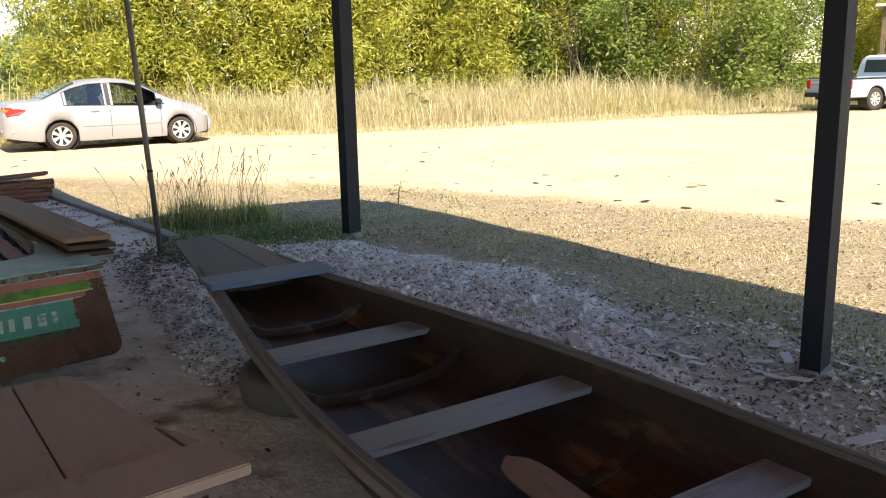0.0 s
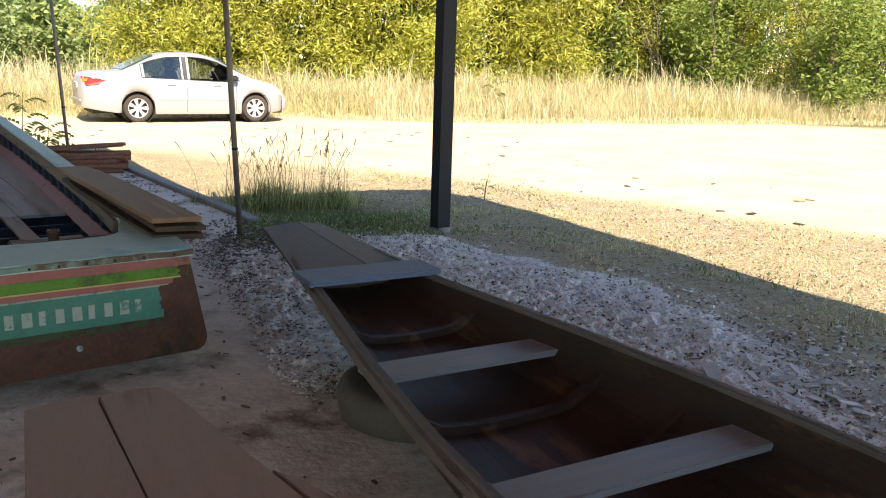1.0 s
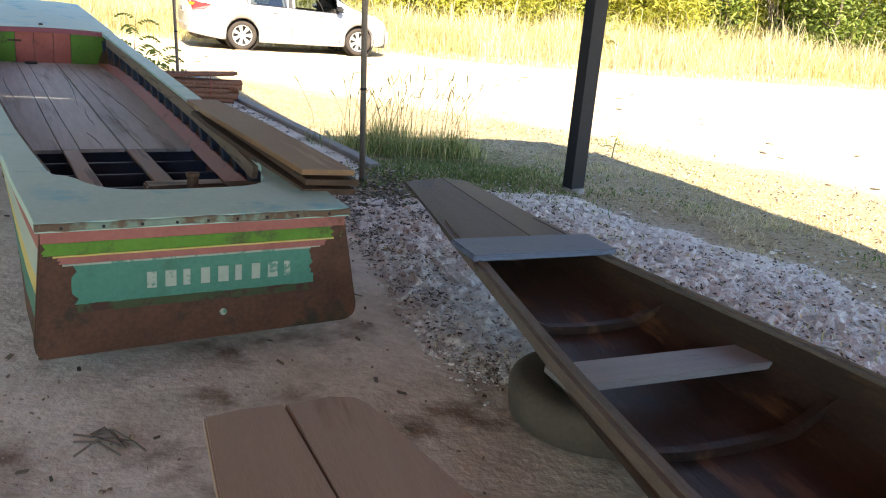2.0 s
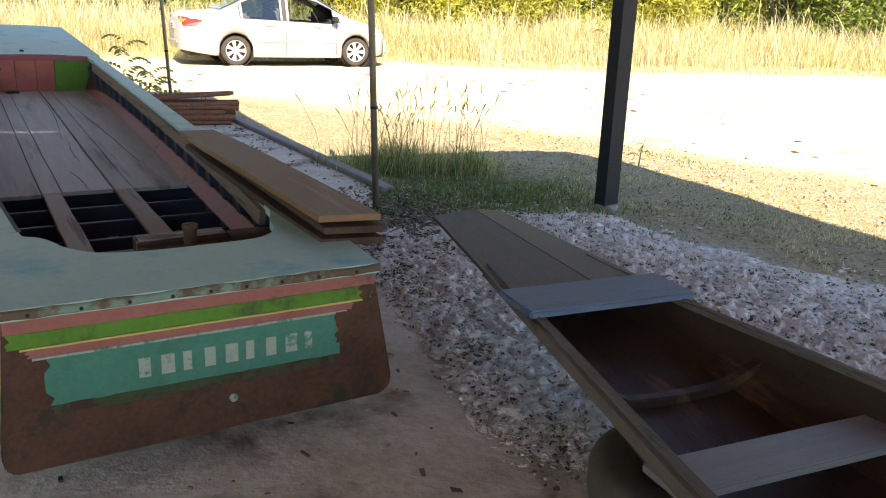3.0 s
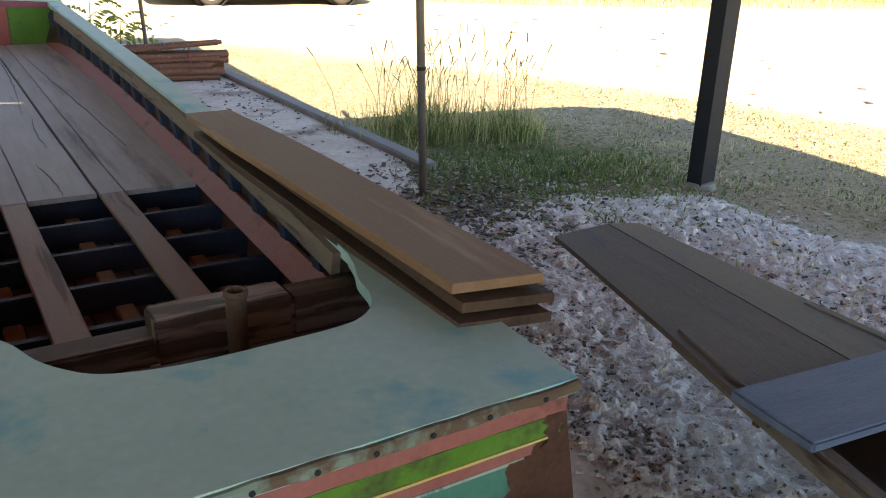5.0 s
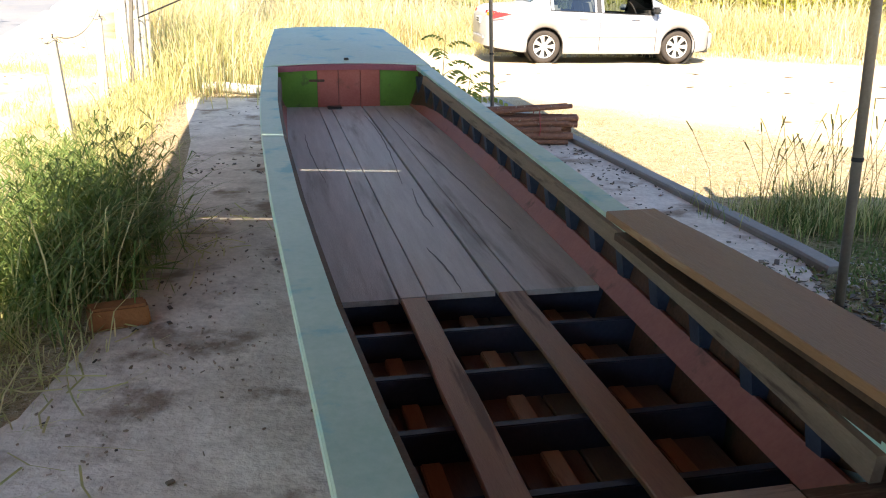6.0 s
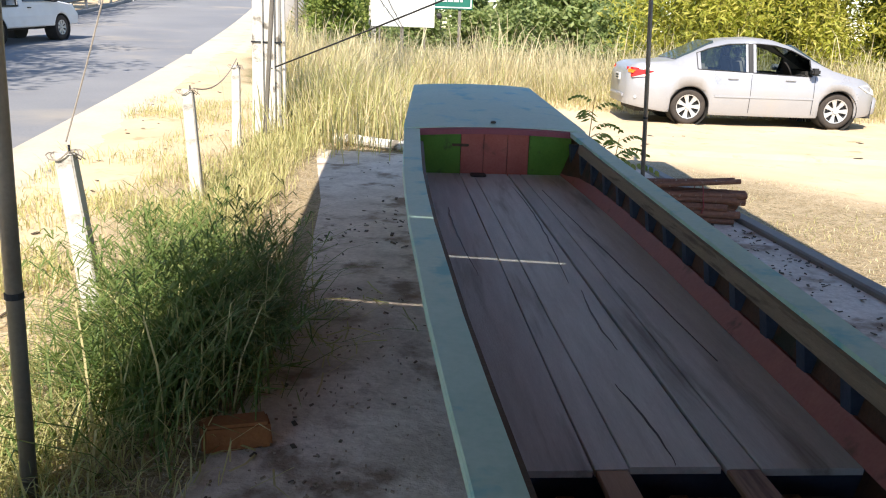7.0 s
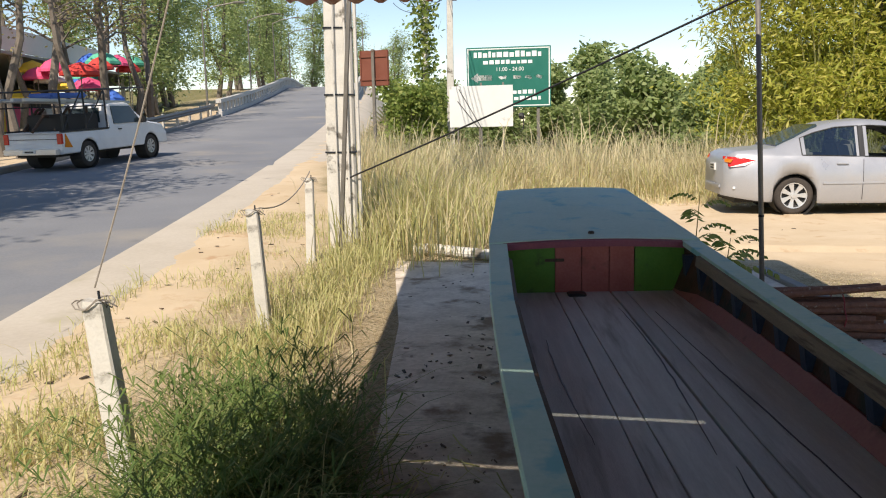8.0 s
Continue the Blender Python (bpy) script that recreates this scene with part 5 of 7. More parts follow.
cable("stay_wire", (-2.21, 7.3, 0.92), (-1.95, 7.9, 2.66), 0.05, 0.0045, ROPE, "thin frayed stay wire from fence post to roof")
cable("fence_wire", (-2.72, 10.15, 0.98), (-3.42, 13.1, 1.1), 0.12, 0.006, ROPE, "slack wire between the fence posts")
cable("power_cable", (1.05, 11.7, 2.6), (-3.3, 14.05, 0.95), 0.02, 0.011, WIRE, "black cable hanging from the roof to the utility pole")
t = thing("cable_knot", pose(-0.98, 12.86, 1.66), "dark knotted joint on the hanging cable", "knot")
bm = bmesh.new()
bmesh.ops.create_icosphere(bm, subdivisions=2, radius=0.035)
for v in bm.verts:
    v.co *= 1 + 0.4 * noise.noise(v.co * 40)
tube([(0.01, 0, 0), (0.02, 0, -0.08), (0.01, 0, -0.15)], 0.006, 5, bm)
part("knot", bm, WIRE, t)


def utility_pole(x, y, h, w, wires=True, label="white-grey square concrete utility pole with strapped conduits"):
    z = ground_z(x, y)
    t = thing("utility_pole", pose(x, y, z - 0.2, 0, 0.6, 15), label, "pole", "utility poles")
    bm, rows = bmesh.new(), []
    for i in range(9):
        zz, ww = h * i / 8, w * (1 - 0.35 * i / 8)
        rows.append([bm.verts.new((a * ww, b * ww, zz)) for a, b in ((-1, -0.85), (-0.85, -1), (0.85, -1), (1, -0.85), (1, 0.85), (0.85, 1), (-0.85, 1), (-1, 0.85))])
    skin(bm, rows, True, True)
    part("shaft", bm, POST_CONC, t)
    if wires:
        for k, (dx, r) in enumerate(((w * 1.25, 0.022), (w * 0.55, 0.016), (-w * 0.2, 0.010))):
            part("conduit", tube([(dx, -w * 1.2, 0), (dx - 0.02, -w * 1.15, h * 0.3), (dx * 0.75, -w * 1.0, h * 0.9)], r, 6), POST_CONC, t)
        for zz in (1.4, 2.1, 2.9, 4.0):
            f = w * (1 - 0.35 * zz / h) + 0.012
            part("strap", box(-f, f, -f, f, zz, zz + 0.02), STEEL, t)
    return t


utility_pole(-3.42, 14.2, 8.0, 0.19)
t = thing("slim_pole", pose(-3.2, 13.4, 0, 0, 4.2, 0), "slim grey pipe leaning against the utility pole", "pole")
part("pipe", tube([(0, 0, -0.1), (0, 0, 2.2), (0, 0.05, 4.6)], 0.028, 8), PIPE, t)

SIGN_GREEN = surf("road_sign_green", (0.012, 0.13, 0.095), (0.018, 0.16, 0.12), 2, 40, 0.45, 0.0)
SIGN_WHITE = plain("sign_white", (0.75, 0.77, 0.75), 0.5)
BOARD_WHITE = surf("stained_white_sheet", (0.62, 0.62, 0.6), (0.72, 0.71, 0.68), 1.5, 30, 0.6, 0.05, c3=(0.4, 0.38, 0.34), patch=1.4, patch_at=0.62)
SIGN_BACK = surf("red_brown_sign_back", (0.16, 0.05, 0.03), (0.2, 0.07, 0.045), 3, 30, 0.6, 0.05)


def words(body, size, m, material, parent):
    cu = bpy.data.curves.new("words", "FONT")
    cu.body, cu.size, cu.align_x, cu.extrude = body, size, "CENTER", 0.004
    tmp = new("words", cu)
    me = bpy.data.meshes.new_from_object(tmp.evaluated_get(bpy.context.evaluated_depsgraph_get()))
    bpy.data.objects.remove(tmp)
    me.materials.clear()
    me.materials.append(material)
    ob = new("lettering", me)
    ob.parent, ob.matrix_basis = parent, m
    return ob


def green_sign():
    """A roadside board, 3.1 m wide, facing -y."""
    t = thing("road_sign", pose(-4.13, 36, -0.18, 0, 0, 4), "green roadside sign with white lettering and pictograms", "sign")
    z0, z1, w = 2.35, 4.6, 1.58
    part("panel", box(-w, w, 0, 0.06, z0, z1, 0.01), SIGN_GREEN, t)
    for a in ((-w + 0.04, w - 0.04, z1 - 0.09, z1 - 0.05), (-w + 0.04, w - 0.04, z0 + 0.05, z0 + 0.09), (-w + 0.04, -w + 0.08, z0 + 0.1, z1 - 0.1), (w - 0.08, w - 0.04, z0 + 0.1, z1 - 0.1)):
        part("border", box(a[0], a[1], -0.012, 0.0, a[2], a[3]), SIGN_WHITE, t)
    rnd = random.Random(3)
    for z, h, x0, x1 in ((4.22, 0.21, -1.30, 1.25), (3.97, 0.14, -0.95, 0.9), (2.85, 0.14, 0.15, 1.0), (2.62, 0.14, 0.2, 1.2)):
        x = x0
        while x < x1:
            l = rnd.uniform(0.09, 0.2)
            part("letter_bar", box(x, min(x + l, x1), -0.012, 0.0, z, z + h * rnd.uniform(0.75, 1.1)), SIGN_WHITE, t)
            x += l + 0.05
    words("11.00 - 24.00", 0.20, pose(0.05, -0.006, 3.71, 90, 0, 0), SIGN_WHITE, t)
    bm = prism([(-1.42, 0), (-1.15, 0.19), (-1.15, 0.1), (-0.62, 0.1), (-0.62, -0.1), (-1.15, -0.1), (-1.15, -0.19)], -0.012, 0.0)
    part("arrow", bm, SIGN_WHITE, t, at=pose(0, -0.0, 3.47, 90, 0, 0))
    for x, r in ((-0.2, 0.12), (0.3, 0.12), (0.75, 0.1), (1.15, 0.1)):
        poly = [(x + r * (1.2 + 0.3 * math.sin(3 * a + x * 5)) * math.cos(a), 0.75 * r * math.sin(a) * (1 + 0.4 * math.cos(2 * a + x))) for a in np.linspace(0, 2 * math.pi, 14)[:-1]]
        part("pictogram", prism(poly, -0.012, 0.0), SIGN_WHITE, t, at=pose(0, 0, 3.47, 90, 0, 0))
    for x in (-1.1, 1.1):
        part("leg", box(x - 0.06, x + 0.06, 0.07, 0.19, -0.3, z1, 0.01), PIPE, t)
    return t


green_sign()
t = thing("white_board", pose(-4.62, 32.5, -0.14, 0, 0, 3), "weathered white sheet board on thin posts", "board")
part("sheet", box(-1.08, 1.08, 0, 0.03, 1.62, 3.0, 0.005), BOARD_WHITE, t)
for x in (-0.8, 0.0, 0.75):
    part("post", box(x - 0.03, x + 0.03, 0.032, 0.09, -0.2, 3.1), PIPE, t)
part("brace", tube([(-0.75, -0.01, 2.9), (0.0, -0.02, 1.6)], 0.012, 5), STEEL, t)
part("brace", tube([(-0.8, -0.01, 2.5), (-0.1, -0.02, 1.6)], 0.012, 5), STEEL, t)

t = thing("sign_back", pose(-6.42, 26, 0.5, 0, 0, -8), "red-brown back of a road sign on a grey post", "sign")
part("panel", box(-0.42, 0.42, 0, 0.03, 2.15, 3.08, 0.008), SIGN_BACK, t)
for z in (2.3, 2.9):
    part("rib", box(-0.42, 0.42, -0.03, -0.002, z, z + 0.05), SIGN_BACK, t)
for x in (-0.4, 0.37):
    part("edge", box(x, x + 0.03, -0.03, -0.002, 2.15, 3.08), SIGN_BACK, t)
part("post", box(-0.04, 0.04, -0.10, -0.035, -0.6, 3.1, 0.006), PIPE, t)


def lamp_post(s, u, h, reach):
    x, y = road_xy(s, u)
    t = thing("street_lamp", pose(x, y, road_z(s) - 0.1, 0, 0, math.degrees(math.atan2(-RN.y, -RN.x)) + (0 if reach > 0 else 180)), "slim grey street lamp with a long arm over the road", "street lamp", "street lamps")
    a = abs(reach)
    part("mast", tube([(0, 0, 0), (0, 0, h * 0.6), (0, 0, h)], [0.07, 0.055, 0.04], 8), PIPE, t)
    part("arm", tube([(0, 0, h - 0.05), (a * 0.4, 0, h + 0.25), (a, 0, h + 0.45)], 0.04, 6), PIPE, t)
    part("lamp_head", box(a - 0.05, a + 0.65, -0.12, 0.12, h + 0.40, h + 0.52, 0.04), PIPE, t)


for s, u in ((44, 7.6), (60, 7.6), (74, 7.6), (86, 7.6)):
    lamp_post(s, u, 6.2, 1.9)
lamp_post(66, -1.0, 6.2, -1.9)

# bridge parapet and guard rail on the far side
RAIL = surf("pale_bridge_concrete", (0.45, 0.44, 0.41), (0.55, 0.53, 0.5), 2, 30, 0.8, 0.1)
for u0, s0, s1, nm in ((6.95, 44, 92, "far"), (-0.4, 58, 92, "near")):
    t = thing("bridge_parapet", pose(0, 0, 0), "pale concrete bridge parapet with open balusters", "parapet", "bridge parapets")
    for part_name, z0, z1, w in (("top_rail", 0.78, 1.0, 0.16), ("plinth", -0.6, 0.25, 0.18)):
        bm, rows = bmesh.new(), []
        for k in range(25):
            s = s0 + (s1 - s0) * k / 24
            z = road_z(s)
            rows.append([bm.verts.new((*road_xy(s, u0 + a), z + b)) for a, b in ((-w, z0), (w, z0), (w, z1), (-w, z1))])
        skin(bm, rows, True, True)
        part(part_name, bm, RAIL, t)
    for k in range(int((s1 - s0) / 1.2)):
        s = s0 + 0.6 + 1.2 * k
        x, y = road_xy(s, u0)
        part("baluster", box(-0.1, 0.1, -0.28, 0.28, 0.2, 0.8), RAIL, t, at=pose(x, y, road_z(s), 0, 0, pa - 90))
t = thing("guard_rail", pose(0, 0, 0), "grey steel guard rail on short posts beside the road", "guard rail")
bm, rows = bmesh.new(), []
for k in range(25):
    s = 22 + 22 * k / 24
    z = road_z(s)
    rows.append([bm.verts.new((*road_xy(s, 7.2 + a), z + b)) for a, b in ((0, 0.45), (-0.05, 0.52), (0, 0.58), (-0.05, 0.66), (0, 0.75), (0.02, 0.75), (0.03, 0.6), (0.02, 0.45))])
skin(bm, rows, True, True)
part("beam", bm, PIPE, t)
for k in range(9):
    s = 22.5 + 2.6 * k
    x, y = road_xy(s, 7.3)
    part("post", box(-0.05, 0.05, -0.05, 0.05, -0.3, 0.78), POST_CONC, t, at=pose(x, y, road_z(s)))
bm, rows = bmesh.new(), []
for k in range(40):
    s = -20 + 2.0 * k
    z = road_z(s)
    rows.append([bm.verts.new((*road_xy(s, 6.85 + a), z + b)) for a, b in ((0, -0.2), (0, 0.10), (0.03, 0.13), (0.22, 0.13), (0.25, 0.10), (0.25, -0.2))])
skin(bm, rows, True, True)
tagged(part("kerb", bm, KERB), "grey roadside kerb on the far side of the road", "kerb", kind="structure")


# ---- stalls across the road ----
def parasol(x, y, z, r, c, label):
    t = thing("parasol", pose(x, y, ground_z(x, y)), label, "parasol", "market parasols")
    bm, n = bmesh.new(), 10
    tip = bm.verts.new((0, 0, z + 0.45))
    mid = [bm.verts.new((0.55 * r * math.cos(2 * math.pi * k / n), 0.55 * r * math.sin(2 * math.pi * k / n), z + 0.30)) for k in range(n)]
    rim = [bm.verts.new((r * math.cos(2 * math.pi * k / n), r * math.sin(2 * math.pi * k / n), z)) for k in range(n)]
    low = [bm.verts.new((r * math.cos(2 * math.pi * k / n), r * math.sin(2 * math.pi * k / n), z - 0.12)) for k in range(n)]
    for k in range(n):
        bm.faces.new((tip, mid[k], mid[(k + 1) % n]))
    skin(bm, [mid, rim, low], True)
    part("canopy", bm, c, t)
    part("pole", tube([(0, 0, -0.1), (0, 0, z + 0.45)], 0.025, 6), PIPE, t)


cloths = [(plain("cloth_pink", (0.7, 0.08, 0.2), 0.7), "pink"), (plain("cloth_yellow", (0.75, 0.5, 0.05), 0.7), "yellow"), (plain("cloth_blue", (0.05, 0.15, 0.55), 0.7), "blue"), (plain("cloth_red", (0.6, 0.05, 0.04), 0.7), "red"), (plain("cloth_green", (0.1, 0.45, 0.3), 0.7), "green"), (plain("cloth_white", (0.7, 0.7, 0.68), 0.7), "white")]
rnd = random.Random(21)
for k in range(20):
    s, u = 29 + rnd.uniform(0, 11), 9.2 + rnd.uniform(0, 4)
    x, y = road_xy(s, u)
    mt, cn = cloths[k % 6]
    parasol(x, y, rnd.uniform(1.5, 3.2), rnd.uniform(0.5, 0.85), mt, cn + " market parasol across the road")
t = thing("market_hall", pose(*road_xy(40, 17), 1.9, 0, 0, pa - 90), "long open market hall with a grey sheet roof", "building")
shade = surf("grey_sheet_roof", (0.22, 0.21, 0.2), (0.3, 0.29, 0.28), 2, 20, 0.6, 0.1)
part("roof", box(-4, 4.5, -13, 16, 3.0, 3.12), shade, t)
part("back_wall", box(-4, -3.8, -13, 16, 0, 3.0), surf("dark_stall_wall", (0.10, 0.09, 0.085), (0.15, 0.14, 0.13), 2, 20, 0.8, 0.1), t)
part("sign_band", box(4.42, 4.5, -13, 2, 3.15, 4.1), surf("white_fascia", (0.6, 0.6, 0.6), (0.7, 0.7, 0.7), 1, 20, 0.6, 0.0), t)
for k in range(9):
    part("column", box(4.1, 4.3, -12.5 + 3.5 * k, -12.3 + 3.5 * k, -0.8, 3.0), POST_CONC, t)
    part("stall_counter", box(2.2, 3.6, -12 + 3.5 * k, -9.4 + 3.5 * k, -0.4, 0.9), cloths[(k * 5 + 1) % 6][0], t)

t = thing("open_shed", pose(33.5, 17.5, 0, 0, 0, 30), "small open shed with a pale sheet roof beyond the track", "shed")
part("roof", box(-3, 3, -2.5, 2.5, 3.4, 3.5), surf("pale_sheet_roof", (0.5, 0.48, 0.44), (0.6, 0.58, 0.54), 2, 20, 0.6, 0.1), t)
for x in (-2.7, 2.7):
    for y in (-2.2, 2.2):
        part("post", box(x - 0.07, x + 0.07, y - 0.07, y + 0.07, -0.1, 3.4), BARK_POST, t)


# ---- plants ----
STRAW = leaf_mat("straw_grass", (0.60, 0.49, 0.29), (0.74, 0.645, 0.42), (0.62, 0.585, 0.33), 0.45)
STRAW_GREEN = leaf_mat("half_dry_grass", (0.44, 0.46, 0.17), (0.58, 0.55, 0.25), (0.64, 0.56, 0.30), 0.45)
GRASS = leaf_mat("green_grass", (0.095, 0.16, 0.042), (0.155, 0.235, 0.062), (0.27, 0.31, 0.11), 0.45)
BAMBOO = leaf_mat("yellow_green_bamboo_leaves", (0.30, 0.34, 0.045), (0.50, 0.50, 0.08), (0.62, 0.56, 0.15), 0.5)
BROAD = leaf_mat("broad_green_leaves", (0.13, 0.20, 0.04), (0.23, 0.30, 0.06), (0.33, 0.36, 0.10), 0.45)
FARLEAF = leaf_mat("far_tree_leaves", (0.25, 0.33, 0.12), (0.34, 0.42, 0.16), (0.43, 0.48, 0.22), 0.5)
DRYLEAF = leaf_mat("dry_thin_leaves", (0.20, 0.17, 0.06), (0.17, 0.19, 0.05), (0.30, 0.24, 0.11), 0.35)
BARK = surf("grey_brown_bark", (0.12, 0.10, 0.08), (0.2, 0.17, 0.14), 5, 40, 0.9, 0.5)
CULM = surf("bamboo_culm", (0.16, 0.17, 0.05), (0.24, 0.22, 0.08), 5, 40, 0.6, 0.1)
rng = np.random.default_rng(5)


def far_edge(x):
    return lerp([(-30, 19), (-4, 16.5), (-2, 17.5), (0.5, 20.6), (6.4, 20.6), (9, 19.2), (12, 18.6), (20, 18.1), (24, 17.5)], x)


def blades(name, xy, h0, h1, width, bend, material, label, heads=0.0, parent=None, base=None):
    """Bent tapering grass blades on the ground, joined into one mesh."""
    n = len(xy)
    h = rng.uniform(h0, h1, n) * np.array([(0.45 + 0.55 * smooth01(0.0, 2.5, y - far_edge(x)) if y > 16.6 else 1.0) * 1.0 * (0.85 + 0.5 * noise.noise((x * 0.7, y * 0.7, 6.0)) + 0.25 * noise.noise((x * 3, y * 3, 2.0))) for x, y in xy])
    a = rng.uniform(0, 2 * np.pi, n)
    lean = rng.uniform(0.1, 1.0, n) * bend * h
    z0 = np.array([ground_z(x, y) if base is None else base for x, y in xy]) - 0.01
    dx, dy = np.cos(a), np.sin(a)
    t = a + rng.uniform(-0.6, 0.6, n) + np.pi / 2
    wx, wy = np.cos(t) * width * rng.uniform(0.6, 1.3, n) / 2, np.sin(t) * width / 2
    v = np.zeros((n, 7, 3))
    for k, (f, g, q) in enumerate(((0.0, 0.0, 0.8), (0.45, 0.22, 1.0), (0.8, 0.62, 0.7))):
        for s, o in ((-1, 0), (1, 1)):
            v[:, 2 * k + o, 0] = xy[:, 0] + dx * lean * g + s * wx * q
            v[:, 2 * k + o, 1] = xy[:, 1] + dy * lean * g + s * wy * q
            v[:, 2 * k + o, 2] = z0 + h * f * (1 - 0.15 * g * bend)
    v[:, 6, 0], v[:, 6, 1], v[:, 6, 2] = xy[:, 0] + dx * lean, xy[:, 1] + dy * lean, z0 + h * (1 - 0.35 * min(bend, 1.2) * 0.6)
    f = []
    for i in range(n):
        b = 7 * i
        f += [(b, b + 1, b + 3, b + 2), (b + 2, b + 3, b + 5, b + 4), (b + 4, b + 5, b + 6)]
    return tagged(cloud(name, v.reshape(-1, 3).tolist(), f, material, parent), label, "" if parent else "grass", kind="" if parent else "stuff")


def scatter(n, inside, x0, x1, y0, y1, clump=0.0):
    """n places for which inside(x, y) is more than a random share."""
    out = []
    while len(out) < n:
        x, y = rng.uniform(x0, x1), rng.uniform(y0, y1)
        c = 1 if not clump else smooth01(-0.15, 0.25, noise.noise((x * clump, y * clump, 2.0)))
        if rng.random() < inside(x, y) * c:
            out.append((x, y))
    return np.array(out)


def field(x, y):
    s, u = road_su(x, y)
    return (1 if u < -2.5 else 0) * smooth01(0, 0.8, y - far_edge(x) + 0.5 * noise.noise((x * 0.9, y * 0.9, 8)))


near_band = lambda x, y: field(x, y) * (1 if y < far_edge(x) + 3.5 else 0.35)
blades("tall_dry_grass", scatter(42000, near_band, -9, 27, 16, 30), 0.6, 1.6, 0.012, 0.8, STRAW, "tall straw-coloured dry grass beyond the track")
blades("tall_green_grass", scatter(24000, near_band, -9, 27, 16.5, 30, 0.35), 0.5, 1.4, 0.012, 0.8, STRAW_GREEN, "tall half-dry yellow-green grass beyond the track")
blades("grass_plumes", scatter(2600, near_band, -9, 27, 18, 27), 1.3, 2.1, 0.02, 0.6, STRAW, "pale feathery grass plumes above the field")
blades("low_dry_grass", scatter(9000, lambda x, y: smooth01(0.9, 0.1, abs(y - far_edge(x) - 0.1)), -3, 26, 16, 22), 0.12, 0.5, 0.02, 0.8, STRAW, "low dry grass along the edge of the track")
# by the fence and the utility pole
fence_x = lambda y: -2.2 - 0.17 * (y - 7.3)
blades("fence_grass", scatter(3800, lambda x, y: smooth01(0.5, 0.1, abs(x - fence_x(y) - 0.3)) * (0.15 + 0.85 * smooth01(7.5, 11, y)), -4.6, -0.9, 4.0, 15), 0.12, 0.42, 0.008, 0.9, STRAW_GREEN, "dry yellow-green grass along the fence")
blades("fence_grass", scatter(3500, lambda x, y: smooth01(0.8, 0.2, abs(x - fence_x(y) - 0.1)), -5, -0.8, 3.0, 16), 0.05, 0.22, 0.009, 0.9, STRAW, "short straw grass along the fence")
blades("shoulder_grass", scatter(4200, lambda x, y: smooth01(0.3, -0.2, x - fence_x(y)) * (1 if road_su(x, y)[1] < -0.7 else 0), -6.5, -1.6, 4.5, 17, 0.9), 0.04, 0.20, 0.008, 1.0, STRAW_GREEN, "sparse low grass on the dirt shoulder")
clump = lambda x, y: math.exp(-((x + 2.5) ** 2 / 0.5 + (y - 16.4) ** 2 / 4.0))
blades("pole_grass", scatter(5000, clump, -5, -0.2, 12.5, 20), 0.5, 1.15, 0.013, 0.55, STRAW_GREEN, "tall yellow-green grass around the utility pole")
blades("pole_grass", scatter(2500, clump, -5, -0.2, 13.5, 20), 0.5, 1.25, 0.013, 0.6, STRAW, "tall straw grass around the utility pole")
# the thick green clump beside the slab
def big(x, y):
    return math.exp(-(((x + 1.45 + 0.16 * (y - 7)) / 0.30) ** 2 + ((y - 6.95) / 0.70) ** 2) * 1.4)


blades("grass_clump", scatter(5000, big, -2.4, -0.6, 5.5, 8.6), 0.20, 0.60, 0.009, 1.5, GRASS, "thick arching green grass clump beside the slab")
blades("grass_clump", scatter(900, big, -2.4, -0.6, 5.5, 8.8), 0.3, 0.72, 0.007, 1.1, STRAW_GREEN, "half-dry blades in the green clump")
blades("grass_clump", scatter(500, lambda x, y: math.exp(-(((x + 1.35) / 0.3) ** 2 + ((y - 5.5) / 0.4) ** 2)), -2.4, -0.8, 4.2, 6.4), 0.04, 0.16, 0.006, 1.3, STRAW_GREEN, "straggling dry grass at the slab's edge")
blades("grass_clump", scatter(2600, lambda x, y: math.exp(-(((x + 1.55) / 0.34) ** 2 + ((y - 5.15) / 0.75) ** 2)), -2.5, -0.85, 3.6, 6.6), 0.10, 0.34, 0.005, 1.7, STRAW_GREEN, "tangled dry grass at the foot of the clump")
blades("grass_clump", scatter(1300, lambda x, y: math.exp(-(((x + 1.75) / 0.3) ** 2 + ((y - 5.2) / 0.8) ** 2)), -2.5, -0.85, 3.6, 6.8), 0.10, 0.36, 0.006, 1.5, GRASS, "green grass at the foot of the clump")
blades("weed_patch", scatter(4200, lambda x, y: smooth01(0.3, -0.3, x - fence_x(y) - 0.2) * smooth01(1.7, 0.6, abs(x - fence_x(y))), -4.6, -1.4, 4.0, 12.0, 1.1), 0.05, 0.26, 0.008, 1.2, STRAW_GREEN, "low yellow-green weeds in patches by the fence posts")


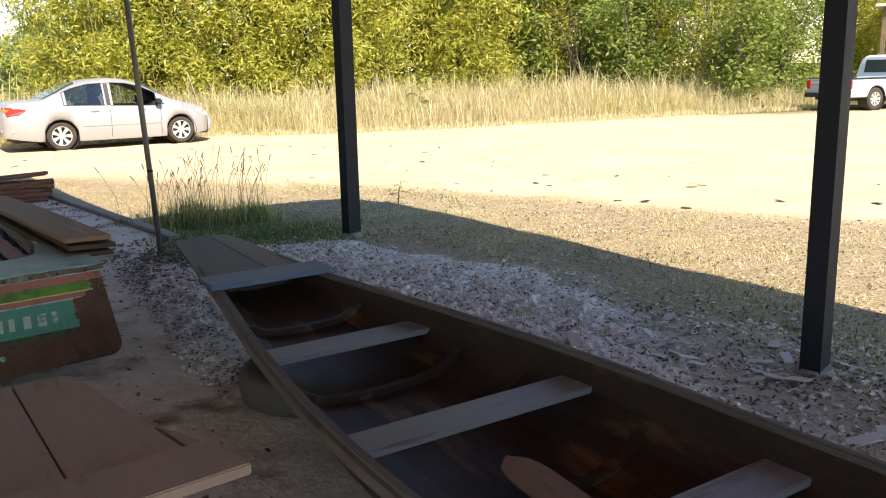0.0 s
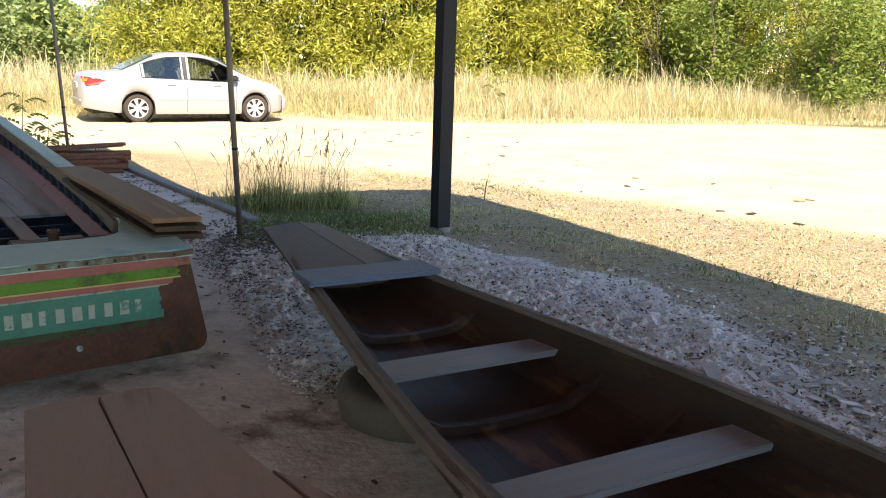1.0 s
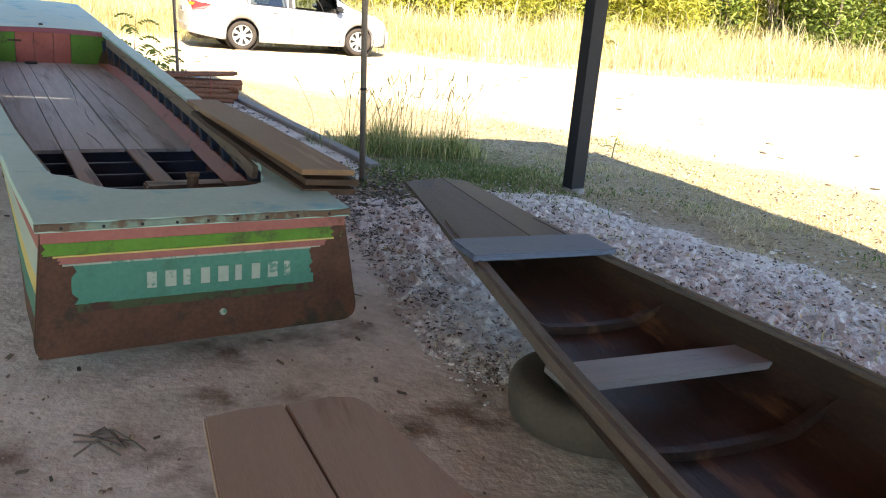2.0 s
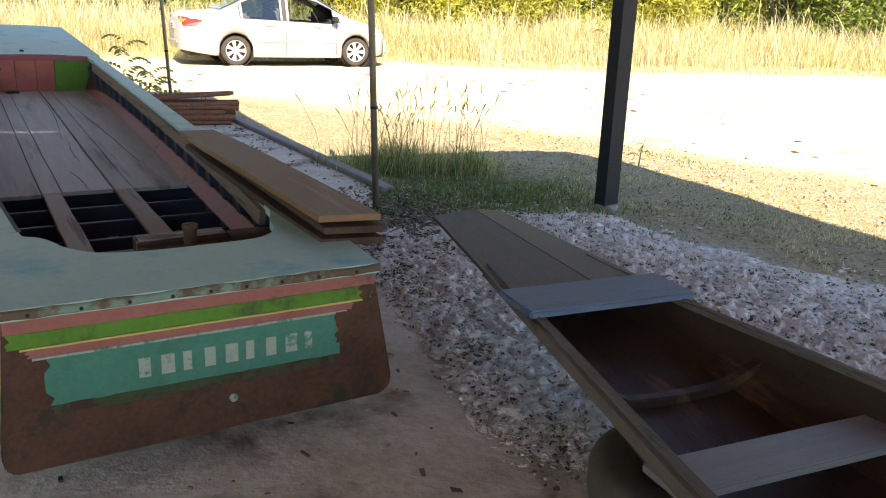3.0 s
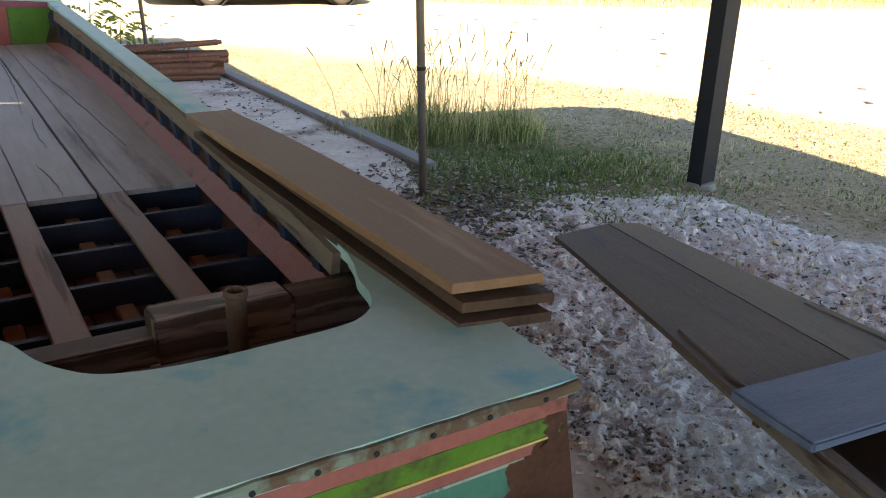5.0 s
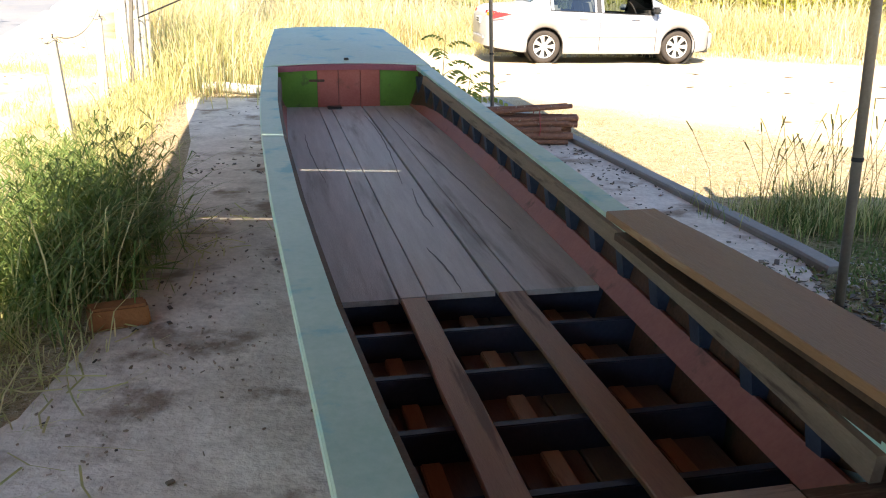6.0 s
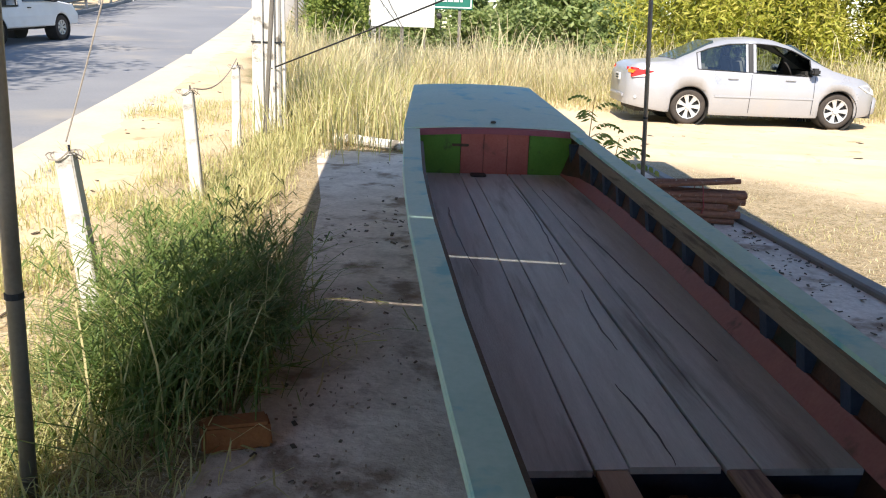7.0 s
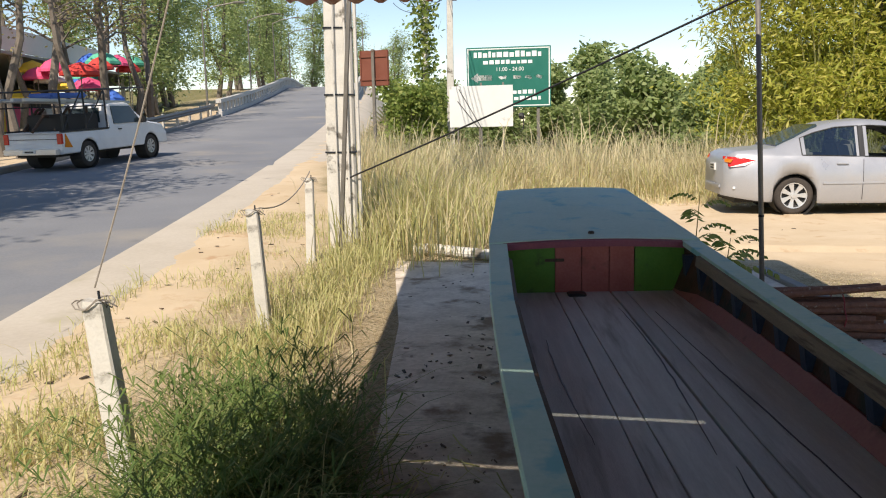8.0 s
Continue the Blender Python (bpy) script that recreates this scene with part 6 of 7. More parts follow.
def clump_stalks():
    """Thin stems with side leaves and seed heads standing out of the clump."""
    v, f = [], []

    def quad(a, b, w0, w1, up):
        k = len(v)
        v.extend([(a[0] - w0 * up[0], a[1] - w0 * up[1], a[2]), (a[0] + w0 * up[0], a[1] + w0 * up[1], a[2]), (b[0] + w1 * up[0], b[1] + w1 * up[1], b[2]), (b[0] - w1 * up[0], b[1] - w1 * up[1], b[2])])
        f.append((k, k + 1, k + 2, k + 3))
    for x, y in scatter(300, big, -2.5, -0.5, 5.3, 8.8):
        h, a, l = rng.uniform(0.4, 0.85), rng.uniform(0, 6.28), rng.uniform(0.1, 0.42)
        p = [(x + math.cos(a) * l * q * q, y + math.sin(a) * l * q * q, h * (q - 0.22 * q * q)) for q in (0, 0.3, 0.6, 0.85, 1.0)]
        up = (-math.sin(a + 0.7), math.cos(a + 0.7))
        for k in range(4):
            quad(p[k], p[k + 1], 0.0022, 0.0018, up)
            for _ in range(2):
                c, m = rng.uniform(0, 6.28), rng.uniform(0.08, 0.2)
                e = p[k + 1]
                mid = (e[0] + math.cos(c) * m * 0.55, e[1] + math.sin(c) * m * 0.55, e[2] + 0.35 * m)
                tip = (e[0] + math.cos(c) * m, e[1] + math.sin(c) * m, e[2] + 0.1 * m)
                side = (-math.sin(c), math.cos(c))
                quad(e, mid, 0.002, 0.0045, side)
                quad(mid, tip, 0.0045, 0.0006, side)
        for _ in range(3):
            c = rng.uniform(0, 6.28)
            quad(p[4], (p[4][0] + 0.05 * math.cos(c), p[4][1] + 0.05 * math.sin(c), p[4][2] + 0.03), 0.0015, 0.003, (-math.sin(c), math.cos(c)))
    tagged(cloud("clump_stalks", v, f, GRASS), "leafy stems and seed heads rising from the green clump", "grass", kind="stuff")


clump_stalks()
# the seeding tuft by the kerb
tuft = lambda x, y: math.exp(-(((x - 3.15) / 0.38) ** 2 + ((y - 7.95) / 0.30) ** 2)) + 0.7 * math.exp(-(((x - 3.75) / 0.25) ** 2 + ((y - 7.75) / 0.25) ** 2))
blades("seed_tuft", scatter(1200, tuft, 2.2, 4.6, 6.8, 9), 0.10, 0.36, 0.007, 0.9, GRASS, "green tuft of coarse grass by the kerb")
blades("seed_tuft", scatter(900, tuft, 2.2, 4.6, 6.8, 9), 0.15, 0.46, 0.006, 0.8, STRAW_GREEN, "dry stalks in the tuft by the kerb")


def seed_stalks():
    v, f = [], []
    for x, y in scatter(70, tuft, 2.4, 4.5, 7.2, 8.7):
        h, a = rng.uniform(0.40, 0.78), rng.uniform(0, 6.28)
        l = rng.uniform(0.05, 0.25)
        p = [(x + math.cos(a) * l * q * q, y + math.sin(a) * l * q * q, h * q) for q in (0, 0.5, 0.9, 1.0)]
        for (ax, ay, az), (bx, by, bz), w in ((p[0], p[1], 0.002), (p[1], p[2], 0.002), (p[2], p[3], 0.005)):
            k = len(v)
            v += [(ax - w, ay, az), (ax + w, ay, az), (bx + w, by, bz), (bx - w, by, bz), (ax, ay - w, az), (ax, ay + w, az), (bx, by + w, bz), (bx, by - w, bz)]
            f += [(k, k + 1, k + 2, k + 3), (k + 4, k + 5, k + 6, k + 7)]
    tagged(cloud("seed_stalks", v, f, DRYLEAF), "thin brown seed stalks above the tuft", "grass", kind="stuff")


seed_stalks()
cover = lambda x, y: max(math.exp(-(((x - 3.45) / 0.8) ** 2 + ((y - 6.45) / 0.85) ** 2)), 0.12 * smooth01(0.0, 0.4, noise.noise((x * 0.9, y * 0.9, 0.7))) * smooth01(3.8, 4.6, x))
blades("ground_cover", scatter(5000, cover, 2.2, 6.2, 0.5, 8.5), 0.02, 0.075, 0.011, 1.1, GRASS, "low creeping green weeds around the post")
verge = lambda x, y: (1 - zones(x, y)[0]) * (0.35 + 0.65 * smooth01(4.2, 5.4, x)) * (1 if slab_depth(x, y) < -0.05 else 0)
blades("verge_grass", scatter(26000, verge, 2.0, 10.5, -0.5, 13.5, 1.3), 0.015, 0.065, 0.006, 1.2, STRAW, "short dry grass on the sandy verge")
blades("verge_grass", scatter(6000, verge, 2.0, 9.5, 0, 13.5, 0.8), 0.02, 0.08, 0.007, 1.0, STRAW_GREEN, "short half-green grass on the sandy verge")


def litter(name, n, inside, box_, s0, s1, material, label, lift=0.0, flat=0.35):
    """Small flat chips, bark bits and leaves lying about."""
    v, f = [], []
    for x, y in scatter(n, inside, *box_):
        a, l, w, h = rng.uniform(0, 6.28), rng.uniform(s0, s1), rng.uniform(0.25, 0.8), rng.uniform(0.003, 0.008)
        c, s = math.cos(a), math.sin(a)
        z = max(ground_z(x, y), 0.0 if slab_depth(x, y) > 0 else -1) + lift
        tilt = rng.uniform(-flat, flat) * l
        k = len(v)
        for dz in (0, h):
            for p, q, r in ((-0.5, -0.5, rng.uniform(0.8, 1.1)), (0.5, -0.4, 1), (0.55, 0.5, rng.uniform(0.7, 1)), (-0.5, 0.45, 1)):
                v.append((x + (c * p * l - s * q * l * w) * r, y + (s * p * l + c * q * l * w) * r, z + dz + 0.004 + tilt * p + abs(tilt) * 0.4))
        f += [(k, k + 3, k + 2, k + 1), (k + 4, k + 5, k + 6, k + 7), (k, k + 1, k + 5, k + 4), (k + 1, k + 2, k + 6, k + 5), (k + 2, k + 3, k + 7, k + 6), (k + 3, k, k + 4, k + 7)]
    return tagged(cloud(name, v, f, material), label, "litter", kind="stuff")


CHIP = leaf_mat("pale_chips", (0.36, 0.33, 0.29), (0.50, 0.47, 0.43), (0.66, 0.64, 0.60), 0.0)
DARKBIT = leaf_mat("dark_leaf_litter", (0.045, 0.033, 0.022), (0.09, 0.065, 0.042), (0.15, 0.105, 0.065), 0.0)
right_of_canoe = lambda x, y: smooth01(0.55, 0.8, x - 2.62 + 0.07 * y) * smooth01(5.8, 4.6, x + 0.3 * (y - 2)) if y < 4.2 else smooth01(4.6, 3.6, x) * smooth01(6.0, 4.8, y)
litter("pale_chips", 3200, right_of_canoe, (2.2, 6.2, -1.5, 6.2), 0.008, 0.04, CHIP, "pale stone and wood chips scattered on the sand")
litter("slate_chips", 50, lambda x, y: math.exp(-(((x - 4.25) / 0.5) ** 2 + ((y - 1.8) / 0.8) ** 2)), (3.0, 5.8, -0.5, 4.0), 0.06, 0.14, CHIP, "larger flat pale stone chips by the post")
litter("leaf_litter", 4200, lambda x, y: max(0.6 * right_of_canoe(x, y), math.exp(-(((x - 4.8) / 0.7) ** 2 + ((y - 0.9) / 1.1) ** 2))), (2.2, 6.2, -1.5, 6.2), 0.006, 0.026, DARKBIT, "dark dry leaves and bark bits on the sand", flat=0.6)
gap = lambda x, y: smooth01(0.25, 0.0, abs(x - 2.22)) * smooth01(2.4, 3.0, y) * smooth01(6.3, 5.5, y)
litter("pale_chips", 1100, gap, (1.7, 2.9, 2.3, 7.2), 0.006, 0.024, CHIP, "pale chips and gravel between the boats")
litter("leaf_litter", 1400, gap, (1.7, 2.9, 2.3, 7.2), 0.005, 0.020, DARKBIT, "dark bits between the boats")


def clods(name, n, inside, box_, r0, r1, label):
    """Trodden sand in small uneven lumps."""
    v, f = [], []
    for x, y in scatter(n, inside, *box_):
        r, a = rng.uniform(r0, r1), rng.uniform(0, 6.28)
        z, k, m = ground_z(x, y), len(v), 6
        if slab_depth(x, y) > 0:
            z = max(z, -0.004)
        for i in range(m):
            q = r * rng.uniform(0.7, 1.3)
            v.append((x + q * math.cos(a + i * 1.047), y + q * 0.8 * math.sin(a + i * 1.047), z - 0.006))
        for i in range(m):
            q = r * rng.uniform(0.35, 0.7)
            v.append((x + q * math.cos(a + i * 1.047), y + q * math.sin(a + i * 1.047), z + r * rng.uniform(0.3, 0.6)))
        f += [(k + i, k + (i + 1) % m, k + m + (i + 1) % m, k + m + i) for i in range(m)] + [tuple(k + m + i for i in range(m))]
    return tagged(cloud(name, v, f, CLOD), label, "sand", kind="stuff")


CLOD = leaf_mat("pale_sand_lumps", (0.52, 0.47, 0.40), (0.68, 0.63, 0.56), (0.82, 0.77, 0.70), 0.0)
clods("sand_lumps", 1500, gap, (1.7, 2.9, 2.3, 7.2), 0.006, 0.024, "trodden lumpy white sand between the boats")
clods("sand_lumps", 2600, lambda x, y: right_of_canoe(x, y) * (1 - 0.8 * math.exp(-((x - 4.9) / 0.9) ** 2 - ((y - 0.7) / 1.4) ** 2)), (2.2, 6.2, -1.0, 6.2), 0.006, 0.026, "trodden lumpy white sand beside the canoe")


def sand_bed():
    """The trodden sand: one uneven sheet full of small lumps and dents."""
    step, x0, y0, nx, ny = 0.016, 1.85, -0.9, 200, 475
    v, f = [], []
    for j in range(ny):
        for i in range(nx):
            x, y = x0 + i * step, y0 + j * step
            d = slab_depth(x, y)
            m = max(zones(x, y)[2] if d < 0 else 0, gap(x, y)) * (1 - math.exp(-((x - 4.9) / 1.0) ** 2 - ((y - 0.6) / 1.7) ** 2)) * smooth01(0.18, 0.0, d + 0.08 * noise.noise((x * 5, y * 5, 1)))
            rough = 0.022 * noise.noise((x * 6, y * 6, 3)) - 0.05 * abs(noise.noise((x * 11, y * 11, 8))) + 0.030 * abs(noise.noise((x * 19, y * 19, 2))) + 0.018 * noise.noise((x * 32, y * 32, 5)) + 0.008
            v.append((x, y, max(ground_z(x, y), -0.004 if d > 0 else -1) - 0.03 + 0.034 * smooth01(0.05, 0.5, m) + rough * smooth01(0.2, 0.8, m)))
    f = [(j * nx + i, j * nx + i + 1, (j + 1) * nx + i + 1, (j + 1) * nx + i) for j in range(ny - 1) for i in range(nx - 1)]
    ob = cloud("sand_bed", v, f, SAND_BED)
    ob.data.polygons.foreach_set("use_smooth", [True] * len(f))
    tagged(ob, "trodden lumpy white sand full of footprints beside the canoe", "sand", kind="stuff")


SAND_BED = surf("trodden_white_sand", (0.66, 0.615, 0.55), (0.86, 0.82, 0.755), 7, 60, 0.95, 0.9, c3=(0.17, 0.14, 0.11), patch=34, patch_at=0.58, soft=0.06, dist=0.02)
sand_bed()
on_verge = lambda x, y: verge(x, y) * smooth01(4.0, 5.2, x + 0.12 * (y - 3))
litter("verge_chips", 2600, on_verge, (2.6, 10.5, -0.5, 13.5), 0.006, 0.026, CHIP, "pale gravel and chips on the sunny verge")
litter("verge_litter", 1800, on_verge, (2.6, 10.5, -0.5, 13.5), 0.006, 0.022, DARKBIT, "dry leaf bits on the sunny verge", flat=0.6)
DIRT = leaf_mat("brown_dirt_crumbs", (0.16, 0.115, 0.08), (0.26, 0.19, 0.135), (0.36, 0.28, 0.21), 0.0)
on_slab = lambda x, y: (0.25 + 0.75 * smooth01(0.0, 0.35, noise.noise((x * 1.6, y * 1.6, 4.0)))) * (math.exp(-((x + 0.65) / 0.45) ** 2) if y > 3 else 0.45) if slab_depth(x, y) > 0.05 else 0
litter("dirt_crumbs", 1100, on_slab, (-1.5, 2.0, 0.8, 8.0), 0.004, 0.018, DIRT, "brown dirt crumbs trodden onto the slab", flat=0.5)
gravel_right = lambda x, y: math.exp(-(((x - 2.65) / 0.4) ** 2 + ((y - 5.9) / 0.7) ** 2))
litter("pale_chips", 700, lambda x, y: math.exp(-(((x - 3.1) / 0.55) ** 2 + ((y - 6.25) / 0.6) ** 2)), (1.9, 4.6, 4.6, 8), 0.006, 0.028, CHIP, "grey gravel among the low weeds")
litter("leaf_litter", 1000, gravel_right, (1.8, 4, 4, 7.5), 0.012, 0.045, DARKBIT, "dark gravel bits beside the pipe pole")
litter("slab_litter", 480, lambda x, y: (0.12 if slab_depth(x, y) > 0.1 else 0) + 0.9 * math.exp(-(((x + 1.05) / 0.35) ** 2 + ((y - 9.6) / 0.6) ** 2)), (-1.9, 2.5, 0.6, 13), 0.01, 0.04, DARKBIT, "small dark bits and seed husks on the slab")
litter("slab_litter", 130, lambda x, y: math.exp(-(((x - 2.05) / 0.4) ** 2 + ((y - 9.2) / 1.6) ** 2)) if slab_depth(x, y) > 0.05 else 0, (1.0, 2.6, 6.5, 13), 0.01, 0.035, DARKBIT, "dark bits on the slab by the kerb")
litter("track_twigs", 60, lambda x, y: zones(x, y)[0] * (0.25 + math.exp(-((y - lerp([(4, 11.5), (9, 4.0)], x)) ** 2))), (1, 11, 2, 17), 0.03, 0.14, DARKBIT, "scattered twigs on the pale track", flat=0.1)
litter("shoulder_stones", 60, lambda x, y: 1 if -3 < road_su(x, y)[1] < -0.3 else 0, (-9, -2.5, 6, 20), 0.02, 0.07, DARKBIT, "scraps on the dirt shoulder of the road", flat=0.2)
cut = lambda x, y: math.exp(-(((x + 0.78) / 0.22) ** 2 + ((y - 7.3) / 0.6) ** 2)) + 0.4 * math.exp(-(((x + 0.9) / 0.3) ** 2 + ((y - 5.3) / 0.6) ** 2))


def fallen_blades():
    v, f = [], []
    for x, y in scatter(110, cut, -1.6, -0.2, 4.4, 8.8):
        a, l, z = rng.uniform(0, 6.28), rng.uniform(0.1, 0.35), 0.006 + rng.uniform(0, 0.02)
        b = a + rng.uniform(-0.6, 0.6)
        p = [(x, y), (x + math.cos(a) * l / 2, y + math.sin(a) * l / 2), (x + math.cos(a) * l / 2 + math.cos(b) * l / 2, y + math.sin(a) * l / 2 + math.sin(b) * l / 2)]
        k, w = len(v), 0.004
        for (q, r) in p:
            v += [(q - w * math.sin(a), r + w * math.cos(a), z), (q + w * math.sin(a), r - w * math.cos(a), z + 0.003)]
        f += [(k, k + 1, k + 3, k + 2), (k + 2, k + 3, k + 5, k + 4)]
    tagged(cloud("fallen_blades", v, f, STRAW_GREEN), "loose grass blades lying on the slab", "grass", kind="stuff")


fallen_blades()


def leaf_mesh(c, l0, l1, ratio, droop):
    """Rhombic leaves at the places c; droop pulls their tips down."""
    n = len(c)
    d = rng.normal(size=(n, 3))
    d[:, 2] = d[:, 2] * 0.6 - droop
    d /= np.linalg.norm(d, axis=1)[:, None]
    r = rng.normal(size=(n, 3))
    u = np.cross(d, r)
    u /= np.linalg.norm(u, axis=1)[:, None]
    l = rng.uniform(l0, l1, n)[:, None]
    v = np.stack([c, c + d * l * 0.45 + u * l * ratio / 2, c + d * l, c + d * l * 0.45 - u * l * ratio / 2], 1).reshape(-1, 3)
    return v.tolist(), [(4 * i, 4 * i + 1, 4 * i + 2, 4 * i + 3) for i in range(n)]


def make_tree(name, label, m, h, spread, clear, limbs, leaves, l0, l1, ratio, droop, leafmat, trunk_r, stems=1, barkmat=None, cl=0.5, flatten=1.0, category="tree", group=""):
    """A tree or bush: tapered stems, limbs and a crown of leaves in uneven clumps."""
    t = thing(name, m, label, category, group)
    bm, tips = bmesh.new(), []
    for s in range(stems):
        a = rng.uniform(0, 6.28)
        off = Vector((math.cos(a), math.sin(a), 0)) * (0.0 if stems == 1 else rng.uniform(0.1, 0.35) * spread)
        hh = h * rng.uniform(0.75, 1.0) if stems > 1 else h * 0.93
        lean = Vector((math.cos(a), math.sin(a), 0)) * (rng.uniform(0.1, 0.6) * spread if stems > 1 else 0.06 * h)
        pts = [off + lean * (q * q) + Vector((0.05 * h * noise.noise((q * 3, s, 1)), 0.05 * h * noise.noise((q * 3, s, 9)), q * hh)) for q in (0, 0.2, 0.4, 0.6, 0.8, 1.0)]
        tube(pts, [trunk_r * (1 - 0.8 * q) for q in (0, 0.2, 0.4, 0.6, 0.8, 1.0)], 7, bm)
        for k in range(max(limbs // stems, 2)):
            f = clear + (1 - clear) * (k + rng.uniform(0, 1)) / max(limbs // stems, 2)
            i = min(int(f * 5), 4)
            p = pts[i].lerp(pts[i + 1], f * 5 - i)
            b = rng.uniform(0, 6.28)
            reach = spread * rng.uniform(0.35, 1.0) * (1.0 - 0.55 * max(f - 0.5, 0) * 2 * (stems == 1)) * (0.45 if stems > 1 else 1)
            q = p + Vector((math.cos(b) * reach, math.sin(b) * reach, reach * rng.uniform(0.05, 0.6) * flatten))
            mid = p.lerp(q, 0.5) + Vector((0, 0, 0.12 * reach))
            tube([p, mid, q], [trunk_r * 0.35 * (1.2 - f), trunk_r * 0.22, trunk_r * 0.08], 5, bm)
            tips += [q, mid, p.lerp(q, 0.8) + Vector(rng.normal(size=3) * 0.25 * reach)]
        tips.append(pts[-1])
    part("trunk", bm, barkmat or BARK, t)
    tips = np.array([tuple(p) for p in tips])
    who = rng.integers(0, len(tips), leaves)
    size = rng.uniform(0.55, 1.25, len(tips))[who][:, None]
    c = tips[who] + rng.normal(size=(leaves, 3)) * np.array([cl, cl, cl * 0.75]) * size * spread * 0.4
    c[:, 2] = np.maximum(c[:, 2], 0.1)
    v, f = leaf_mesh(c, l0, l1, ratio, droop)
    cloud("crown", v, f, leafmat, t)
    return t


def rot(x, y, a, z=None):
    return pose(x, y, ground_z(x, y) if z is None else z, 0, 0, a)


b1 = make_tree("bamboo_clump", "tall arching yellow-green bamboo clump behind the grass", rot(9.5, 27, 0), 8.0, 2.4, 0.04, 72, 13000, 0.13, 0.30, 0.24, 0.55, BAMBOO, 0.03, 12, CULM, 0.42, category="bamboo", group="bamboo thicket")
b2 = make_tree("bamboo_clump", "tall arching yellow-green bamboo clump behind the grass", rot(5.2, 26.6, 0), 7.2, 2.3, 0.04, 66, 13000, 0.13, 0.28, 0.24, 0.55, BAMBOO, 0.03, 11, CULM, 0.42, category="bamboo", group="bamboo thicket")
b3 = make_tree("green_bush_tree", "dense dark green leafy tree in the thicket", rot(12.6, 28.0, 0), 6.5, 2.3, 0.08, 30, 8500, 0.14, 0.28, 0.5, 0.25, BROAD, 0.12, 4, BARK, 0.42, category="tree", group="thicket trees")
for k, (x, y) in enumerate([(7.3, 27.6), (11.6, 26.2), (14.2, 26.8), (17.0, 27.6), (19.8, 28.6), (4.0, 28.6), (8.4, 30.5), (12.0, 31), (16, 31), (20.5, 32), (24, 31), (28, 29), (31, 26), (33, 22), (22, 27.4), (25, 29), (18.4, 26.3), (26.5, 24), (29, 22.5), (32, 20.5), (36, 19), (37, 23)]):
    copy_thing((b1, b2)[k % 2], rot(x, y, 67 * k))
for k, (x, y) in enumerate([(6.3, 29.3), (10.3, 29.5), (18.3, 29.6), (22.4, 29.8), (26.5, 27.0), (30, 31), (34, 27), (15.2, 29.2), (20.8, 27.2), (24.2, 26.0)]):
    copy_thing(b3, rot(x, y, 101 * k))
s1 = make_tree("round_shrub", "big rounded green shrub at the end of the grass", rot(24.6, 19.6, 20), 4.4, 2.7, 0.0, 34, 9000, 0.12, 0.24, 0.4, 0.15, BROAD, 0.07, 7, BARK, 0.42, category="shrub", group="shrubs")
copy_thing(s1, rot(27.4, 20.6, 140))
copy_thing(s1, rot(22.6, 23.0, 250))
make_tree("bare_bush", "dry bare twiggy bush among green trees", rot(22.2, 25.0, 0), 4.2, 2.0, 0.05, 60, 700, 0.08, 0.16, 0.35, 0.2, DRYLEAF, 0.04, 8, BARK, 0.5, category="shrub")
f1 = make_tree("far_tree", "rounded mid-green tree in the distance", rot(2.5, 47, 0), 4.5, 2.2, 0.1, 24, 6500, 0.25, 0.5, 0.5, 0.2, FARLEAF, 0.16, 2, BARK, 0.45, group="distant trees")
f2 = make_tree("far_tree", "rounded mid-green tree in the distance", rot(-1.5, 52, 0), 5.6, 1.8, 0.15, 20, 5000, 0.25, 0.5, 0.5, 0.2, FARLEAF, 0.16, 1, BARK, 0.45, group="distant trees")
for k, (x, y) in enumerate([(0.2, 46), (4.6, 44), (6.8, 42), (-4, 50), (-7.2, 52), (8.8, 45), (5, 53), (1, 56), (10, 50), (13, 46), (17, 46), (22, 44), (28, 42), (35, 40), (-9.5, 48), (-10.5, 56), (42, 36), (46, 28), (48, 20), (52, 10), (50, 0), (-3.2, 44), (-6.0, 46.5), (-8.0, 60), (-4, 62), (0, 64), (4.5, 63), (9, 60), (14, 58), (-12.5, 64), (-11.5, 72), (-15, 80), (-16, 90), (-20, 100), (-26, 104), (-32, 104), (3.4, 41), (-1.2, 42.5), (7, 38), (11, 40)]):
    copy_thing((f1, f2)[k % 2], rot(x, y, 77 * k) @ Matrix.Scale(0.72 + 0.10 * math.sin(k * 2.7), 4))
# growth beside the bridge approach
g1 = make_tree("roadside_bush", "bright green creeper-covered bush beside the bridge road", rot(-7.3, 33.4, 0), 2.7, 1.4, 0.0, 22, 6500, 0.1, 0.2, 0.7, 0.1, BROAD, 0.05, 4, BARK, 0.5, category="shrub", group="roadside bushes")
for k, (x, y) in enumerate([(-8.0, 36.8), (-8.9, 42), (-9.8, 46), (-11.0, 51), road_xy(30, -4.6), road_xy(38, -4.2), road_xy(46, -4.4), road_xy(54, -4.6), road_xy(62, -4.6)]):
    copy_thing(g1, rot(x, y, 90 * k))
utility_pole(-6.9, 38.5, 9.0, 0.16, False, "grey concrete utility pole hung with cables and creeper")
utility_pole(-8.5, 41.0, 9.0, 0.15, False, "concrete utility pole covered with green creeper")
c = np.array([(-8.5 + rng.normal() * 0.28, 41.0 + rng.normal() * 0.28, 1.0 + rng.uniform(0, 6.0)) for _ in range(1400)])
v, f = leaf_mesh(c, 0.15, 0.3, 0.7, 0.3)
tagged(cloud("pole_creeper", v, f, BROAD), "green creeper climbing the utility pole", "creeper", kind="stuff")
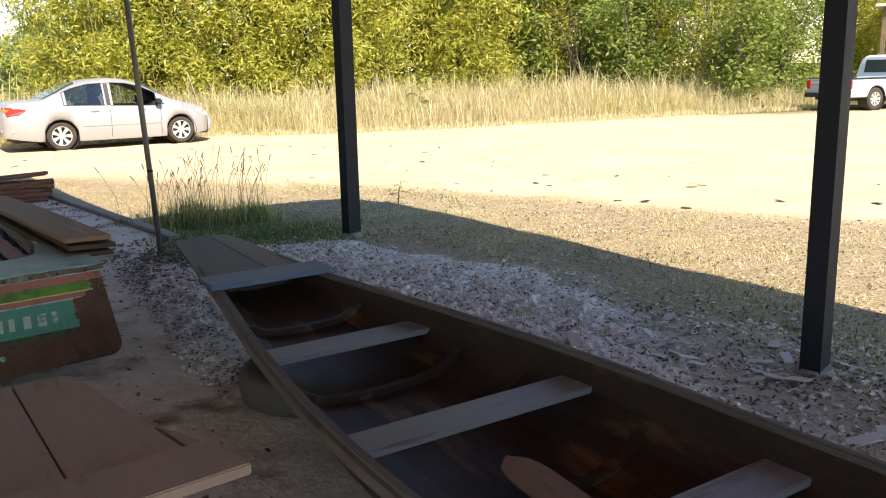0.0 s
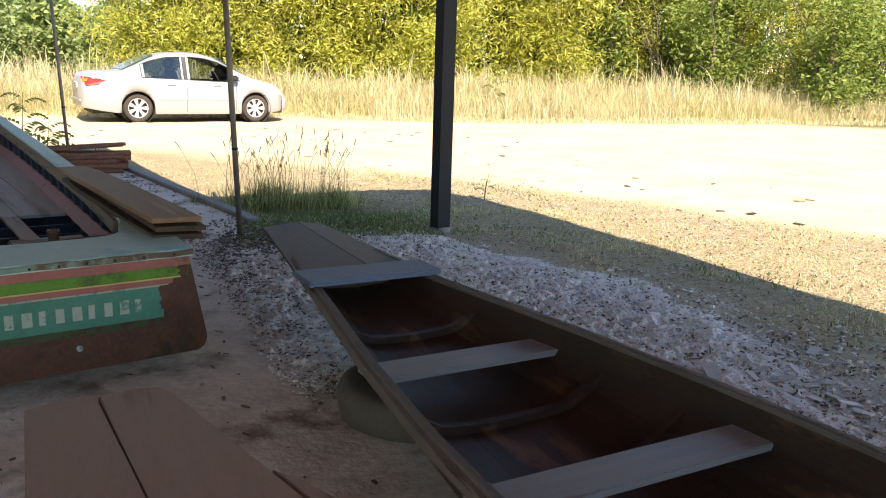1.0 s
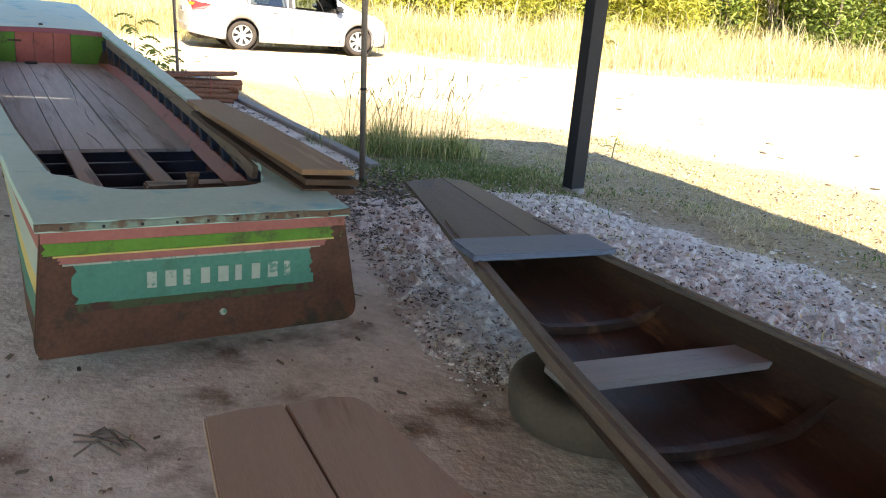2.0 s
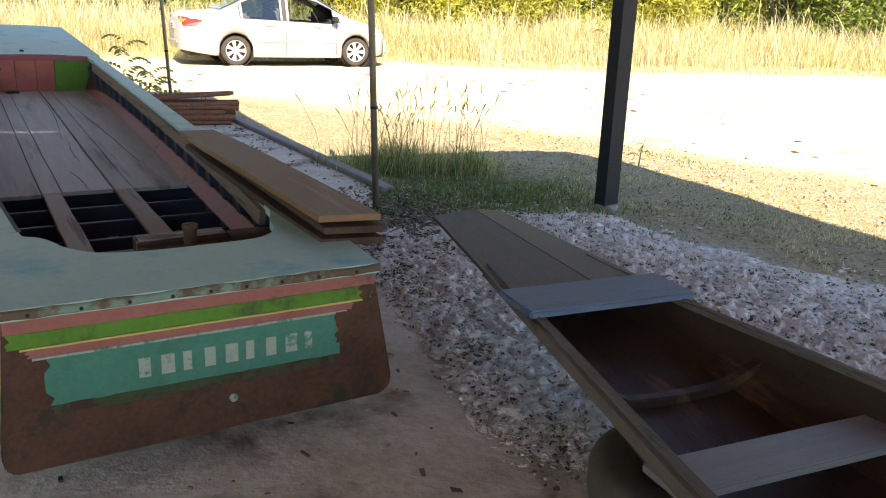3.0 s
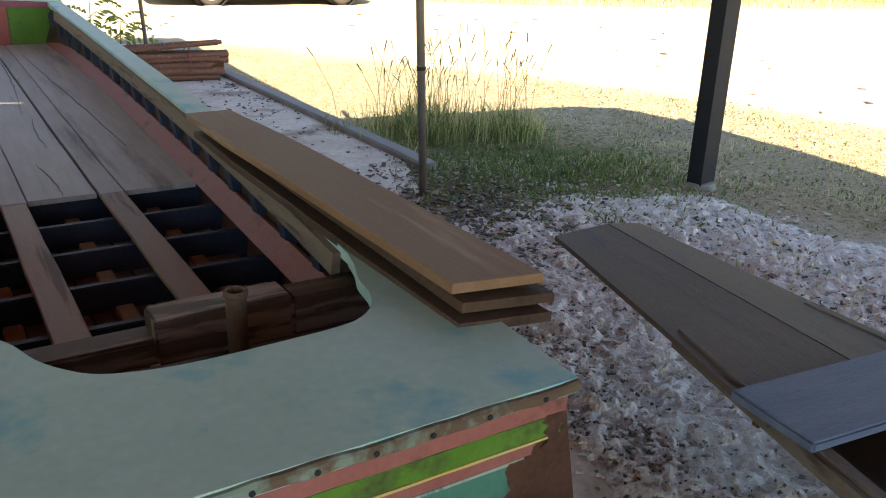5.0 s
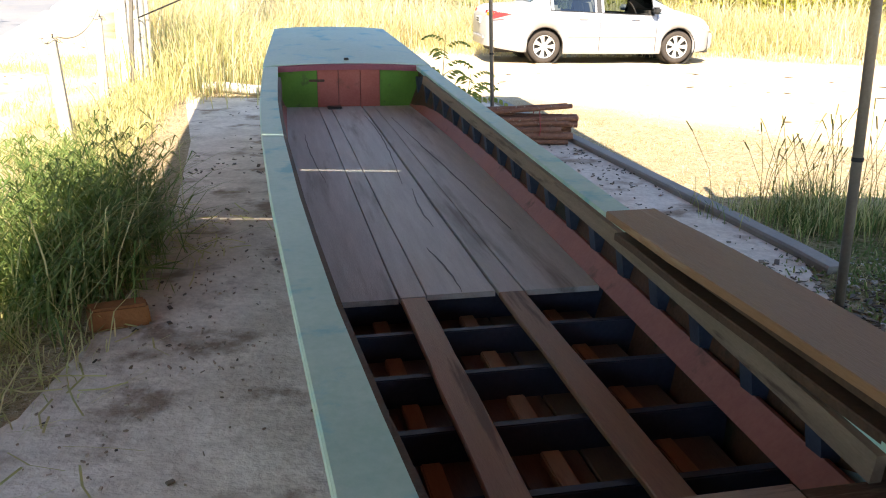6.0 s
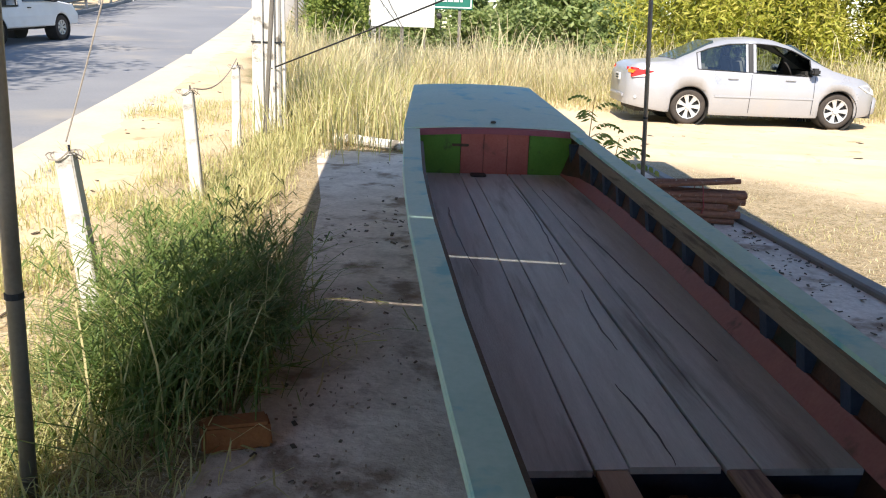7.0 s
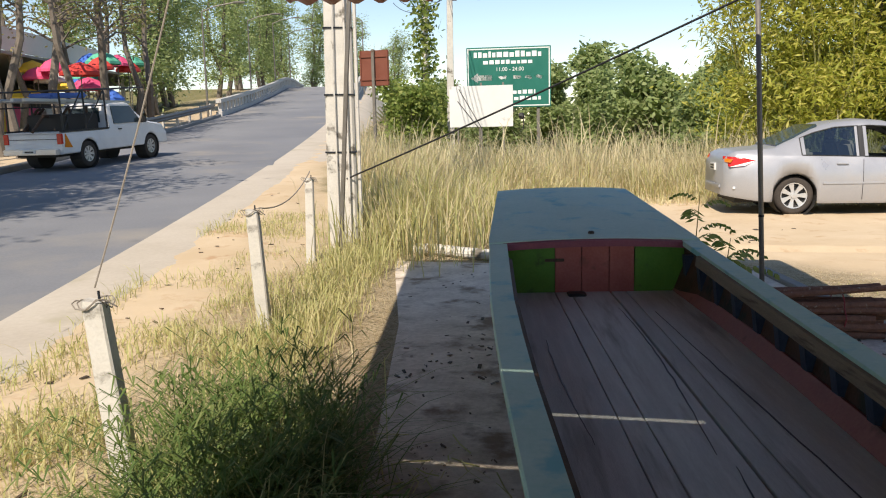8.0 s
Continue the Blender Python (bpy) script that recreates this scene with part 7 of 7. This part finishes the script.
for k in range(6):
    cable("power_cable", (-6.9, 38.5, 8.6 - 0.35 * k), (-3.42 - 0.05 * k, 14.2, 7.6 - 0.3 * k), 0.6 + 0.15 * k, 0.012, WIRE, "black overhead cable between the utility poles")
    cable("power_cable", (-6.9, 38.5, 8.6 - 0.35 * k), (-14 - 0.3 * k, 62, 11.5 - 0.3 * k), 0.7, 0.02, WIRE, "black overhead cable towards the bridge")
# trees across the road
r1 = make_tree("roadside_tree", "tall thin roadside tree with sparse dry leaves", rot(*road_xy(21, 9.3), 0), 10.0, 2.2, 0.45, 18, 450, 0.12, 0.25, 0.45, 0.3, DRYLEAF, 0.17, 1, BARK, 0.5, group="roadside trees")
r2 = make_tree("roadside_tree", "tall thin roadside tree with sparse dry leaves", rot(*road_xy(27, 9.6), 0), 11.0, 2.4, 0.35, 20, 650, 0.12, 0.25, 0.45, 0.3, DRYLEAF, 0.2, 1, BARK, 0.5, group="roadside trees")
# the last three stand out of view and cast tree shade on the road
for k, (s, u) in enumerate([(17.5, 9.6), (23.5, 10.6), (25, 8.6), (31, 9.2), (34, 10.2), (37, 9.0), (30, 12.5), (28.5, 8.4), (20, 8.3), (22.5, 12.5), (33, 8.5), (35.5, 12.5), (10.5, 7.7), (2, 7.6), (6.5, 7.6)]):
    copy_thing((r1, r2)[k % 2], rot(*road_xy(s, u), 83 * k))
e1 = make_tree("tall_green_tree", "tall feathery green tree beside the road", rot(*road_xy(46, 12), 0), 14.0, 3.6, 0.12, 40, 9000, 0.2, 0.4, 0.35, 0.5, FARLEAF, 0.22, 2, BARK, 0.45, group="bridge trees")
# the last five are unseen, placed so their crowns shade the road
for k, (s, u) in enumerate([(54, 13), (64, 10.5), (74, 10.5), (84, 11), (92, 9.5), (50, 17), (102, 7), (112, 2), (108, 12), (122, -3), (-9, 8.4), (-4, 7.9), (0, 8.6), (4, 7.8), (8.5, 8.2)]):
    copy_thing(e1, rot(*road_xy(s, u), 120 * k))
for k, (s, u) in enumerate([(38, 20), (30, 26), (46, 24), (24, 30), (16, 28)]):
    copy_thing(f1, rot(*road_xy(s, u), 50 * k))


def leafy_weed(x, y, h, n, leaf, label, lift=0.0):
    t = thing("weed", pose(x, y, ground_z(x, y) + lift), label, "weed")
    bm = tube([(0, 0, -0.02), (0.02, 0.01, h * 0.5), (0.05, 0.0, h)], [0.008, 0.006, 0.003], 5)
    part("stem", bm, DRYLEAF, t)
    for k in range(n):
        f = 0.25 + 0.75 * k / n
        a = k * 2.4
        L_ = leaf * (1.2 - 0.6 * f)
        v, fc = [], []
        d, e = Vector((math.cos(a), math.sin(a), 0)), Vector((-math.sin(a), math.cos(a), 0))
        o = Vector((0.05 * f, 0, h * f))
        for i in range(7):
            q = (i + 1) / 7
            p = o + d * L_ * q + Vector((0, 0, L_ * (0.9 * q - 0.8 * q * q)))
            for sg in (-1, 1):
                b = len(v)
                tip = p + e * sg * L_ * 0.30 * (1.15 - 0.6 * q) + d * L_ * 0.08 - Vector((0, 0, 0.13 * L_))
                w = d * L_ * 0.045 + Vector((0, 0, L_ * 0.035))
                v += [tuple(p), tuple(p.lerp(tip, 0.5) + w), tuple(tip), tuple(p.lerp(tip, 0.5) - w)]
                fc.append((b, b + 1, b + 2, b + 3))
        cloud("leaf", v, fc, BROAD, t)
    return t


leafy_weed(0.70, 12.2, 0.95, 10, 0.4, "tall weed with feathered leaves beside the pole")
def clump_leaves():
    xy = scatter(3000, big, -2.3, -0.6, 5.6, 8.5)
    c = np.column_stack([xy, rng.uniform(0.03, 0.42, len(xy)) * np.array([0.5 + 0.6 * big(x, y) for x, y in xy])])
    v, f = leaf_mesh(c, 0.10, 0.28, 0.055, 0.25)
    tagged(cloud("clump_leaves", v, f, GRASS), "tangled drooping leaves in the green grass clump", "grass", kind="stuff")


clump_leaves()
leafy_weed(1.0, 12.35, 0.5, 9, 0.42, "low weed with feathered leaves beside the pole")
leafy_weed(5.42, 7.4, 0.3, 6, 0.12, "small upright weed on the verge")
leafy_weed(12.5, 20.5, 1.5, 10, 0.5, "leafy green weed in the dry grass")
